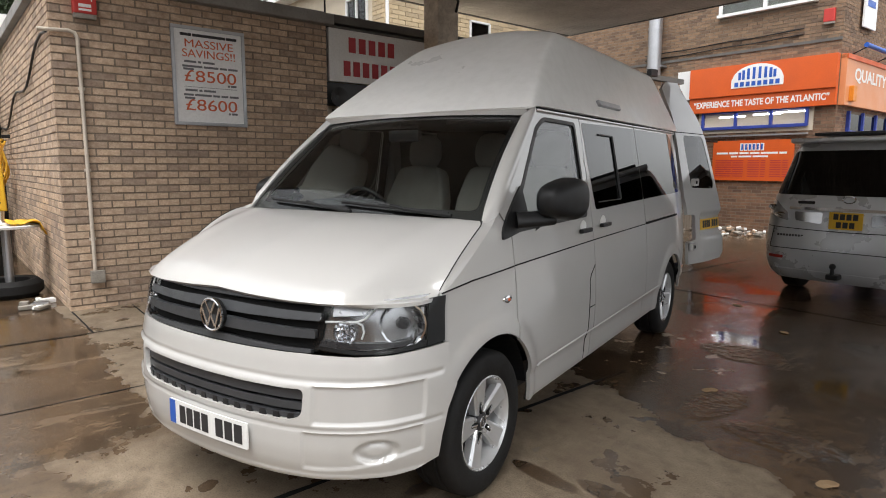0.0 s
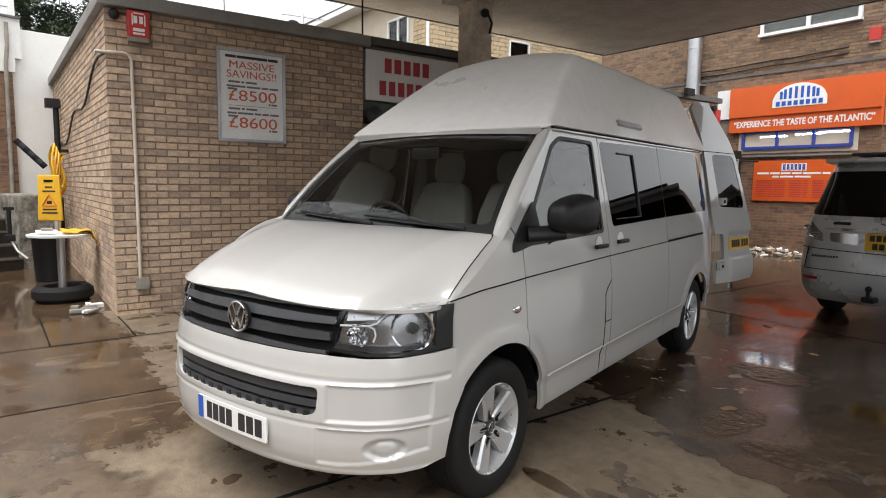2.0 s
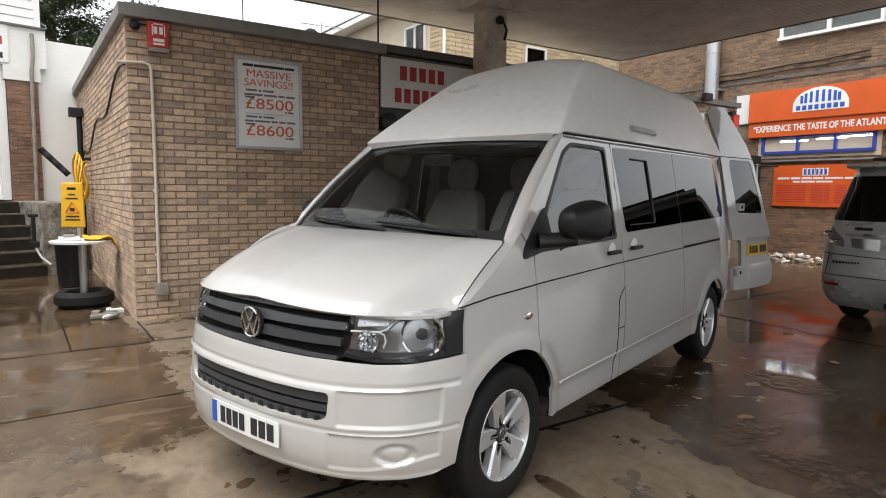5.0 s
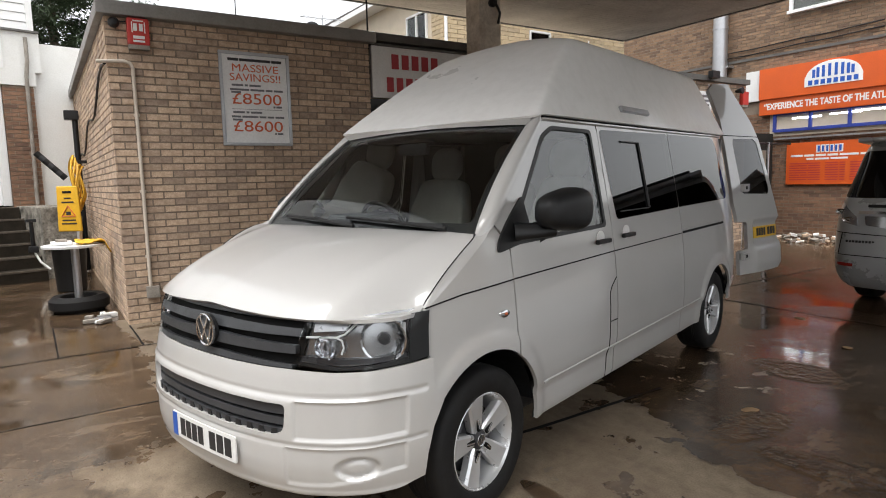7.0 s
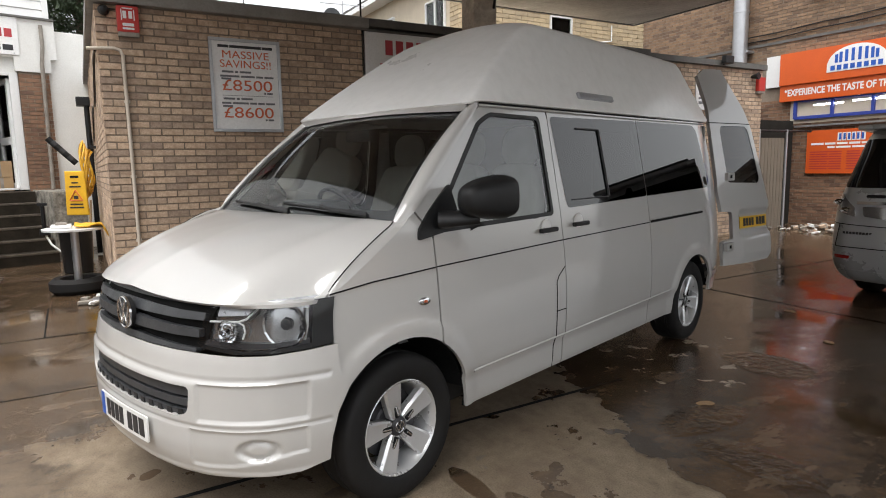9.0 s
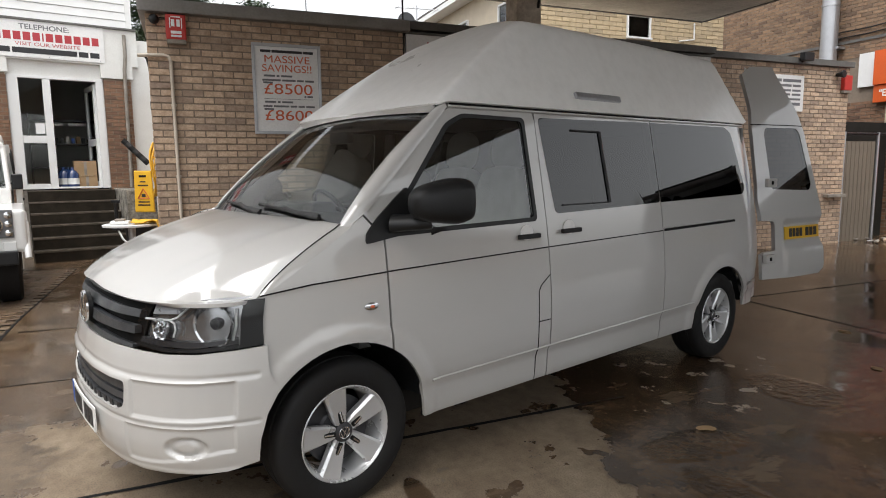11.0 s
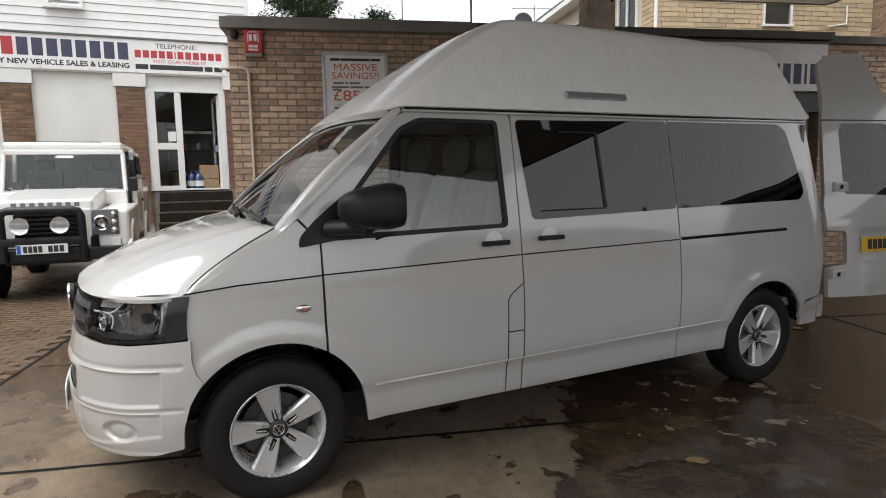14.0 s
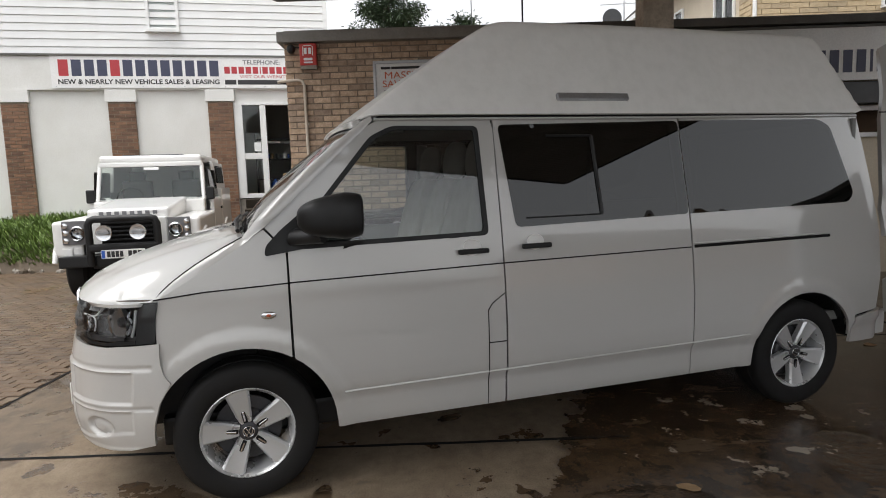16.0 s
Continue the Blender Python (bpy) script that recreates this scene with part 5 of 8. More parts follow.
# ---- stand-in buildings behind the camera, added to shape skylight and reflections ----
# the third follows window reflections; the last is invented to shade the bumper
for k, (n0, n1, u0, u1, z) in enumerate(((70, 82, -50, 12, 2.6), (72, 84, 18, 60, 2.4), (22, 33, 28, 48, 5.0), (-6, 26, -26, -15, 6.0))):
    wall_block("far_building", n0, n1, u0, u1, -0.1, z, BRICKDK, None, "plain brown brick stand-in building, unseen, shaping skylight and reflections", "building")
    bm = bmesh.new()
    c = (n0 + n1) / 2
    vs = [[bm.verts.new((n, u, zz)) for n, zz in ((n0 - 0.4, z), (c, z + 0.52 * z), (n1 + 0.4, z))] for u in (u0 - 0.4, u1 + 0.4)]
    for q in range(2):
        bm.faces.new((vs[0][q], vs[0][q + 1], vs[1][q + 1], vs[1][q]))
    bm.faces.new(vs[0])
    bm.faces.new(vs[1][::-1])
    ob = part("far_roof", bm, SLATE)
    ob.matrix_basis = YARD
    tagged(ob, "dark pitched tile roof of an unseen stand-in building", "roof", kind="structure")

# ---- the white high-roof van ----
VX = 0.06
van = thing("camper_van", pose(VX, 0, 0), "long white high-roof van with silver alloy wheels, one rear door open", "van")


def curve1(pts, blur=0.03):
    """A smoothed one-variable curve through a few design points."""
    xs = np.arange(pts[0][0], pts[-1][0] + 1e-6, 0.002)
    ys = np.interp(xs, [p[0] for p in pts], [p[1] for p in pts])
    k = max(1, int(blur / 0.002))
    pad = np.concatenate([np.full(k, ys[0]), ys, np.full(k, ys[-1])])
    sm = np.convolve(pad, np.ones(2 * k + 1) / (2 * k + 1), "valid")
    return lambda v: float(np.interp(v, xs, sm))


SIDEX = curve1([(0.26, 0.82), (0.30, 0.85), (0.34, 0.864), (0.478, 0.870), (0.502, 0.890), (0.60, 0.896), (0.74, 0.898), (0.82, 0.896), (0.90, 0.8905), (1.0, 0.882), (1.06, 0.876), (1.20, 0.858), (1.26, 0.849), (1.84, 0.748), (1.92, 0.73)], 0.014)
def smooth01(v):
    return max(0.0, min(1.0, v / 0.16)) ** 2


ARCHES = ((0.0, 0.345, 0.43), (3.41, 0.345, 0.405))


def side_x(y, z, inset=0.0):
    x = SIDEX(z)
    if y < 0.25:
        x -= 0.035 * ((0.25 - y) / 0.65) ** 2
    if y > 3.5:
        x -= 0.05 * ((y - 3.5) / 0.6) ** 3
    for cy, cz, r in ARCHES:
        d = math.hypot(y - cy, z - cz)
        if d < r + 0.09 and z < 0.95:
            t = max(0.0, min(1.0, (r + 0.085 - d) / 0.03))
            x += 0.012 * t * t * (3 - 2 * t)
    return x - inset


def side_fn(sign, inset=0.0):
    def fn(y, z):
        x = side_x(y, z, inset)
        if sign < 0:
            x += 0.09 * max(0.0, min(1.0, (1.35 - z) / 0.2))
        return Vector((sign * x, y, z))
    return fn


fa = arc(0, 0.345, 0.43, 147, 58.5, 14)
fender_o = [(-0.372, 1.025), (-0.37, 0.83), (-0.362, 0.72), (-0.345, 0.66)] + fa + [(0.226, 1.19), (0.224, 1.218), (0.128, 1.326), (0.098, 1.308), (0.0, 1.24), (-0.14, 1.155), (-0.30, 1.06)]
da = arc(0, 0.345, 0.43, 56.5, 3, 9)
fdoor_o = [(0.236, 1.22)] + da + [(0.436, 0.315), (1.345, 0.315), (1.347, 1.80), (1.335, 1.852), (0.735, 1.852), (0.66, 1.815), (0.135, 1.335)]
fwin = rounded([(0.315, 1.238), (1.255, 1.25), (1.243, 1.80), (0.80, 1.80), (0.69, 1.745), (0.36, 1.36)], 0.035)
sdoor_o = [(1.355, 0.315), (2.551, 0.315), (2.551, 1.30), (2.535, 1.857), (1.353, 1.857)]
swin = rounded([(1.445, 1.278), (2.49, 1.296), (2.475, 1.828), (1.385, 1.812)], 0.035)
spane = rounded([(1.435, 1.268), (2.549, 1.288), (2.533, 1.838), (1.375, 1.82)], 0.035)
qpane = [(2.556, 1.288)] + rounded([(2.58, 1.288), (3.80, 1.305), (3.86, 1.36), (3.71, 1.80), (3.62, 1.845), (2.58, 1.838)], 0.035)[6:-6] + [(2.541, 1.838)]
ra = arc(3.41, 0.345, 0.405, 184, 12, 22)
quarter_o = [(2.557, 0.315), (3.005, 0.315)] + ra + [(3.83, 0.56), (4.06, 0.58), (4.10, 0.80), (4.10, 1.10), (4.07, 1.35), (3.98, 1.87), (2.545, 1.862), (2.562, 1.30)]
qwin = rounded([(2.60, 1.296), (3.80, 1.305), (3.86, 1.36), (3.71, 1.80), (3.62, 1.845), (2.59, 1.832)], 0.035)
shell_o = [(-0.36, 1.02), (-0.36, 0.70)] + arc(0, 0.345, 0.435, 145, -4, 20) + [(3.0, 0.33)] + arc(3.41, 0.345, 0.41, 180, 10, 22) + [(4.05, 0.6), (4.07, 1.3), (3.95, 1.86), (0.75, 1.85), (0.14, 1.32), (-0.05, 1.2)]
for s in (1, -1):
    fl = s < 0
    sheet("front_wing", fender_o, [], 0.032, side_fn(s), PAINT, van, 0.012, flip=fl)
    fd = sheet("front_door", fdoor_o, [fwin], 0.032, side_fn(s), PAINT, van, 0.02, flip=fl)
    sd = sheet("sliding_door" if s > 0 else "side_panel", sdoor_o, [swin], 0.032, side_fn(s), PAINT, van, 0.02, flip=fl)
    qp = sheet("rear_quarter", quarter_o, [qwin], 0.032, side_fn(s), PAINT, van, 0.02, flip=fl)
    # near-black backing that paints shade into the gaps between panels
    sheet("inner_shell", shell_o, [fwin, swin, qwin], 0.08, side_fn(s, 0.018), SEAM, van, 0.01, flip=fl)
    sheet("window_rubber", rounded([(0.285, 1.222), (1.275, 1.236), (1.262, 1.815), (0.79, 1.818), (0.675, 1.765), (0.335, 1.37)], 0.035), [rounded([(0.325, 1.248), (1.25, 1.258), (1.238, 1.795), (0.80, 1.797), (0.695, 1.747), (0.368, 1.372)], 0.03)], 0.06, side_fn(s, -0.003), BLACK, fd, 0.012, flip=fl)
    sheet("window", fwin, [], 0.08, side_fn(s, 0.008), SIDEGLASS, fd, 0, flip=fl).visible_shadow = False
    sheet("window", spane, [], 0.08, side_fn(s, -0.002), TINT, sd, 0, flip=fl)
    sheet("window", qpane, [], 0.08, side_fn(s, -0.002), TINT, qp, 0, flip=fl)
    for hy, hz in ((1.175, 1.158), (1.54, 1.166)):
        own = fd if hy < 1.3 else sd
        if s < 0 and own is sd:
            continue
        x = s * (side_x(hy, hz) + 0.022)
        h = boxed("handle", (x, hy, hz), (0.028, 0.17, 0.026), BLACK, own, 0.011, seg=3)
        lathed("handle_dish", [(0.0, 0.052), (0.003, 0.05), (0.001, 0.035)], GRP, own, 24, "X", m=Matrix.Translation((s * (side_x(hy, hz) + 0.0005), hy, hz + 0.018)) @ Matrix.Diagonal((s, 1.0, 0.85, 1)))

    # thin dark shut lines, sill crease line and the sliding rail
    def line(name, pts, r=0.0035, mat=SEAM, own=van, out=0.001):
        dense = []
        for a, b in zip(pts, pts[1:]):
            k = max(2, int(math.hypot(b[0] - a[0], b[1] - a[1]) / 0.06))
            dense += [(a[0] + (b[0] - a[0]) * i / k, a[1] + (b[1] - a[1]) * i / k) for i in range(k)]
        dense.append(pts[-1])
        return tubed(name, [(s * (side_x(y, z) + out), y, z) for y, z in dense], r, mat, own, 6)
    line("belt_line", [(-0.372, 1.03), (-0.15, 1.052), (0.226, 1.066)])
    line("belt_line", [(0.236, 1.067), (1.345, 1.083)], own=fd)
    line("belt_line", [(1.355, 1.083), (2.548, 1.092)], own=sd)
    if s > 0:
        line("sliding_rail", [(2.57, 1.095), (3.61, 1.10)], 0.011, SEAM, qp, -0.003)
        line("rail_lip", [(2.57, 1.112), (3.61, 1.117)], 0.005, PAINT, qp, 0.001)
        line("filler_flap_seam", [(1.245, 0.32), (1.245, 0.84), (1.27, 0.875), (1.345, 0.925)], 0.003, own=fd)
        line("filler_flap_seam", [(1.245, 0.665), (1.345, 0.665)], 0.003, own=fd)
    line("sill_crease", [(0.47, 0.498), (1.6, 0.508), (2.97, 0.522)], 0.006, PAINT, van, 0.0)
    line("gutter", [(0.72, 1.862), (2.5, 1.868), (3.96, 1.882)], 0.008, SEAM, van, 0.004)
    line("gutter_rail", [(0.70, 1.850), (2.5, 1.857), (3.97, 1.870)], 0.009, PAINT, van, 0.006)
    ind = lathed("side_repeater", [(0.0, 0.038), (0.008, 0.036), (0.012, 0.022), (0.013, 0.001)], CHROME, van, 24, "X", m=Matrix.Translation((s * side_x(0.128, 0.922), 0.128, 0.922)) @ Matrix.Diagonal((s, 1, 0.48, 1)))
    lathed("repeater_lens", [(0.0, 0.012), (0.004, 0.010), (0.006, 0.001)], INKORANGE, ind, 16, "X", m=Matrix.Translation((s * (side_x(0.128, 0.922) + 0.012), 0.128, 0.922)) @ Matrix.Diagonal((s, 1, 0.6, 1)))
    # door mirror
    bm = bmesh.new()
    bmesh.ops.create_uvsphere(bm, u_segments=32, v_segments=20, radius=1.0)
    sq = lambda v, e: math.copysign(abs(v) ** e, v)
    for v in bm.verts:
        x, y, z = sq(v.co.x, 0.72) * 0.105, sq(v.co.y, 0.62) * 0.165, sq(v.co.z, 0.66) * 0.108
        t = (y + 0.165) / 0.33
        z = z * (0.70 + 0.30 * min(1, t * 1.5)) + 0.010 * t
        x *= 0.70 + 0.30 * t
        v.co = (x, min(y, 0.12) + 0.02 * smooth01(y), z)
    bmesh.ops.transform(bm, matrix=Matrix.Translation((s * 1.02, 0.44, 1.378)) @ Matrix.Rotation(radians(-8 * s), 4, "Z"), verts=bm.verts)
    mo = part("door_mirror", bm, BLACK, fd, "black plastic door mirror beaded with rain", True, 50)
    tubed("mirror_arm", [(s * 0.86, 0.27, 1.285), (s * 0.93, 0.32, 1.29), (s * 0.99, 0.40, 1.30)], [0.05, 0.045, 0.05], BLACK, mo, 10, flat=0.7)
    sheet("mirror_base", rounded([(0.125, 1.20), (0.36, 1.232), (0.42, 1.30), (0.385, 1.455), (0.30, 1.395), (0.205, 1.32), (0.135, 1.25)], 0.02), [], 0.05, side_fn(s, -0.012), BLACK, mo, 0.02, flip=fl)
    # pillar beside the windscreen
    ws_edge = lambda v: Vector((s * (SIDEX(1.29 + 0.55 * v) - 0.035), 0.045 + 0.64 * v - 0.045 * math.sin(math.pi * v), 1.29 + 0.55 * v))

    def pillar(a, v):
        p0 = ws_edge(v) + Vector((-s * 0.012, 0, 0.004))
        y = 0.135 + 0.53 * v
        z = 1.335 + 0.485 * v
        p1 = Vector((s * side_x(y, z), y, z))
        t = a / 0.1
        foot = max(0.0, min(1.0, (v + 0.06) / 0.14))
        p1.x -= s * 0.006 * (1 - foot)
        return p0.lerp(p1, t) + Vector((s * 0.016, -0.014, 0.012)) * (4 * t * (1 - t) * foot)
    sheet("windscreen_pillar", [(0, -0.16), (0.1, -0.16), (0.1, 1.05), (0, 1.05)], [], 0.02, pillar, PAINT, van, 0.012, flip=not fl)


def screen_fn(lift=0.0):
    def fn(x, v):
        z = 1.29 + 0.55 * v
        w = SIDEX(z) - 0.035
        q = x / w
        bow = 0.05 * (1 - q * q)
        return Vector((x, 0.045 + 0.64 * v - 0.045 * math.sin(math.pi * v) - bow - lift * 0.6, z + 0.02 * (1 - q * q) * v + lift * 0.8))
    return fn


w0, w1 = SIDEX(1.29) - 0.04, SIDEX(1.84) - 0.04
screen_o = rounded([(-w0, 0.0), (w0, 0.0), (w1, 1.0), (-w1, 1.0)], 0.02)
ws = sheet("windscreen", screen_o, [], 0.05, screen_fn(), CLEAR, van, 0)
ws.visible_shadow = False
sheet("windscreen_border", screen_o, [rounded([(-w0 + 0.06, 0.09), (w0 - 0.06, 0.09), (w1 - 0.045, 0.93), (-w1 + 0.045, 0.93)], 0.05)], 0.05, screen_fn(-0.006), BLACK, ws, 0.004)


def header_fn(x, v):
    k = (v - 0.95) / 0.05
    lip = Vector((x, 0.592 + 0.035 * (x / 0.75) ** 2, 1.856))
    return screen_fn(0.006)(x, 0.95).lerp(lip, k)


sheet("header", [(-w1 - 0.02, 0.95), (w1 + 0.02, 0.95), (w1 + 0.02, 1.0), (-w1 - 0.02, 1.0)], [], 0.02, header_fn, PAINT, van, 0.01)

# nose: one surface laid along a plan curve, s along it and z up
PLAN = [(0, -0.888), (0.2, -0.882), (0.40, -0.855), (0.55, -0.81), (0.68, -0.735), (0.78, -0.64), (0.85, -0.50), (0.885, -0.38), (0.90, -0.28), (0.905, -0.10)]
LW = 1.11
arcs = [0.0]
for (xa, ya), (xb, yb) in zip(PLAN, PLAN[1:]):
    arcs.append(arcs[-1] + math.hypot(xb - xa, yb - ya))
plan_x, plan_y = curve1(list(zip(arcs, [p[0] for p in PLAN])), 0.05), curve1(list(zip(arcs, [p[1] for p in PLAN])), 0.05)
BACK = curve1([(0.28, 0.06), (0.33, 0.025), (0.38, 0.008), (0.44, 0.0), (0.58, 0.0), (0.70, 0.004), (0.73, 0.018), (0.80, 0.03), (0.85, 0.045), (0.95, 0.055), (1.02, 0.085), (1.10, 0.12)], 0.02)
flare = curve1([(0.28, -0.03), (0.36, -0.012), (0.46, 0.0), (0.70, 0.0), (0.9, -0.012), (1.06, -0.025)], 0.03)


def nose_fn(lift=0.0, press=None):
    def fn(s, z):
        a = abs(s)
        x, y = plan_x(a), plan_y(a)
        e = 0.01
        tx, ty = plan_x(a + e) - plan_x(max(a - e, 0)), plan_y(a + e) - plan_y(max(a - e, 0))
        l = math.hypot(tx, ty)
        nx, ny = ty / l, -tx / l
        d = lift + (press(a, z) if press else 0.0)
        y += BACK(z) * (1 - 0.75 * max(0, (a - 0.75) / 0.5))
        x += flare(z) * min(1, a / 0.5)
        xx = x + nx * d
        return Vector((xx if s > 0 else -xx * LW, y + ny * d, z))
    return fn


def smooth(v, lo, hi):
    t = max(0.0, min(1.0, (v - lo) / (hi - lo)))
    return t * t * (3 - 2 * t)


def boxmask(a, z, a0, a1, z0, z1, e=0.012):
    return smooth(a, a0 - e, a0 + e) * (1 - smooth(a, a1 - e, a1 + e)) * smooth(z, z0 - e, z0 + e) * (1 - smooth(z, z1 - e, z1 + e))


def bumper_press(a, z):
    d = -0.011 * boxmask(a, z, 0.545, 1.01 - 0.10 * max(0, 0.62 - z), 0.553, 0.70, 0.0045)
    d -= 0.008 * boxmask(a, z, 0.50, 1.0, 0.365 + 0.05 * smooth(a, 0.6, 1.0), 0.515, 0.0045)
    d -= 0.006 * boxmask(a, z, 0.0, 1.1, 0.525, 0.537, 0.006)
    d -= 0.006 * boxmask(a, z, 0.0, 1.1, 0.712, 0.73, 0.008)
    d += 0.006 * boxmask(a, z, 0.0, 1.1, 0.30, 0.335, 0.006)
    f = math.hypot((a - 0.80) / 0.095, (z - 0.435) / 0.048)
    d -= 0.018 * (1 - smooth(f, 0.8, 1.05))
    d += 0.010 * (1 - smooth(f, 0.35, 0.75))
    return d


def mirrored(half):
    return half + [(-a, b) for a, b in reversed(half)]


bump_half = [(0.0, 0.822), (0.50, 0.824), (0.56, 0.822), (0.70, 0.816), (0.85, 0.817), (1.13, 0.832), (1.138, 0.74), (1.16, 0.68), (1.185, 0.645), (1.13, 0.55), (1.10, 0.45), (1.09, 0.375), (1.085, 0.35), (0.95, 0.325), (0.6, 0.315), (0.0, 0.31)]
bump_o = bump_half + [(-a, b) for a, b in reversed(bump_half[1:-1])]
intake = rounded([(-0.50, 0.585), (-0.45, 0.563), (0.45, 0.563), (0.50, 0.585), (0.51, 0.69), (-0.51, 0.69)], 0.025)
bumper = sheet("front_bumper", bump_o[::-1], [intake], 0.0085, nose_fn(0, bumper_press), PAINT, van, 0.02, angle=60)
sheet("intake_back", rounded([(-0.54, 0.55), (0.54, 0.55), (0.54, 0.71), (-0.54, 0.71)], 0.02), [], 0.06, nose_fn(-0.05), SEAM, bumper, 0.004)
for z, h in ((0.66, 0.035), (0.615, 0.03), (0.577, 0.02)):
    sheet("intake_bar", rounded([(-0.515, z - h / 2), (0.515, z - h / 2), (0.515, z + h / 2), (-0.515, z + h / 2)], 0.008), [], 0.03, nose_fn(-0.02 if z > 0.6 else -0.012), GREYPL, bumper, 0.03)
for k in range(14):
    q = -0.45 + 0.0692 * k
    sheet("intake_tooth", [(q - 0.017, 0.563), (q + 0.017, 0.563), (q + 0.012, 0.587), (q - 0.012, 0.587)], [], 0.03, nose_fn(-0.008), BLACK, bumper, 0.02)
# front plate
plate = sheet("front_plate", rounded([(-0.26, 0.411), (0.26, 0.411), (0.26, 0.523), (-0.26, 0.523)], 0.008), [], 0.06, lambda s, z: Vector((s, -0.905 + 0.12 * s * s, z)), WHITEPL, van, 0.006, "white front number plate with dark bars")
pl = lambda s, z: Vector((s, -0.9075 + 0.12 * s * s, z))
sheet("band", [(-0.257, 0.414), (-0.215, 0.414), (-0.215, 0.52), (-0.257, 0.52)], [], 0.05, pl, BLUE, plate, 0.002)
for a, b in word_spans([1] * 4, -0.18, 0.02, 0.28) + word_spans([1] * 3, 0.07, 0.23, 0.28):
    sheet("bar", [(a, 0.428), (b, 0.428), (b, 0.507), (a, 0.507)], [], 0.05, pl, INK, plate, 0.002)

# grille
grille = sheet("grille", [(0.0, 0.82), (0.54, 0.825), (0.56, 0.90), (0.585, 1.0), (0.30, 1.03), (0.0, 1.04), (-0.30, 1.03), (-0.585, 1.0), (-0.56, 0.90), (-0.54, 0.825)], [], 0.06, nose_fn(-0.035), SEAM, van, 0.006)
for z0, z1, lift, k in ((0.83, 0.852, -0.004, 0.522), (0.888, 0.928, 0.004, 0.54), (0.955, 0.992, 0.0, 0.56), (1.014, 1.036, -0.006, 0.50)):
    sheet("grille_bar", rounded([(-k, z0 - 0.004), (k, z0 - 0.004), (k, z1 - 0.012), (0.1, z1), (-0.1, z1), (-k, z1 - 0.012)], 0.006), [], 0.025, nose_fn(lift), GREYPL, grille, 0.03)
BADGE = Matrix.Translation((0.02, -0.857, 0.932)) @ Matrix.Rotation(radians(90), 4, "X") @ Matrix.Rotation(0, 4, "Z")


def badge_shape(name, m, r, parent, mat, groundmat):
    """A round metal emblem: a ring with two chevrons, one over the other."""
    b = lathed(name, [(-0.02, r * 0.93), (0.0, r * 0.93), (0.003, 0.001)], groundmat, parent, 32, "Z", m=m)
    lathed("ring", [(0.0, r), (r * 0.12, r * 0.99), (r * 0.16, r * 0.93), (r * 0.12, r * 0.86), (0.0, r * 0.85)], mat, b, 36, "Z", m=m, cap=False)
    bm = bmesh.new()
    for pts in ([(-0.42, 0.76), (0, 0.02), (0.42, 0.76)], [(-0.78, 0.40), (-0.36, -0.72), (0, 0.0), (0.36, -0.72), (0.78, 0.40)]):
        for (xa, ya), (xb, yb) in zip(pts, pts[1:]):
            l = math.hypot(xb - xa, yb - ya) * r
            rot = Matrix.Rotation(math.atan2(yb - ya, xb - xa), 4, "Z")
            box(bm, (0, 0, 0), (l + r * 0.1, r * 0.15, r * 0.14), r * 0.03, Matrix.Translation(((xa + xb) / 2 * r, (ya + yb) / 2 * r, r * 0.08)) @ rot)
    bmesh.ops.transform(bm, matrix=m, verts=bm.verts)
    part("chevron", bm, mat, b)
    return b


badge_shape("emblem", BADGE, 0.072, grille, CHROME, BLACK)

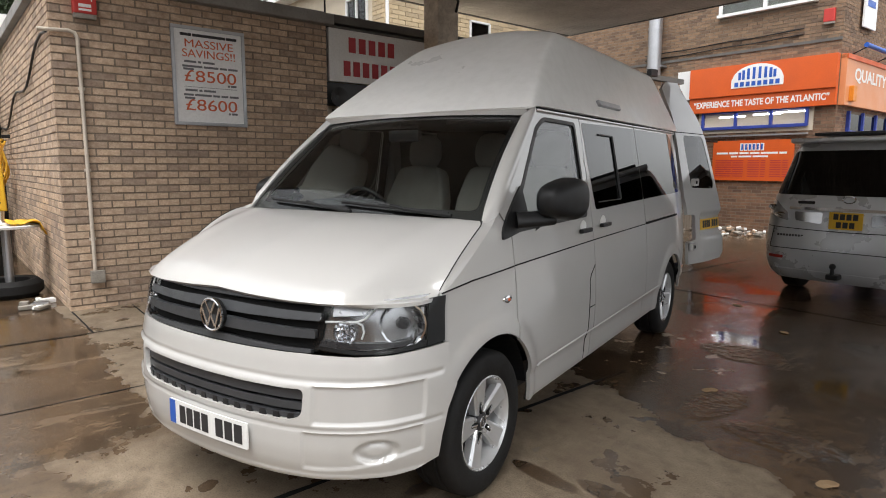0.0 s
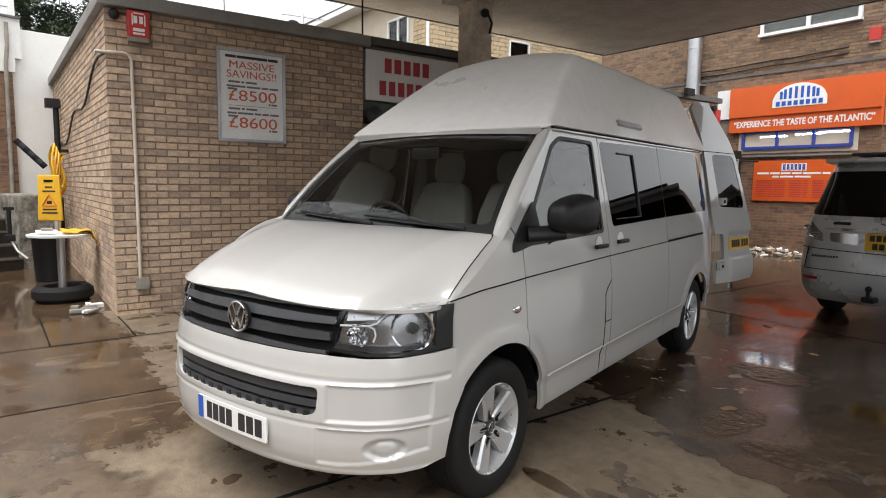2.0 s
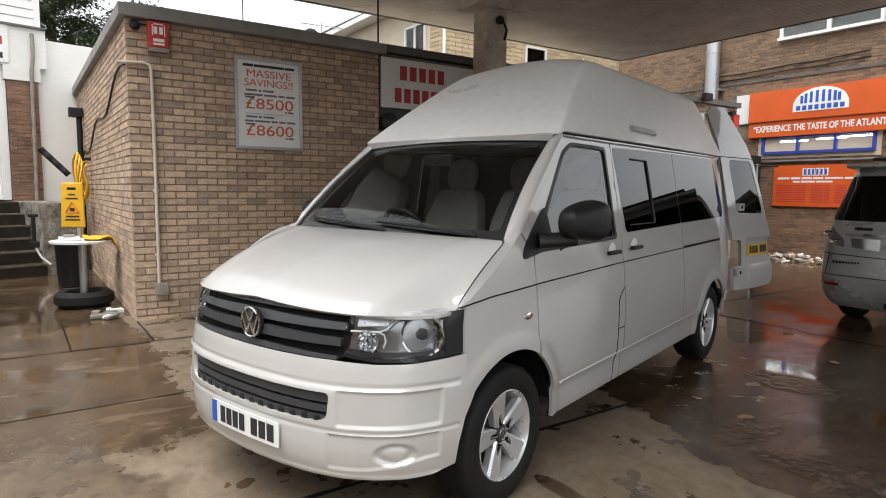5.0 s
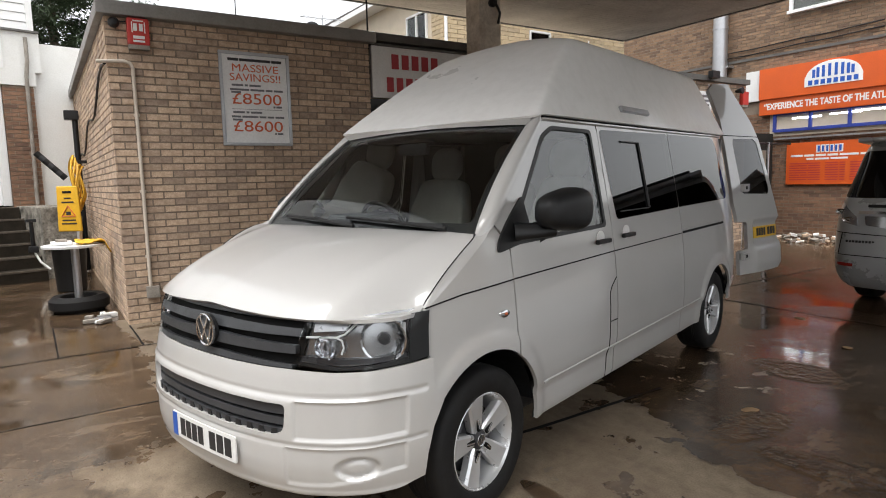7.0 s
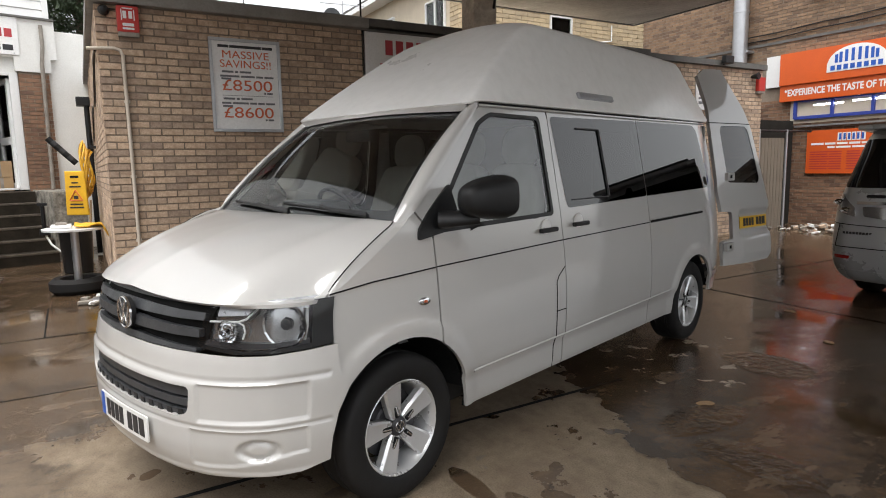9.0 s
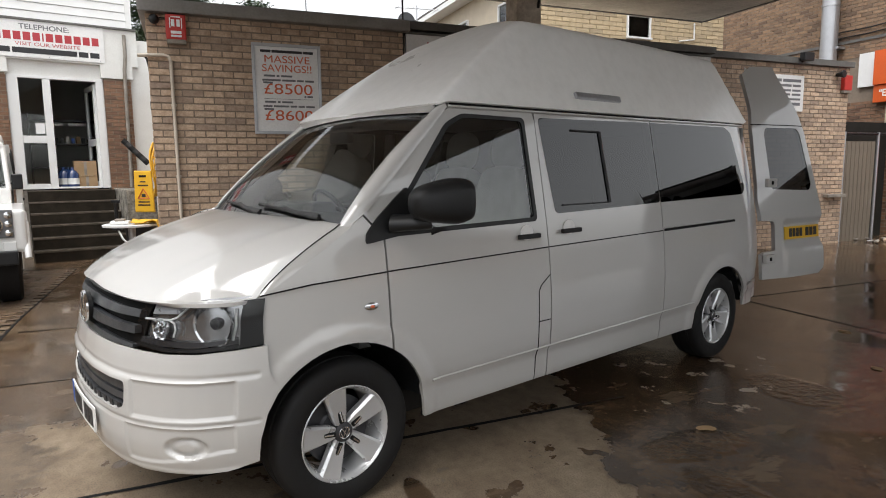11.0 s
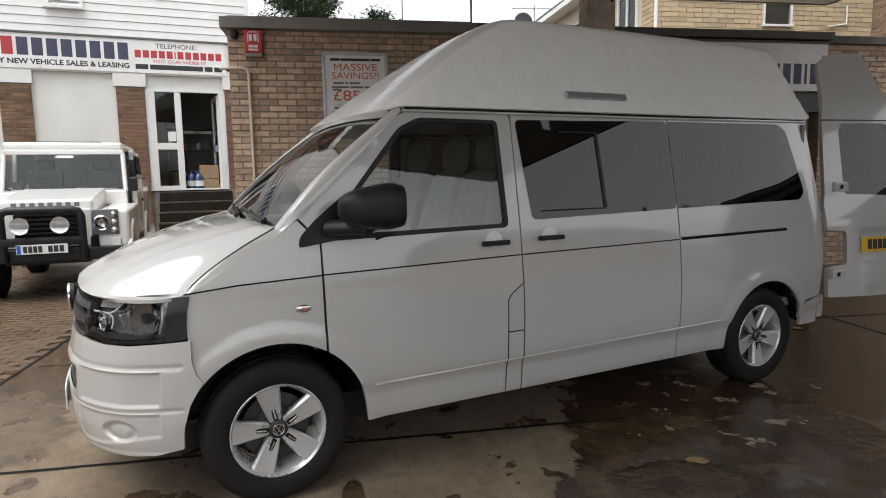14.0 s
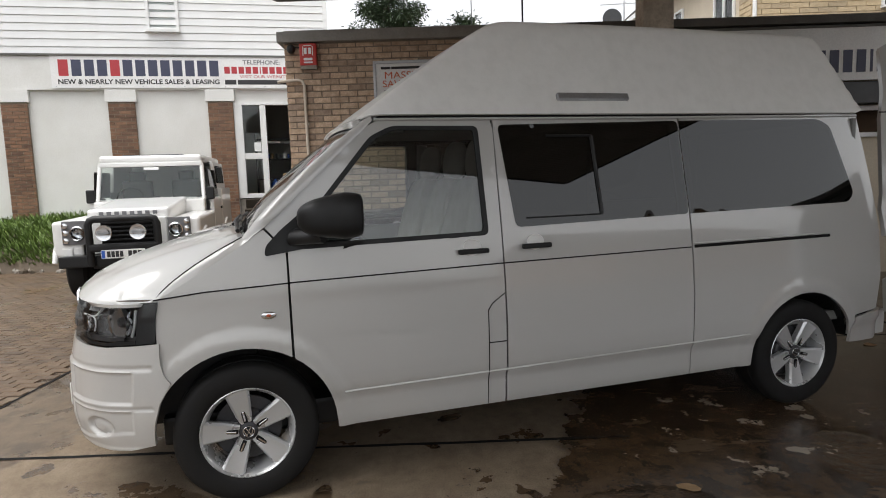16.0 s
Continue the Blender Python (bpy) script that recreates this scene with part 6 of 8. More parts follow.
# headlights
HEADREF = material("lamp_bowl", (0.46, 0.465, 0.47), 0.16, 0.8, (0.22, 0.22, 0.225), 9, 0.6, 40, 0.0)
LAMPDARK = material("lamp_housing", (0.05, 0.05, 0.053), 0.3, 0.2, None, 12, 0.4, 60, 0.0)
for s in (1, -1):
    half = [(0.572, 1.005), (0.548, 0.92), (0.528, 0.845), (0.58, 0.832), (0.70, 0.822), (0.85, 0.822), (1.116, 0.838), (1.121, 1.028), (0.95, 1.026), (0.74, 1.016)]
    o = [(s * a, b) for a, b in half]
    fl = s < 0
    o = o[::-1] if s < 0 else o
    hl = sheet("headlight", o, [], 0.05, nose_fn(-0.05), HEADREF, van, 0.004, "clear headlight with chrome reflectors")
    sheet("lens", o, [], 0.03, nose_fn(0.002), LENS, hl, 0).visible_shadow = False
    sheet("bezel", [(s * a, b) for a, b in ((0.535, 0.842), (0.70, 0.822), (0.85, 0.823), (1.01, 0.831), (1.01, 0.850), (0.85, 0.836), (0.72, 0.834), (0.56, 0.854))][::1 if s > 0 else -1], [], 0.03, nose_fn(-0.008), BLACK, hl, 0.02)
    sheet("corner_cap", [(s * a, b) for a, b in ((1.015, 0.832), (1.110, 0.84), (1.115, 1.022), (1.022, 1.02))], [], 0.03, nose_fn(-0.004), BLACK, hl, 0.01)
    for q, z, r, dep in ((0.905, 0.928, 0.086, 0.075), (0.655, 0.905, 0.045, 0.03)):
        c = nose_fn(-0.018)(s * q, z)
        nrm = (nose_fn(0.1)(s * q, z) - nose_fn(0.0)(s * q, z)).normalized()
        nrm = (nrm + Vector((0, -0.9, 0))).normalized()
        mm = Matrix.Translation(c) @ nrm.to_track_quat("Z", "Y").to_matrix().to_4x4()
        bm = bmesh.new()
        rows = lathe(bm, [(0.004, r * 1.08), (0.0, r), (-dep * 0.3, r * 0.9), (-dep * 0.62, r * 0.68), (-dep * 0.85, r * 0.42), (-dep, r * 0.16)], 18, "Z", mm)
        for k, ring in enumerate(rows[2:5]):
            for i, v in enumerate(ring):
                v.co += nrm * (0.005 if (i + k) % 2 else -0.005)
        bmesh.ops.recalc_face_normals(bm, faces=bm.faces)
        bowl = part("reflector", bm, CHROME, hl)
        lathed("bulb_shield", [(-dep * 0.9, r * 0.14), (-dep * 0.3, r * 0.30), (-dep * 0.12, r * 0.26), (-dep * 0.1, 0.001)], LAMPDARK if q > 0.8 else CHROME, bowl, 18, "Z", m=mm)
    for pts, r in (([(0.575, 0.944), (0.70, 0.944), (0.735, 0.955), (0.765, 0.985), (0.785, 1.006)], 0.0045), ([(0.70, 0.944), (0.725, 0.932), (0.732, 0.905), (0.722, 0.878)], 0.004), ([(0.985, 0.862), (1.0, 0.92), (0.996, 0.985)], 0.007)):
        tubed("light_guide", [nose_fn(-0.02)(s * q, z) for q, z in pts], r, UPVC, hl, 8)
    sheet("lamp_step", [(s * q, z) for q, z in ((0.60, 0.962), (0.735, 0.968), (0.765, 1.008), (0.60, 1.0))][::1 if s > 0 else -1], [], 0.03, nose_fn(-0.03), ALLOY, hl, 0.012)
    sheet("lamp_floor", [(s * q, z) for q, z in ((0.545, 0.846), (0.70, 0.838), (0.85, 0.840), (1.01, 0.848), (1.01, 0.866), (0.85, 0.860), (0.70, 0.862), (0.56, 0.872))][::1 if s > 0 else -1], [], 0.03, nose_fn(-0.018), LAMPDARK, hl, 0.02)

# bonnet


def front_y(x):
    a = float(np.interp(abs(x), [plan_x(q) for q in np.arange(0, 1.2, 0.01)], np.arange(0, 1.2, 0.01)))
    p = nose_fn(0.004)(a, 1.0)
    return p.y


def bonnet_z(x, y):
    yf = front_y(x)
    yf += (-0.375 - yf) * smooth(abs(x), 0.60, 0.83) if yf < -0.375 else 0.0
    q = abs(x) / 0.82
    zf = 1.042 - 0.026 * math.sin(1.9 * min(q, 1.0))
    base = 1.305 - 0.012 * q * q
    yb = 0.03 - 0.05 * (1 - q * q)
    t = max(0.0, min(1.0, (y - yf) / (yb - yf)))
    d = max(0.0, y - yf)
    lip = 0.014 * (1 - math.exp(-d / 0.04))
    ridge = 0.008 * math.exp(-((abs(x) - 0.52 - 0.12 * t) / 0.05) ** 2) * smooth(t, 0.05, 0.4)
    swell = 0.030 * 4 * t * (1 - t) * (1.0 if x < 0 else 1 - 0.65 * smooth(x, 0.3, 0.8))
    return swell + zf + lip * (1 - t) + (base - zf) * (0.25 * t + 0.75 * t ** 0.82) + ridge * (1 - 0.6 * t)


xs = [0.0] + [0.04 * k for k in range(1, 20)] + [0.79, 0.815, 0.828]
bon = [(x, front_y(x)) for x in xs] + [(0.834, -0.42), (0.832, -0.30), (0.826, -0.15), (0.815, 0.0), (0.79, 0.035), (0.5, 0.015), (0.25, -0.005), (0.0, -0.015)]
bon_o = bon + [(-a, b) for a, b in reversed(bon[1:-1])]
sheet("bonnet", bon_o, [], 0.03, lambda x, y: Vector((x if x > 0 else x * LW, y, bonnet_z(x, y))), PAINT, van, 0.015, angle=60)
# wing tops that fill between bonnet and side
for s in (1, -1):
    def shoulder(t, y):
        xe = float(np.interp(y, [-0.37, -0.30, -0.15, 0.0, 0.04, 0.10], [0.828, 0.835, 0.829, 0.818, 0.80, 0.795]))
        top = Vector((xe if s > 0 else -xe * LW, y, bonnet_z(s * (xe - 0.003), y) - 0.002))
        zz = float(np.interp(y, [-0.372, -0.30, -0.14, 0.0, 0.10, 0.2], [1.025, 1.06, 1.155, 1.24, 1.305, 1.30]))
        low = side_fn(s)(y, zz)
        k = t / 0.1
        return top.lerp(low, k) + Vector((0, 0, 0.006)) * (4 * k * (1 - k))
    sheet("wing_top", [(0, -0.37), (0.1, -0.37), (0.1, 0.10), (0, 0.10)], [], 0.03, shoulder, PAINT, van, 0.01, flip=s < 0)
    gap = []
    for k in range(15):
        y = -0.37 + 0.46 * k / 14
        xe = float(np.interp(y, [-0.37, -0.30, -0.15, 0.0, 0.04, 0.10], [0.828, 0.835, 0.829, 0.818, 0.80, 0.795]))
        gap.append((xe if s > 0 else -xe * LW, y, bonnet_z(s * (xe - 0.003), y) + 0.0005))
    tubed("bonnet_gap", gap, 0.0026, SEAM, van, 6)
# scuttle, wipers
boxed("scuttle", (0, 0.10, 1.25), (1.5, 0.22, 0.06), BLACK, van, 0.02)
for x0, x1 in ((-0.62, 0.02), (-0.05, 0.62)):
    p = [screen_fn(0.02)(x0 + (x1 - x0) * k / 8, 0.03 + 0.055 * (1 - k / 8)) for k in range(9)]
    wp = tubed("wiper", p, 0.009, BLACK, van, 6)
    tubed("wiper_arm", [screen_fn(0.03)(x1 + 0.03, 0.0), screen_fn(0.035)((x0 + x1) / 2 + 0.1, 0.03), screen_fn(0.03)((x0 + x1) / 2, 0.06)], 0.011, BLACK, wp, 6)

# high roof moulding


def roof_z(x, y):
    a = abs(x)
    t = (y - 0.585 - 0.035 * (a / 0.75) ** 2) / 0.95
    front = 1.852 + 0.62 * (1.12 * t - 0.12 * t * t)
    side = 1.868 + 0.012 * (y - 0.6) / 3.4 + (0.762 - a) * 2.25
    top = 2.50 - 0.085 * (a / 0.55) ** 2 - 0.015 * ((y - 2.5) / 1.4) ** 2
    rear = 1.885 + (4.0 - y) * 2.9
    k = 0.02
    return -k * math.log(sum(math.exp(-(v - 1.8) / k) for v in (front, side, top, rear))) + 1.8 + 0.006




def across(cc):
    """Width across the roof from the distance along its skin."""
    return math.copysign(min(abs(cc), 0.52) + max(0.0, abs(cc) - 0.52) * 0.242 / 0.60, cc)


xs = [0, 0.2, 0.4, 0.52, 0.7, 0.9, 1.06]
edge_y = lambda q: 0.588 + 0.035 * (across(q) / 0.75) ** 2
ro = [(-1.12, 0.65)] + [(-q, edge_y(q)) for q in reversed(xs[1:])] + [(q, edge_y(q)) for q in xs] + [(1.12, 0.65), (1.12, 3.93), (1.09, 3.99), (-1.09, 3.99), (-1.12, 3.93)]
sheet("high_roof", ro, [], 0.034, lambda q, y: Vector((across(q), y, roof_z(across(q), y))), GRP, van, 0.012, "moulded high roof, weathered off-white", angle=75)
tubed("roof_seam", [(s * 1.0, 0.60 + 0.035 * (s / 0.75) ** 2, 1.852) for s in np.linspace(-0.74, 0.74, 24)], 0.004, SEAM, van, 6)
for s in (1, -1):
    mm = Matrix.Translation((s * 0.727, 1.98, 1.975)) @ Matrix.Rotation(radians(-24 * s), 4, "Y")
    bm = bmesh.new()
    box(bm, (0, 0, 0), (0.03, 0.46, 0.042), 0.012, None, 3)
    bmesh.ops.transform(bm, matrix=mm, verts=bm.verts)
    part("awning_light", bm, STEEL, van, "slim clear awning light", True)

# rear closure, bumper and lamps
bm = bmesh.new()
box(bm, (0, 3.93, 1.2), (1.5, 0.03, 1.3), 0)
part("rear_lining", bm, TRIM, van)
for s in (1, -1):
    def corner(a, z):
        y = 3.80 + a
        t = max(0.0, min(1.0, (a - 0.25) / 0.17))
        return Vector((s * (side_x(min(y, 4.1), z) + 0.006 - 0.10 * t * t), y, z))
    sheet("rear_bumper_corner", [(0.005, 0.38), (0.30, 0.36), (0.42, 0.38), (0.42, 0.555), (0.26, 0.56), (0.03, 0.545)], [], 0.03, corner, PAINT, van, 0.02, flip=s < 0)
    boxed("tail_light", (s * 0.75, 4.05, 0.92), (0.10, 0.05, 0.24), LAMPRED, van, 0.02)
boxed("rear_bumper", (0, 4.20, 0.46), (1.56, 0.10, 0.18), PAINT, van, 0.03)
boxed("underbody", (0, 1.75, 0.34), (1.36, 4.3, 0.14), BLACK, van, 0.02)
boxed("load_floor", (0, 2.3, 0.55), (1.6, 3.4, 0.06), TRIM, van, 0)
boxed("engine_cover", (0, -0.28, 0.60), (1.2, 0.7, 0.5), BLACK, van, 0.05)
for s in (1, -1):
    for cy, r in ((0.0, 0.445), (3.41, 0.42)):
        bm = bmesh.new()
        lathe(bm, [(s * 0.45, r - 0.02), (s * 0.845, r), ], 40, "X", Matrix.Translation((0, cy, 0.345)))
        bmesh.ops.delete(bm, geom=[v for v in bm.verts if v.co.z < 0.40], context="VERTS")
        part("wheel_arch_liner", bm, BLACK, van)

# open rear door, built shut and then swung on its hinges
hx, hy = 0.855, 4.10
rear_y = curve1([(0.5, 4.20), (0.9, 4.17), (1.1, 4.155), (1.3, 4.10), (1.85, 3.945), (2.05, 3.86), (2.48, 3.60)], 0.05)


def door_fn(lift=0.0, press=None):
    def fn(w, z):
        d = lift + (press(w, z) if press else 0)
        q = w / 0.86
        return Vector((-w, rear_y(z) - hy + d - 0.035 * (1 - q) ** 2 * 1.2, z))
    return fn


edge = lambda z: max(0.0, 0.862 - (SIDEX(z) if z < 1.87 else 0.735 - (z - 1.87) * 0.40))
d_o = [(0.0, 0.56), (0.0, 0.775), (0.03, 0.79), (0.16, 0.80), (0.17, 0.82), (0.17, 1.03), (0.15, 1.055), (0.0, 1.065), (0.0, 1.25)] + [(edge(z), z) for z in (1.35, 1.5, 1.7, 1.86, 2.0, 2.15, 2.30, 2.38)]
d_o += [(0.50, 2.46), (0.70, 2.475), (0.855, 2.48), (0.86, 2.0), (0.86, 1.2), (0.86, 0.60), (0.80, 0.555), (0.4, 0.55)]
dwin = rounded([(0.20, 1.33), (0.74, 1.31), (0.79, 1.36), (0.78, 1.84), (0.74, 1.875), (0.30, 1.87), (0.26, 1.82)], 0.04)


def dpress(w, z):
    return -0.03 * boxmask(w, z, 0.30, 0.9, 0.84, 1.05, 0.02) + 0.012 * boxmask(w, z, 0.3, 0.9, 0.60, 0.80, 0.03)


SWING = Matrix.Translation((hx, hy, 0)) @ Matrix.Rotation(radians(-99), 4, "Z")
rd = sheet("rear_door", [(a, b) for a, b in d_o], [dwin], 0.03, door_fn(0, dpress), PAINT, van, 0.035, "rear door swung open", flip=False, angle=60)
rd.matrix_basis = SWING
sheet("window", dwin, [], 0.08, door_fn(-0.004), TINT, rd, 0)
rp = sheet("rear_plate", [(0.33, 0.885), (0.84, 0.885), (0.84, 0.997), (0.33, 0.997)], [], 0.1, door_fn(-0.02), YELLOWPL, rd, 0.006)
for a, b in word_spans([1] * 4, 0.39, 0.58, 0.28) + word_spans([1] * 3, 0.63, 0.80, 0.28):
    sheet("bar", [(a, 0.905), (b, 0.905), (b, 0.98), (a, 0.98)], [], 0.05, door_fn(-0.0175), INK, rp, 0.002)
sheet("roof_seam", [(0.12, 1.895), (0.86, 1.895), (0.86, 1.903), (0.12, 1.903)], [], 0.04, door_fn(0.0015), SEAM, rd, 0.002)
for z in (1.39, 0.74):
    hg = boxed("hinge", (-0.05, 0.055 if z > 1 else 0.075, z), (0.13, 0.035, 0.075), PAINT, rd, 0.012)
    boxed("hinge_slot", (-0.04, 0.076 if z > 1 else 0.096, z), (0.022, 0.01, 0.03), SEAM, hg, 0.003).matrix_parent_inverse = hg.matrix_basis.inverted()

# sliding pane in the side window
for a, b, r in (((1.965, 1.315), (1.94, 1.755), 0.011), ((1.50, 1.315), (1.965, 1.315), 0.004), ((1.66, 1.757), (1.94, 1.755), 0.007)):
    tubed("sliding_pane_bar", [side_fn(1, -0.005)(a[0] + (b[0] - a[0]) * k / 6, a[1] + (b[1] - a[1]) * k / 6) for k in range(7)], r, BLACK, van, 6)

# wheels


def wheel(m):
    t = part("wheel", tube_ring(), RUBBER, van, "", True, 40)
    t.matrix_basis = m
    t.name = "wheel"
    return t


def tube_ring():
    bm = bmesh.new()
    prof = [(-0.085, 0.213), (-0.105, 0.224), (-0.118, 0.254), (-0.119, 0.295), (-0.110, 0.325), (-0.092, 0.340), (-0.05, 0.3445), (-0.045, 0.338), (-0.037, 0.338), (-0.032, 0.345), (0.032, 0.345), (0.037, 0.338), (0.045, 0.338), (0.05, 0.3445),
            (0.092, 0.340), (0.110, 0.325), (0.1145, 0.312), (0.119, 0.295), (0.118, 0.254), (0.113, 0.24), (0.105, 0.224), (0.085, 0.213)]
    lathe(bm, prof, 72, "X", closed=True)
    bmesh.ops.recalc_face_normals(bm, faces=bm.faces)
    return bm


def wheel_parts(w):
    rim = lathed("rim", [(-0.09, 0.226), (-0.085, 0.205), (0.03, 0.200), (0.075, 0.212), (0.098, 0.222), (0.108, 0.232), (0.104, 0.238), (0.09, 0.232)], ALLOY, w, 64, "X", cap=False, label="five-spoke silver alloy rim")
    rim.matrix_basis = Matrix.Diagonal((1, 0.95, 0.95, 1))
    lathed("brake_disc", [(0.0, 0.001), (0.002, 0.16), (0.02, 0.16), (0.02, 0.10), (0.03, 0.09), (0.03, 0.001)], ALLOYD, w, 40, "X")
    for k in range(5):
        bm = bmesh.new()
        secs = [(0.045, 0.030, 0.078), (0.085, 0.040, 0.084), (0.14, 0.049, 0.091), (0.195, 0.058, 0.097), (0.226, 0.064, 0.100)]
        rows = []
        for r, hw, x in secs:
            rows.append([bm.verts.new(p) for p in ((x - 0.05, -hw * 0.9, r), (x - 0.012, -hw, r), (x, -hw * 0.78, r), (x - 0.003, 0, r), (x, hw * 0.78, r), (x - 0.012, hw, r), (x - 0.05, hw * 0.9, r))])
        for a, b in zip(rows, rows[1:]):
            for i in range(6):
                bm.faces.new((a[i], a[i + 1], b[i + 1], b[i]))
        bm.faces.new(rows[0])
        bm.faces.new(rows[-1][::-1])
        bmesh.ops.recalc_face_normals(bm, faces=bm.faces)
        sp = part("spoke", bm, ALLOY, rim, "", True, 25)
        sp.matrix_basis = Matrix.Rotation(radians(72 * k + 8), 4, "X")
        sl = boxed("spoke_slot", (0, 0, 0), (0.014, 0.022, 0.066), SEAM, rim, 0.006)
        sl.matrix_basis = Matrix.Rotation(radians(72 * k + 8), 4, "X") @ Matrix.Translation((0.081, 0, 0.083)) @ Matrix.Rotation(radians(-7), 4, "Y")
        sl = boxed("slot_insert", (0, 0, 0), (0.014, 0.009, 0.05), CHROME, rim, 0.003)
        sl.matrix_basis = Matrix.Rotation(radians(72 * k + 8), 4, "X") @ Matrix.Translation((0.084, 0, 0.084)) @ Matrix.Rotation(radians(-7), 4, "Y")
    hub = lathed("hub_cap", [(0.04, 0.05), (0.078, 0.048), (0.083, 0.038), (0.085, 0.001)], ALLOYD, rim, 32, "X")
    badge_shape("hub_emblem", Matrix.Translation((0.084, 0, 0)) @ Matrix.Rotation(radians(90), 4, "Z") @ Matrix.Rotation(radians(90), 4, "X"), 0.03, rim, CHROME, BLACK)
    return w


def part_copy(ob, parent, m):
    made = ob.copy()
    scene.collection.objects.link(made)
    made.parent = parent
    made.matrix_basis = m
    for c in ob.children:
        part_copy(c, made, c.matrix_basis)
    return made


XW = 0.93 - VX - 0.119
first = wheel_parts(wheel(Matrix.Translation((XW, 0, 0.345)) @ Matrix.Rotation(radians(4), 4, "X")))
part_copy(first, van, Matrix.Translation((XW, 3.4, 0.345)) @ Matrix.Rotation(radians(31), 4, "X"))
part_copy(first, van, Matrix.Translation((-XW, 0, 0.345)) @ Matrix.Rotation(math.pi, 4, "Z"))
part_copy(first, van, Matrix.Translation((-XW, 3.4, 0.345)) @ Matrix.Rotation(math.pi, 4, "Z"))

# cab
dash = boxed("dashboard", (0, 0.42, 1.13), (1.52, 0.46, 0.26), DASH, van, 0.08, seg=4)
boxed("dash_top", (0, 0.24, 1.235), (1.5, 0.40, 0.06), DASH, dash, 0.02).matrix_parent_inverse = dash.matrix_basis.inverted()
boxed("instrument_hood", (-0.42, 0.48, 1.29), (0.42, 0.24, 0.10), DASH, van, 0.045, seg=4)
sw = tubed("steering_wheel", [Matrix.Translation((-0.42, 0.68, 1.24)) @ Matrix.Rotation(radians(-62), 4, "X") @ Vector((0.185 * math.cos(q), 0.185 * math.sin(q), 0)) for q in np.linspace(0, 2 * math.pi, 33)[:-1]], 0.016, BLACK, van, 8, closed=True)
boxed("wheel_boss", (-0.42, 0.66, 1.235), (0.30, 0.06, 0.07), BLACK, van, 0.02)
boxed("cab_floor", (0, 0.95, 0.66), (1.15, 1.4, 0.06), TRIM, van, 0)
boxed("headlining", (0, 2.2, 1.845), (1.40, 3.1, 0.02), TRIM, van, 0)


def seat(x, w):
    st = boxed("seat", (x, 0.98, 0.93), (w, 0.50, 0.17), FABRIC, van, 0.06, seg=4, label="beige cloth cab seat")
    inv = st.matrix_basis.inverted()
    n = 2 if w > 0.6 else 1
    for k in range(n):
        xx = x + (k - (n - 1) / 2) * w / n
        bm = bmesh.new()
        box(bm, (0, 0, 0), (w / n - 0.01, 0.15, 0.62), 0.065, None, 5)
        bmesh.ops.subdivide_edges(bm, edges=bm.edges[:], cuts=2, use_grid_fill=True)
        for v in bm.verts:
            up = max(0.0, (v.co.z + 0.02) / 0.33)
            v.co.x *= 1 - 0.34 * up ** 2.2
            v.co.y -= 0.045 * min(1.0, abs(v.co.x) / (w / n * 0.5)) ** 3 * (1 - 0.6 * up)
            v.co.z -= 0.05 * abs(v.co.x / (w / n * 0.5)) ** 2 * up
        b = part("backrest", bm, FABRIC, st, "", True, 60)
        b.matrix_basis = Matrix.Translation((xx, 1.26, 1.24)) @ Matrix.Rotation(radians(-12), 4, "X")
        b.matrix_parent_inverse = inv
        bm = bmesh.new()
        bmesh.ops.create_uvsphere(bm, u_segments=24, v_segments=14, radius=1.0)
        for v in bm.verts:
            v.co = (math.copysign(abs(v.co.x) ** 0.75, v.co.x) * 0.135, math.copysign(abs(v.co.y) ** 0.8, v.co.y) * 0.06, math.copysign(abs(v.co.z) ** 0.75, v.co.z) * 0.125)
        h = part("headrest", bm, FABRIC, st, "", True, 60)
        h.matrix_basis = Matrix.Translation((xx, 1.335, 1.645)) @ Matrix.Rotation(radians(-8), 4, "X")
        h.matrix_parent_inverse = inv
        for q in (-0.05, 0.05):
            r = tubed("headrest_rod", [(xx + q, 1.31, 1.50), (xx + q, 1.33, 1.60)], 0.007, CHROME, st)
            r.matrix_parent_inverse = inv


seat(-0.42, 0.52)
seat(0.36, 0.86)
for s in (1, -1):
    tubed("seat_belt", [(s * 0.70, 1.36, 1.70), (s * 0.69, 1.37, 1.3), (s * 0.70, 1.36, 0.9)], 0.022, TRIM, van, 6, flat=0.3)
    boxed("door_lining", (s * 0.83, 0.92, 0.98), (0.03, 0.84, 0.46), TRIM, van, 0.01)
    tubed("inner_pillar", [(s * 0.80, 1.36, 1.20), (s * 0.715, 1.36, 1.80)], 0.04, TRIM, van, 8)
bm = bmesh.new()
box(bm, (0, 1.95, 1.2), (1.45, 0.02, 1.25), 0)
part("cab_curtain", bm, GREYPL, van)
boxed("mirror_inside", (0.0, 0.52, 1.72), (0.22, 0.04, 0.07), BLACK, van, 0.02)
for x in (-0.38, 0.38):
    boxed("sun_visor", (x, 0.80, 1.80), (0.42, 0.20, 0.02), TRIM, van, 0.008)

# ---- white off-road vehicle by the office ----


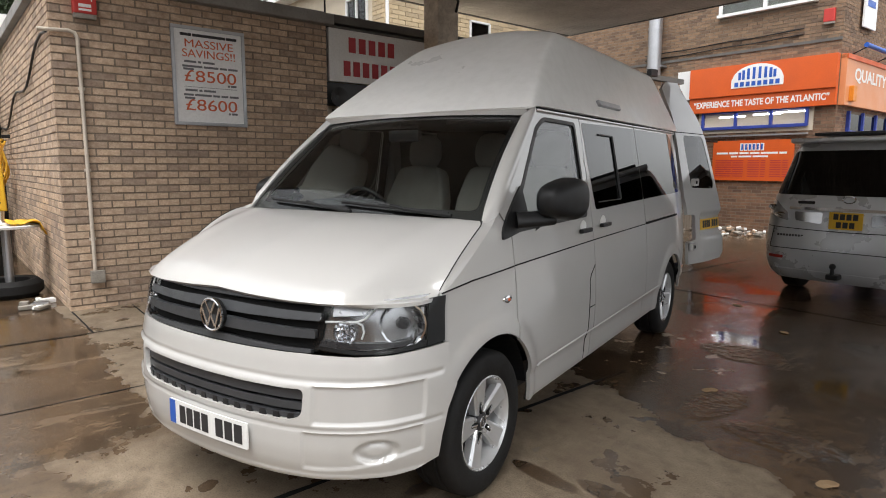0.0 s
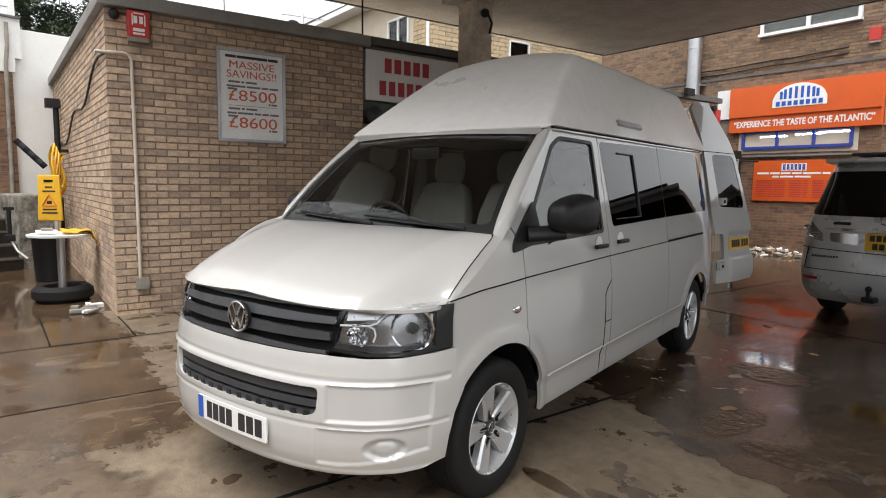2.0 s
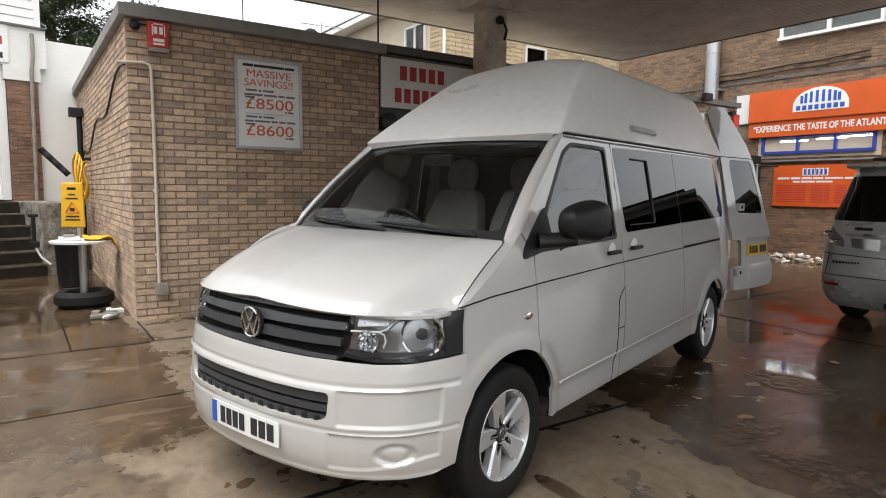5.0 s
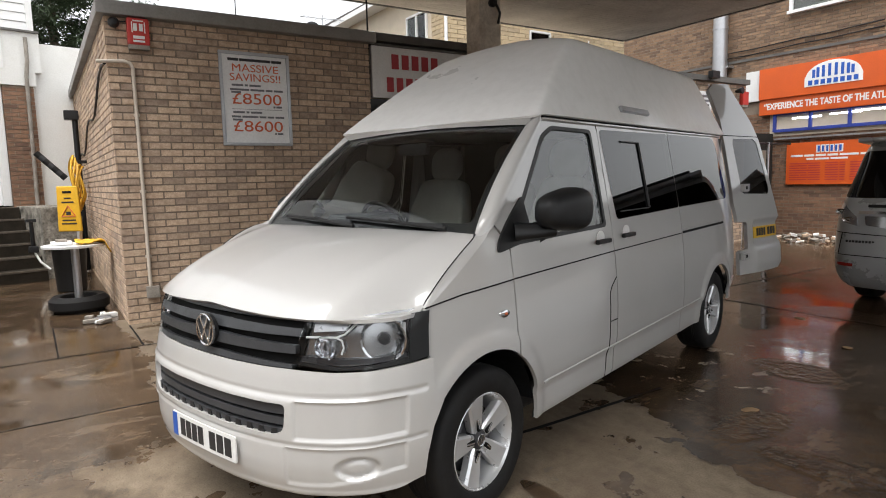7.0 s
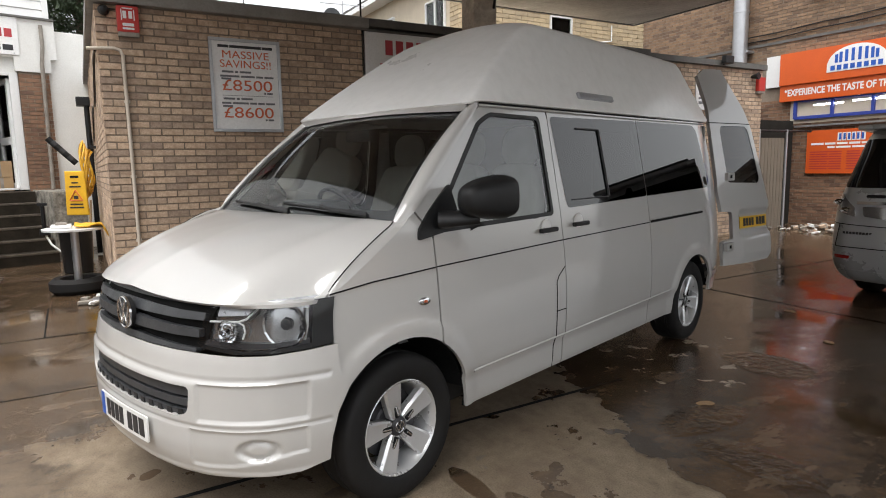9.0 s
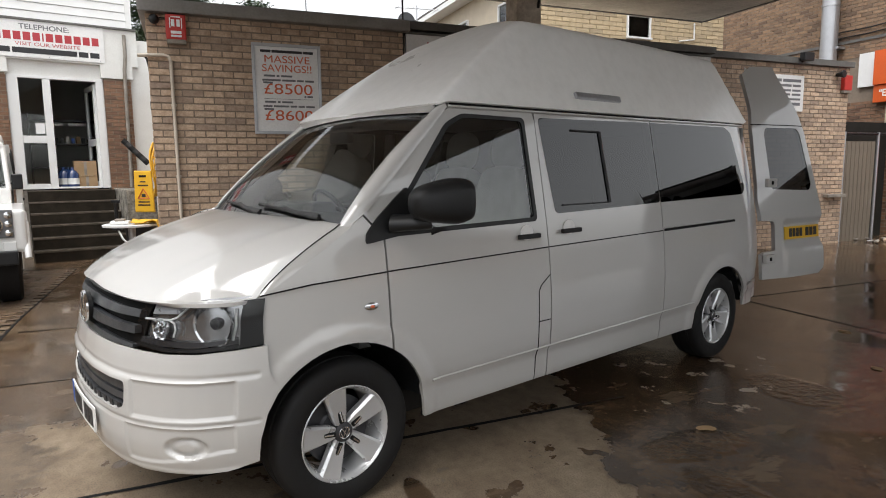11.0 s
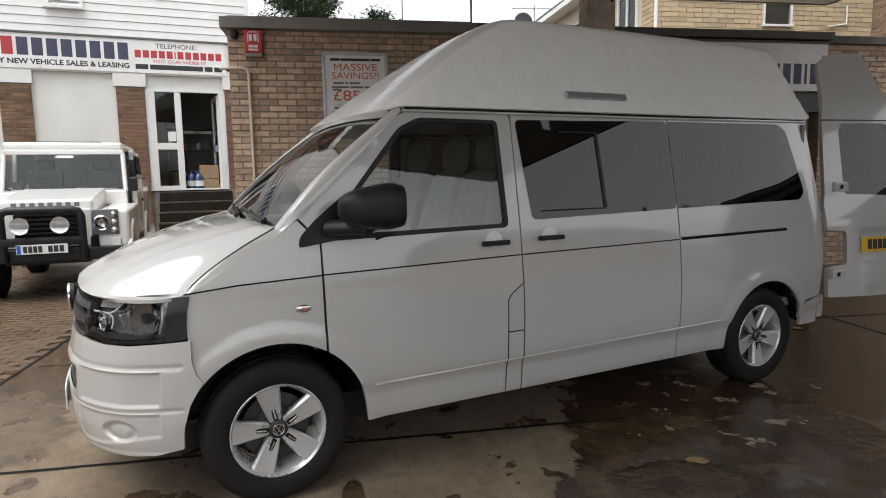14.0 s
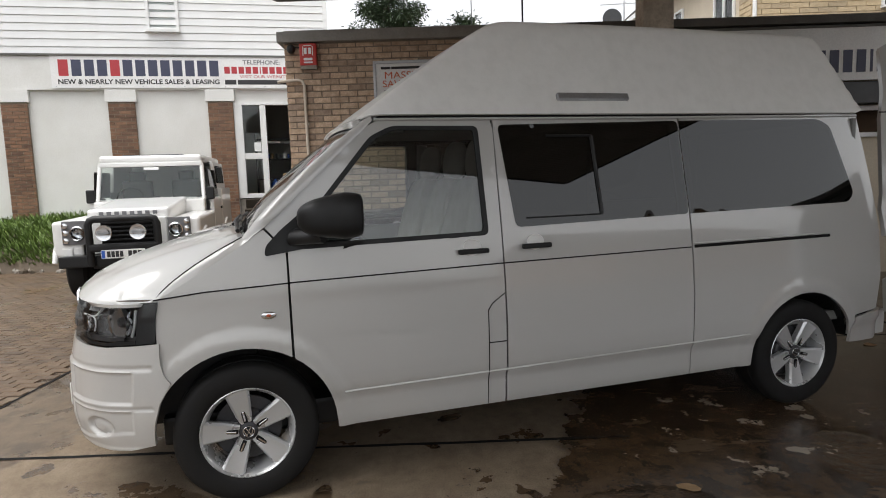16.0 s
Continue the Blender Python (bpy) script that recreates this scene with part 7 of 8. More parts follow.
def offroader():
    t = thing("off_road_vehicle", YARD @ pose(-4.20, -2.865, 0.075, 0, 0, 12), "white boxy off-road vehicle with a black bull bar and spot lamps", "car")
    P = OFFWHITE
    for s in (1, -1):
        bm = bmesh.new()
        box(bm, (-0.92, s * 0.635, 0.86), (1.42, 0.31, 0.50), 0.05, None, 3)
        for v in bm.verts:
            if v.co.x > -0.45 and v.co.z > 1.0:
                v.co.z -= 0.03
        part("front_wing", bm, P, t, "", True, 50)
    bm = bmesh.new()
    box(bm, (-0.98, 0, 1.12), (1.34, 1.02, 0.20), 0.05, None, 3)
    for v in bm.verts:
        v.co.z += 0.10 * max(0.0, (-0.45 - v.co.x)) * (v.co.z > 1.1)
    part("bonnet", bm, P, t, "", True, 50)
    boxed("bonnet_ridge", (-1.0, 0, 1.235), (1.0, 0.46, 0.05), P, t, 0.02, Matrix.Rotation(radians(4), 4, "Y"))
    boxed("scuttle", (-1.60, 0, 1.20), (0.20, 1.44, 0.20), P, t, 0.03)
    boxed("grille_panel", (-0.30, 0, 0.87), (0.12, 0.96, 0.46), P, t, 0.02)
    g = boxed("grille", (-0.235, 0, 0.90), (0.03, 0.66, 0.34), SEAM, t, 0.01)
    for k in range(6):
        boxed("grille_bar", (0.02, 0, -0.14 + 0.056 * k), (0.03, 0.64, 0.022), BLACK, g, 0.004)
    bars("lettering", word_spans([1] * 8, -0.36, 0.36, 0.7), 0, 0.05, INKGREY, t, Matrix(((0, 0, 1, -0.30), (1, 0, 0, 0), (0, 1, 0, 1.135), (0, 0, 0, 1))))
    for s in (1, -1):
        lp = boxed("lamp_panel", (-0.205, s * 0.645, 0.93), (0.03, 0.285, 0.31), LAMPGREY, t, 0.012)
        X = lambda y, z, d=0.015: Matrix.Translation((d, y, z))
        lathed("headlamp", [(0.0, 0.095), (0.02, 0.095), (0.03, 0.085), (0.012, 0.06), (0.0, 0.02)], CHROME, lp, 28, "X", m=X(-s * 0.045, -0.01))
        lathed("headlamp_glass", [(0.022, 0.084), (0.038, 0.06), (0.045, 0.001)], LENS, lp, 28, "X", m=X(-s * 0.045, -0.01))
        for z in (0.095, 0.0, -0.10):
            lathed("small_lamp", [(0.0, 0.036), (0.016, 0.036), (0.022, 0.02), (0.024, 0.001)], CHROME, lp, 18, "X", m=X(s * 0.098, z))
        boxed("corner_cap", (-0.215, s * 0.74, 0.66), (0.05, 0.12, 0.14), P, t, 0.012)
        # windscreen side posts, doors
        tubed("screen_post", [(-1.64, s * 0.70, 1.28), (-1.80, s * 0.675, 1.84)], 0.03, P, t, 8)
        mo = boxed("door_mirror", (-1.66, s * 0.86, 1.38), (0.07, 0.12, 0.20), BLACK, t, 0.03, seg=3)
        tubed("mirror_arm", [(0, -s * 0.2, -0.05), (0, -s * 0.06, -0.02)], 0.014, BLACK, mo)
        dr = boxed("door", (-2.12, s * 0.755, 0.98), (0.86, 0.06, 0.66), P, t, 0.015)
        boxed("door_window", (-0.03, s * -0.035, 0.57), (0.74, 0.02, 0.40), TINT, dr, 0.004, Matrix.Rotation(radians(s * 4), 4, "X"))
        boxed("handle", (-0.32, s * 0.04, 0.15), (0.12, 0.02, 0.04), BLACK, dr, 0.006)
        boxed("body_side", (-3.12, s * 0.765, 1.05), (1.14, 0.06, 0.80), P, t, 0.015)
        boxed("upper_side", (-3.12, s * 0.725, 1.66), (1.16, 0.05, 0.46), P, t, 0.015, Matrix.Rotation(radians(s * 4), 4, "X"))
        boxed("side_window", (-3.05, s * 0.753, 1.68), (0.80, 0.012, 0.30), TINT, t, 0.02, Matrix.Rotation(radians(s * 4), 4, "X"))
        boxed("roof_window", (-2.7, s * 0.66, 1.91), (0.5, 0.02, 0.07), TINT, t, 0.006, Matrix.Rotation(radians(s * 40), 4, "X"))
        boxed("sill", (-2.2, s * 0.72, 0.58), (1.3, 0.10, 0.14), BLACK, t, 0.02)
        boxed("rear_arch_flare", (-2.98, s * 0.80, 0.93), (0.95, 0.05, 0.07), BLACK, t, 0.02)
    boxed("windscreen_header", (-1.80, 0, 1.85), (0.08, 1.38, 0.07), P, t, 0.02)
    boxed("windscreen_divider", (-1.70, 0, 1.305), (0.06, 1.40, 0.05), P, t, 0.015)
    scr = boxed("windscreen", (-1.715, 0, 1.57), (0.01, 1.33, 0.52), CLEAR, t, 0, Matrix.Rotation(radians(-16), 4, "Y"))
    scr.visible_shadow = False
    boxed("sun_strip", (0.012, 0, 0.22), (0.004, 0.2, 0.04), UPVC, scr, 0)
    for y in (-0.3, 0.32):
        tubed("wiper", [(-1.655, y, 1.31), (-1.665, y + 0.15, 1.345), (-1.67, y + 0.42, 1.345)], 0.010, BLACK, t, 6)
    bm = bmesh.new()
    box(bm, (-2.76, 0, 1.93), (1.95, 1.36, 0.12), 0.05, None, 3)
    part("roof", bm, P, t, "white steel roof", True, 50)
    boxed("roof_vent", (-2.0, 0, 1.995), (0.10, 0.9, 0.03), GREYPL, t, 0.01)
    boxed("rear_wall", (-3.70, 0, 1.30), (0.06, 1.46, 1.2), P, t, 0.02)
    boxed("chassis", (-1.9, 0, 0.52), (3.4, 0.9, 0.16), BLACK, t, 0.02)
    boxed("cabin_floor", (-2.6, 0, 0.85), (2.0, 1.4, 0.05), DARKIN, t, 0)
    for y in (-0.38, 0.38):
        boxed("seat_back", (-2.45, y, 1.30), (0.14, 0.46, 0.62), GREYPL, t, 0.05)
        boxed("headrest", (-2.48, y, 1.68), (0.10, 0.24, 0.16), GREYPL, t, 0.03)
    boxed("dashboard", (-1.85, 0, 1.18), (0.3, 1.38, 0.16), DASH, t, 0.03)
    sw = tubed("steering_wheel", [Matrix.Translation((-2.02, -0.40, 1.32)) @ Matrix.Rotation(radians(62), 4, "Y") @ Vector((0.2 * math.cos(q), 0.2 * math.sin(q), 0)) for q in np.linspace(0, 6.283, 25)[:-1]], 0.015, BLACK, t, 6, closed=True)
    boxed("bumper", (-0.12, 0, 0.56), (0.14, 1.62, 0.15), BLACK, t, 0.02)
    bm = bmesh.new()
    tube(bm, [(-0.02, -0.41, 0.50), (0.0, -0.41, 1.03), (0.0, -0.385, 1.085), (0.0, -0.33, 1.105), (0.0, 0.33, 1.105), (0.0, 0.385, 1.085), (0.0, 0.41, 1.03), (-0.02, 0.41, 0.50)], 0.048, 10)
    bb = part("bull_bar", bm, BLACK, t, "black padded bull bar", True, 60)
    boxed("cross_bar", (0, 0, 0.735), (0.09, 0.84, 0.10), BLACK, bb, 0.03)
    for y in (-0.20, 0.20):
        sp = lathed("spot_lamp", [(-0.08, 0.05), (-0.05, 0.09), (0.0, 0.10), (0.015, 0.098), (0.012, 0.088)], CHROME, t, 28, "X", m=Matrix.Translation((0.10, y, 0.93)))
        lathed("spot_glass", [(0.0, 0.088), (0.012, 0.06), (0.018, 0.001)], LENS, sp, 24, "X", m=Matrix.Translation((0.105, y, 0.93)))
        lathed("spot_reflector", [(0.0, 0.086), (-0.03, 0.06), (-0.045, 0.02), (-0.02, 0.015), (-0.02, 0.001)], HEADREF, sp, 24, "X", m=Matrix.Translation((0.105, y, 0.93)))
    pl = boxed("front_plate", (0.075, 0, 0.655), (0.012, 0.52, 0.11), WHITEPL, t, 0.003, label="white number plate with dark bars")
    for a, b in word_spans([1] * 4, -0.19, 0.0, 0.28) + word_spans([1] * 3, 0.06, 0.22, 0.28):
        boxed("bar", (0.0075, (a + b) / 2, 0), (0.003, b - a, 0.075), INK, pl, 0)
    boxed("band", (0.0075, -0.235, 0), (0.003, 0.04, 0.10), BLUE, pl, 0)
    for i, (x, s) in enumerate(((-0.66, 1), (-0.66, -1), (-3.0, 1), (-3.0, -1))):
        w = lathed("wheel", [(-0.11, 0.22), (-0.125, 0.27), (-0.12, 0.35), (-0.09, 0.385), (0.09, 0.385), (0.12, 0.35), (0.125, 0.27), (0.11, 0.22)], RUBBER, t, 40, "Y", m=Matrix.Translation((x, s * 0.70, 0.385)))
        lathed("rim", [(0.04 * s, 0.001), (0.06 * s, 0.10), (0.05 * s, 0.16), (0.10 * s, 0.22)], ALLOY, w, 32, "Y", m=Matrix.Translation((x, s * 0.70, 0.385)), cap=False)
        # near-black block painted as the shade inside the wheel arch
        boxed("arch_dark", (x, s * 0.60, 0.62), (0.86, 0.30, 0.30), SEAM, t, 0.05)
        tubed("arch_flare", [(x + 0.47 * math.cos(radians(q)), s * 0.90, 0.46 + 0.45 * math.sin(radians(q))) for q in range(10, 171, 16)], 0.035, P, t, 8)
    wide = ("front_wing", "scuttle", "screen_post", "door", "body_side", "upper_side", "side_window", "roof", "sill", "windscreen", "rear_wall", "rear_arch")
    for c in t.children:
        if c.name.startswith(wide) and not c.name.startswith(("roof_vent", "door_mirror")):
            c.matrix_basis = Matrix.Diagonal((1, 1.15 if c.name.startswith(("front_wing", "door", "body", "sill")) else 1.09, 1, 1)) @ c.matrix_basis


offroader()

# ---- silver people carrier ----


def carrier():
    t = thing("people_carrier", YARD @ pose(0.52, 6.04, 0.0), "silver people carrier seen from behind, dark rear glass", "car")
    Z = [0.22, 0.30, 0.40, 0.60, 0.85, 0.95, 1.05, 1.25, 1.5, 1.7, 1.80, 1.86, 1.89]
    HW = curve1(list(zip(Z, [0.80, 0.86, 0.895, 0.91, 0.915, 0.91, 0.90, 0.86, 0.80, 0.755, 0.72, 0.66, 0.58])), 0.03)
    Y0 = curve1(list(zip(Z, [0.10, 0.03, 0.0, -0.01, 0.03, 0.045, 0.055, 0.12, 0.20, 0.26, 0.29, 0.34, 0.42])), 0.03)

    def ry(x, z, lift=0.0):
        hw, r = HW(z), 0.26
        y = Y0(z) + 0.05 * (x / hw) ** 2
        a = max(0.0, (abs(x) - (hw - r)) / r)
        return y + r * (1 - math.sqrt(max(0.0, 1 - min(a, 1.0) ** 2))) - lift
    rear = lambda lift=0.0: (lambda x, z: Vector((x, ry(x, z, lift), z)))
    bm = bmesh.new()
    zs = np.linspace(0.24, 1.89, 34)
    xs = [math.sin(q) for q in np.linspace(-math.pi / 2, math.pi / 2, 33)]
    rings = []
    for z in zs:
        hw = HW(z)
        front = 4.75 if z < 0.95 else 4.75 - (z - 0.95) * 1.9
        ring = [bm.verts.new((x * hw, ry(x * hw, z), z)) for x in xs]
        ring += [bm.verts.new((hw, y, z)) for y in (0.8, 1.4, 2.4, 3.2)] + [bm.verts.new((hw * 0.8, front, z)), bm.verts.new((-hw * 0.8, front, z))] + [bm.verts.new((-hw, y, z)) for y in (3.2, 2.4, 1.4, 0.8)]
        rings.append(ring)
    for a, b in zip(rings, rings[1:]):
        for k in range(len(a)):
            bm.faces.new((a[k], a[(k + 1) % len(a)], b[(k + 1) % len(a)], b[k]))
    bm.faces.new(rings[-1])
    bm.faces.new(rings[0][::-1])
    part("body", bm, SILVERP, t, "", True, 40)
    glassmat = glass("black_glass", (0.006, 0.006, 0.007), 1.5)
    # near-black fill painted as the unlit cabin
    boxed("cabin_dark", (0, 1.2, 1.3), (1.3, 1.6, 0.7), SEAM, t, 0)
    sheet("rear_window", rounded([(-0.82, 1.225), (0.82, 1.225), (0.70, 1.73), (-0.70, 1.73)], 0.06), [], 0.06, rear(0.006), BLACK, t, 0.004)
    sheet("rear_glass", rounded([(-0.82, 1.225), (0.82, 1.225), (0.70, 1.73), (-0.70, 1.73)], 0.06), [], 0.06, rear(0.012), glassmat, t, 0)
    for s in (1, -1):
        f = 1 if s > 0 else -1
        tl = sheet("tail_light", rounded([(s * a, b) for a, b in ((0.60, 0.92), (0.885, 0.99), (0.88, 1.17), (0.80, 1.16), (0.62, 1.02))][::f], 0.02), [], 0.04, rear(0.012), SMOKED, t, 0.02, "clear silvery tail light")
        for q, z in ((0.70, 0.985), (0.81, 1.07)):
            c = Vector((s * q, ry(q, z, 0.012), z))
            lathed("lamp", [(0.0, 0.05), (0.01, 0.045), (0.0, 0.02), (0.012, 0.001)], CHROME, tl, 20, "Y", m=Matrix.Translation(c) @ Matrix.Diagonal((1.3, -1, 0.7, 1)))
        sheet("reflector", rounded([(s * a, b) for a, b in ((0.62, 0.475), (0.80, 0.475), (0.80, 0.51), (0.62, 0.51))][::f], 0.01), [], 0.05, rear(0.006), LAMPRED, t, 0.006)
        boxed("side_window", (s * 0.81, 1.9, 1.42), (0.02, 2.4, 0.40), glassmat, t, 0.01, Matrix.Rotation(radians(s * -13), 4, "Y"))
    trim = sheet("chrome_strip", [(-0.60, 1.055), (0.60, 1.055), (0.60, 1.085), (-0.60, 1.085)], [], 0.05, rear(0.018), CHROME, t, 0.02)
    sheet("plate_recess", rounded([(-0.56, 0.86), (0.56, 0.86), (0.58, 1.04), (-0.58, 1.04)], 0.03), [], 0.05, rear(0.002), SILVERP, t, 0.004)
    for s in (1, -1):
        sheet("reflector_panel", rounded([(s * a, b) for a, b in ((0.24, 0.90), (0.52, 0.93), (0.54, 1.03), (0.24, 1.03))][::1 if s > 0 else -1], 0.02), [], 0.05, rear(0.008), CHROME, t, 0.006)
    pl = boxed("rear_plate", (0.0, ry(0, 0.95, 0.02), 0.95), (0.33, 0.012, 0.19), YELLOWPL, t, 0.004, label="yellow number plate with dark bars")
    for z, ls in ((0.045, 4), (-0.045, 3)):
        for a, b in word_spans([1] * ls, -0.03 * ls, 0.03 * ls, 0.3):
            boxed("bar", ((a + b) / 2, -0.0075, z), (b - a, 0.003, 0.065), INK, pl, 0)
    em = lathed("emblem", [(0.0, 0.062), (0.01, 0.06), (0.012, 0.05), (0.004, 0.045)], CHROME, t, 24, "Y", m=Matrix.Translation((0, ry(0, 1.185, 0.01), 1.185)) @ Matrix.Diagonal((1.15, -1, 0.75, 1)), cap=False)
    sheet("wiper_block", rounded([(-0.52, 1.125), (-0.34, 1.125), (-0.34, 1.155), (-0.52, 1.155)], 0.01), [], 0.05, rear(0.015), BLACK, t, 0.015)
    bars("model_mark", word_spans([1] * 9, -0.70, -0.42, 0.4), 0, 0.025, GREYPL, t, Matrix(((1, 0, 0, 0), (0, 0, -1, ry(0.56, 0.75, 0.006)), (0, 1, 0, 0.74), (0, 0, 0, 1))))
    seam = lambda pts, own=t: tubed("panel_seam", [rear(0.001)(x, z) for x, z in pts], 0.005, SEAM, own, 6)
    seam([(-0.78 + 1.56 * k / 24, 0.60 + 0.0 * k) for k in range(25)])
    for s in (1, -1):
        seam([(s * (0.79 - 0.004 * k), 0.60 + 0.034 * k) for k in range(8)])
    seam([(-0.86 + 1.72 * k / 28, 0.845 - 0.02 * math.sin(k / 28 * math.pi)) for k in range(29)])
    sheet("bumper_lower", [(-0.78, 0.27), (0.78, 0.27), (0.82, 0.36), (-0.82, 0.36)], [], 0.05, rear(0.004), SILVERP, t, 0.01)
    bm = bmesh.new()
    box(bm, (0, 0.36, 1.83), (1.36, 0.42, 0.05), 0.02, Matrix.Rotation(radians(-6), 4, "X"), 3)
    part("roof_spoiler", bm, SILVERP, t, "", True, 50)
    boxed("roof_rack_rail", (0, 1.6, 1.93), (1.1, 2.2, 0.04), GREYPL, t, 0.015)
    tb = lathed("tow_ball", [(0.0, 0.02), (0.06, 0.02), (0.075, 0.032), (0.10, 0.034), (0.12, 0.02), (0.125, 0.001)], BLACK, t, 16, "Z", m=Matrix.Translation((-0.05, -0.10, 0.36)))
    boxed("tow_arm", (-0.05, -0.04, 0.33), (0.12, 0.16, 0.06), BLACK, t, 0.015)
    for y in (0.95, 3.85):
        for s in (1, -1):
            w = lathed("wheel", [(-0.10, 0.21), (-0.112, 0.25), (-0.10, 0.31), (-0.08, 0.328), (0.08, 0.328), (0.10, 0.31), (0.112, 0.25), (0.10, 0.21)], RUBBER, t, 40, "X", m=Matrix.Translation((s * 0.79, y, 0.328)))
            lathed("rim", [(s * 0.05, 0.001), (s * 0.07, 0.12), (s * 0.10, 0.21)], ALLOY, w, 32, "X", m=Matrix.Translation((s * 0.79, y, 0.328)), cap=False)


carrier()

# ---- clutter along the side of the outbuilding ----
G = 0.08


def floor_sign():
    t = thing("wet_floor_sign", YARD @ pose(-7.75, -1.0, 0.91, 0, 0, -32), "yellow plastic wet-floor sign hung on the wall", "floor sign")
    bm = bmesh.new()
    box(bm, (0, 0, 0.34), (0.035, 0.33, 0.68), 0.02, None, 3)
    for v in bm.verts:
        v.co.y *= 1.08 - 0.22 * v.co.z
    part("board", bm, YELLOW, t, "", True, 50)
    boxed("grip_hole", (0.019, 0, 0.59), (0.006, 0.13, 0.035), SEAM, t, 0.002)
    for z, w in ((0.50, 0.10), (0.44, 0.18), (0.17, 0.2), (0.12, 0.22)):
        boxed("bar", (0.0195, 0, z), (0.004, w, 0.022), INK, t, 0)
    bm = bmesh.new()
    tube(bm, [(0.021, -0.10, 0.23), (0.021, 0.10, 0.23), (0.021, 0.0, 0.385)], 0.012, 6, True)
    part("triangle", bm, INKORANGE, t)
    boxed("slip_mark", (0.021, 0.0, 0.275), (0.004, 0.07, 0.05), INK, t, 0.002)


floor_sign()


def hose():
    t = thing("hose_coil", YARD @ pose(-8.6, UB0 - 0.10, 0), "yellow hose hung in a coil on the brick side wall", "hose")
    rng = random.Random(2)
    for k in range(7):
        o = rng.uniform(-0.05, 0.05)
        r = 0.19 + 0.02 * k
        tubed("loop", [(r * math.sin(q) + o, -0.02 * k + 0.03 * math.cos(3 * q + k), 1.60 + (0.30 + 0.03 * k) * math.cos(q)) for q in np.linspace(0, 6.283, 29)[:-1]], 0.016, HOSE, t, 7, closed=True)
    tubed("tail", [(-0.05, -0.05, 1.1), (-0.1, -0.08, 0.8), (0.1, -0.1, 0.45), (0.0, -0.1, 0.12)], 0.016, CARD, t, 7)
    tubed("tail", [(0.05, -0.05, 1.1), (0.12, -0.08, 0.7), (0.05, -0.1, 0.12)], 0.014, CARD, t, 7)
    boxed("hook", (0, 0.05, 1.98), (0.06, 0.12, 0.05), BLACK, t, 0.01)


hose()
bin_ = thing("black_bin", YARD @ pose(-7.35, -1.06, G), "black plastic bin beside the brick wall", "bin")
lathed("tub", [(0.0, 0.18), (0.01, 0.19), (0.60, 0.22), (0.62, 0.235), (0.65, 0.235), (0.65, 0.21), (0.08, 0.175), (0.08, 0.001)], BLACK, bin_, 28, "Z")
table = thing("wash_stand", YARD @ pose(-5.55, -1.05, G), "steel pole stand with a round top planted in a tyre", "stand")
lathed("tyre_base", [(0.01, 0.20), (0.0, 0.27), (0.05, 0.325), (0.14, 0.325), (0.19, 0.27), (0.18, 0.20), (0.15, 0.19), (0.04, 0.19)], RUBBER, table, 40, "Z", closed=True, label="old tyre lying flat as a base")
lathed("pole", [(0.02, 0.045), (0.78, 0.045)], STEEL, table, 20, "Z")
lathed("top", [(0.77, 0.30), (0.775, 0.34), (0.80, 0.345), (0.805, 0.33), (0.80, 0.001)], UPVC, table, 36, "Z", label="white round tabletop")


def cloth():
    bm = bmesh.new()
    g = [[None] * 13 for _ in range(13)]
    for i in range(13):
        for j in range(13):
            x, y = (i - 6) * 0.034, (j - 6) * 0.03
            r = math.hypot(x, y)
            z = 0.03 + 0.035 * noise.noise((x * 9, y * 9, 2)) + 0.02 * noise.noise((x * 22, y * 22, 5))
            if y > 0.12:
                z -= (y - 0.12) * 2.2
            g[i][j] = bm.verts.new((x, y, z))
    for i in range(12):
        for j in range(12):
            bm.faces.new((g[i][j], g[i + 1][j], g[i + 1][j + 1], g[i][j + 1]))
    ob = part("yellow_cloth", bm, YELLOW, None, "", True, 60)
    so = ob.modifiers.new("thickness", "SOLIDIFY")
    so.thickness = 0.008
    ob.matrix_basis = YARD @ pose(-5.50, -0.86, G + 0.81)
    tagged(ob, "crumpled yellow cloth on the stand", "cloth")


cloth()
tray = thing("white_tray", YARD @ pose(-5.58, -1.18, G + 0.806), "white plastic tray with a grey cloth on the stand", "tray")
boxed("tray", (0, 0, 0.02), (0.30, 0.22, 0.035), UPVC, tray, 0.012)
boxed("rag", (0, 0, 0.05), (0.18, 0.12, 0.03), CONCRETE, tray, 0.012)
pole = thing("grit_stick", YARD @ pose(-8.9, -1.35, 0.59), "black and white striped pole leaning on the wall", "pole")
for k in range(7):
    tubed("band", [(0, 0.055 * k, 1.55 - 0.06 * k), (0, 0.055 * (k + 1), 1.55 - 0.06 * (k + 1))], 0.05, BLACK if k % 2 == 0 else GREYPL, pole, 8)
tap = thing("standpipe_tap", YARD @ pose(-8.55, -1.40, 0), "black standpipe tap on the stained cheek wall", "tap")
tubed("pipe", [(0.05, -0.1, 0.6), (0.06, -0.1, 0.9), (0.06, -0.1, 1.05)], 0.03, BLACK, tap, 8)
boxed("handle", (0.06, -0.1, 1.07), (0.04, 0.14, 0.05), BLACK, tap, 0.01)
boxed("valve", (0.08, -0.1, 0.62), (0.10, 0.14, 0.10), BLACK, tap, 0.02)
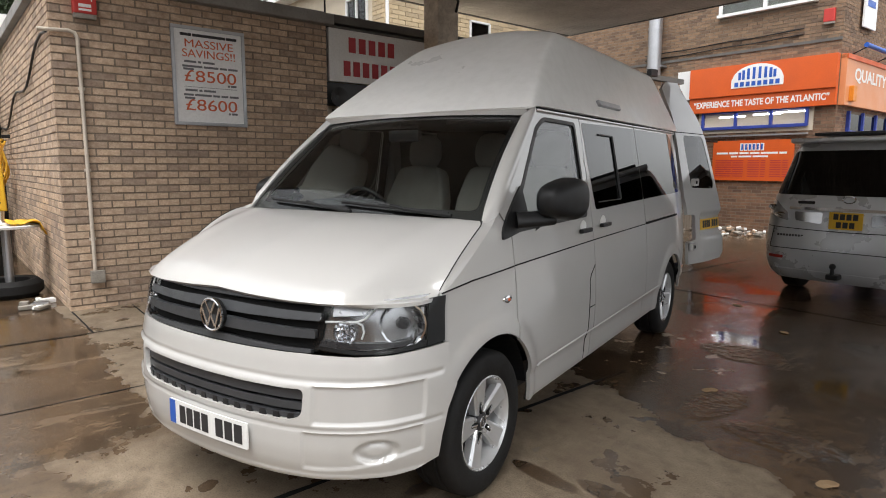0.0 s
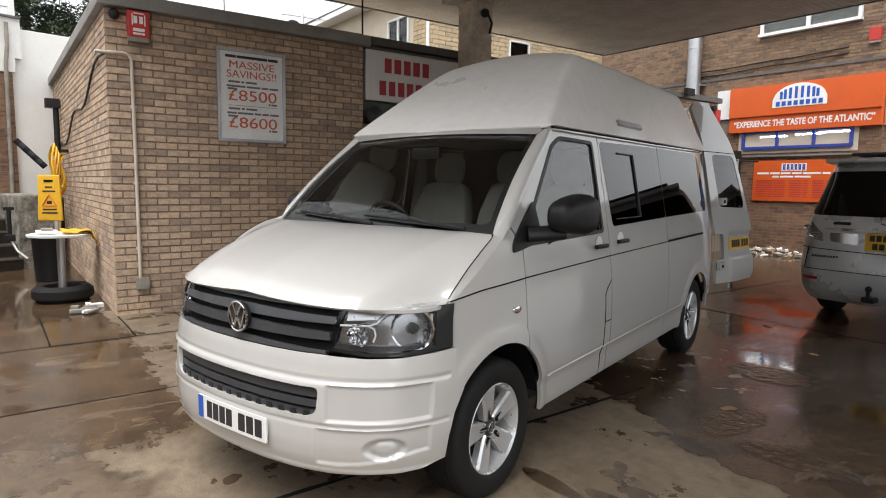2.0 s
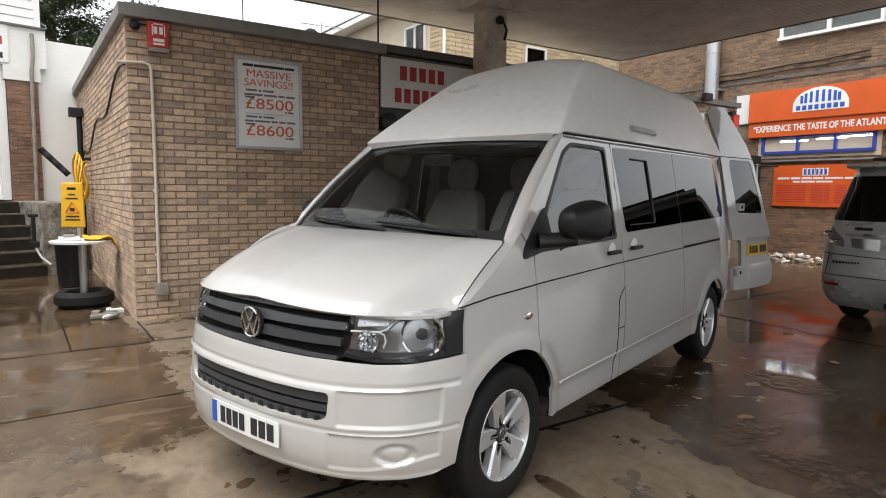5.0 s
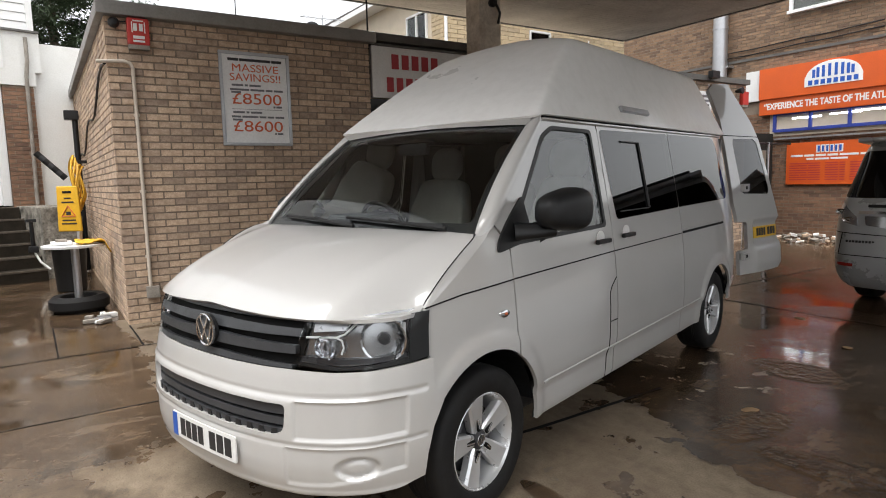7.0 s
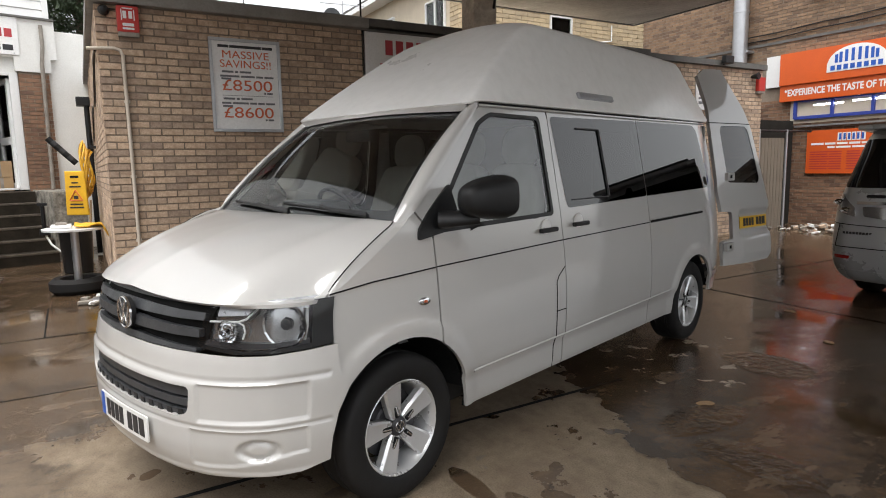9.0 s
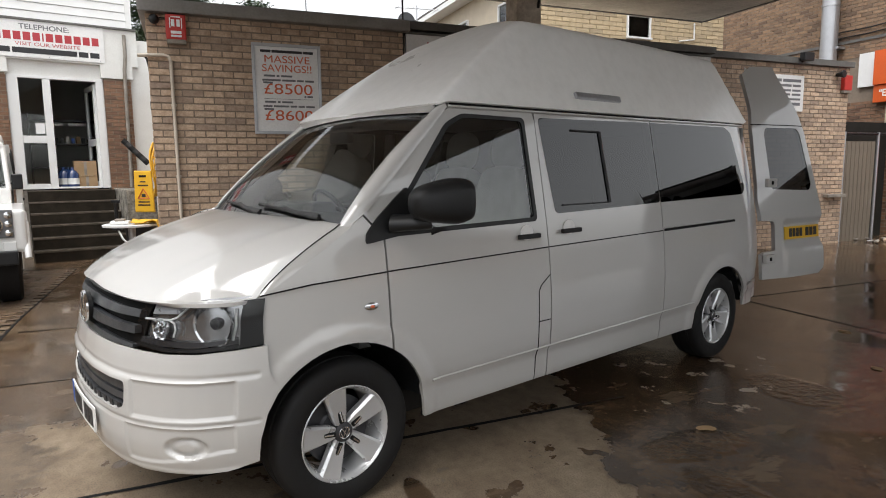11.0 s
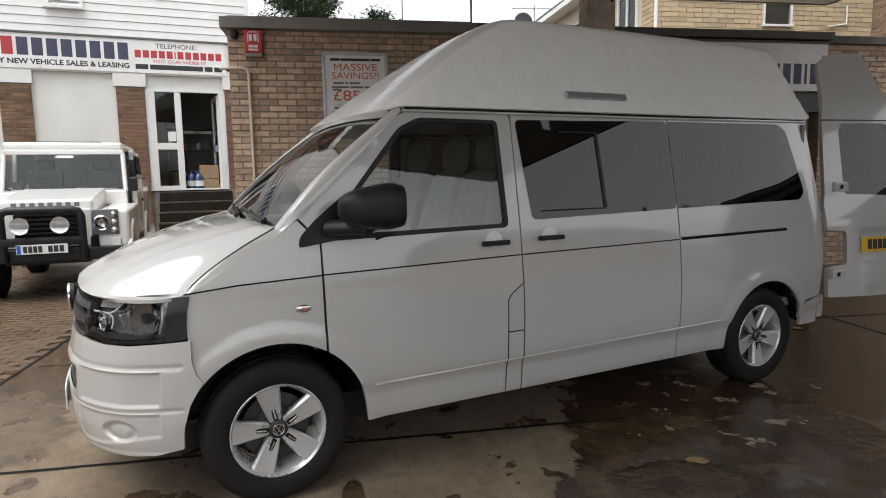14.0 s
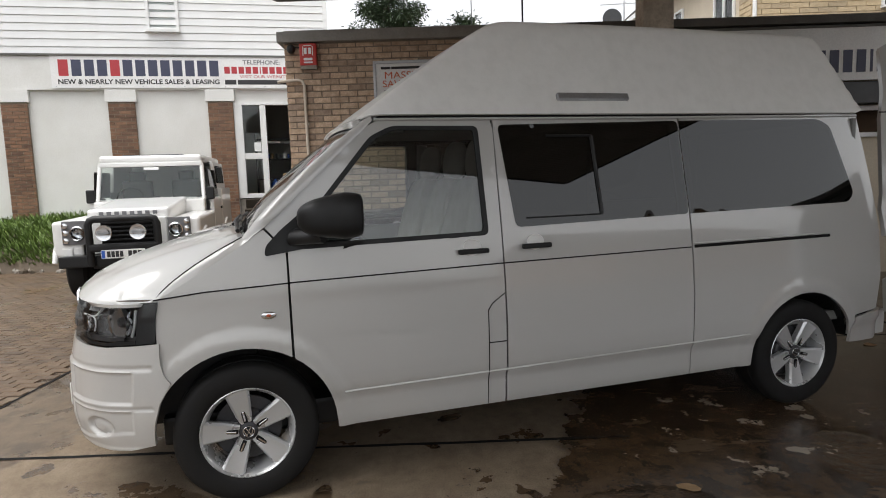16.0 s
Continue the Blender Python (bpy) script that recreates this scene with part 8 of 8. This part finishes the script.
tubed("spout_hose", [(0.08, -0.1, 0.6), (0.14, -0.02, 0.42), (0.18, 0.10, 0.30)], 0.016, UPVC, tap, 8)
rng = random.Random(31)
for k in range(46):
    bm = bmesh.new()
    box(bm, (0, 0, 0), (rng.uniform(0.05, 0.16), rng.uniform(0.04, 0.12), rng.uniform(0.015, 0.06)), 0.006)
    ob = part("rubble_piece", bm, (UPVC, CONCRETE, BRICK, CONCRETE)[k % 4])
    n, u = rng.gauss(-3.6, 0.35), rng.gauss(12.2, 0.4)
    ob.matrix_basis = YARD @ pose(n, u, height_at(n) + 0.03 + rng.uniform(0, 0.10) * math.exp(-((n + 3.6) ** 2 + (u - 12.2) ** 2) * 4), rng.uniform(-20, 20), rng.uniform(-20, 20), rng.uniform(0, 360))
    tagged(ob, "broken tile and plaster rubble in a heap", "rubble", "rubble heap by the gate")
for k in range(9):
    bm = bmesh.new()
    box(bm, (0, 0, 0), (rng.uniform(0.06, 0.18), rng.uniform(0.05, 0.1), rng.uniform(0.02, 0.05)), 0.008)
    ob = part("scrap", bm, (STEEL, CONCRETE, UPVC)[k % 3])
    n, u = rng.uniform(-5.0, -4.5), rng.uniform(-1.0, -0.78)
    ob.matrix_basis = YARD @ pose(n, u, height_at(n) + 0.025, 0, 0, rng.uniform(0, 360))
    tagged(ob, "bit of scrap lying at the brick corner", "scrap", "scraps at the corner")
leafrng = random.Random(12)
for k, (n, u) in enumerate(((1.75, 0.05), (0.9, 2.4), (1.9, 1.6), (2.4, 3.2), (-0.2, 5.2), (0.6, 4.4), (-1.4, 4.9))):
    bm = bmesh.new()
    lathe(bm, [(0.0, 0.001), (0.004, 0.02), (0.003, 0.035), (0.0, 0.04)], 9, "Z")
    for v in bm.verts:
        v.co.x *= 1.5
        v.co.z += 0.01 * noise.noise(v.co * 30)
    ob = part("fallen_leaf", bm, CARD if k else CONCRETE)
    ob.matrix_basis = YARD @ pose(n, u, height_at(n) + 0.004, 0, 0, leafrng.uniform(0, 360))
    tagged(ob, "pale dead leaf lying on the wet concrete", "leaf", "fallen leaves")
place_single_bricks()
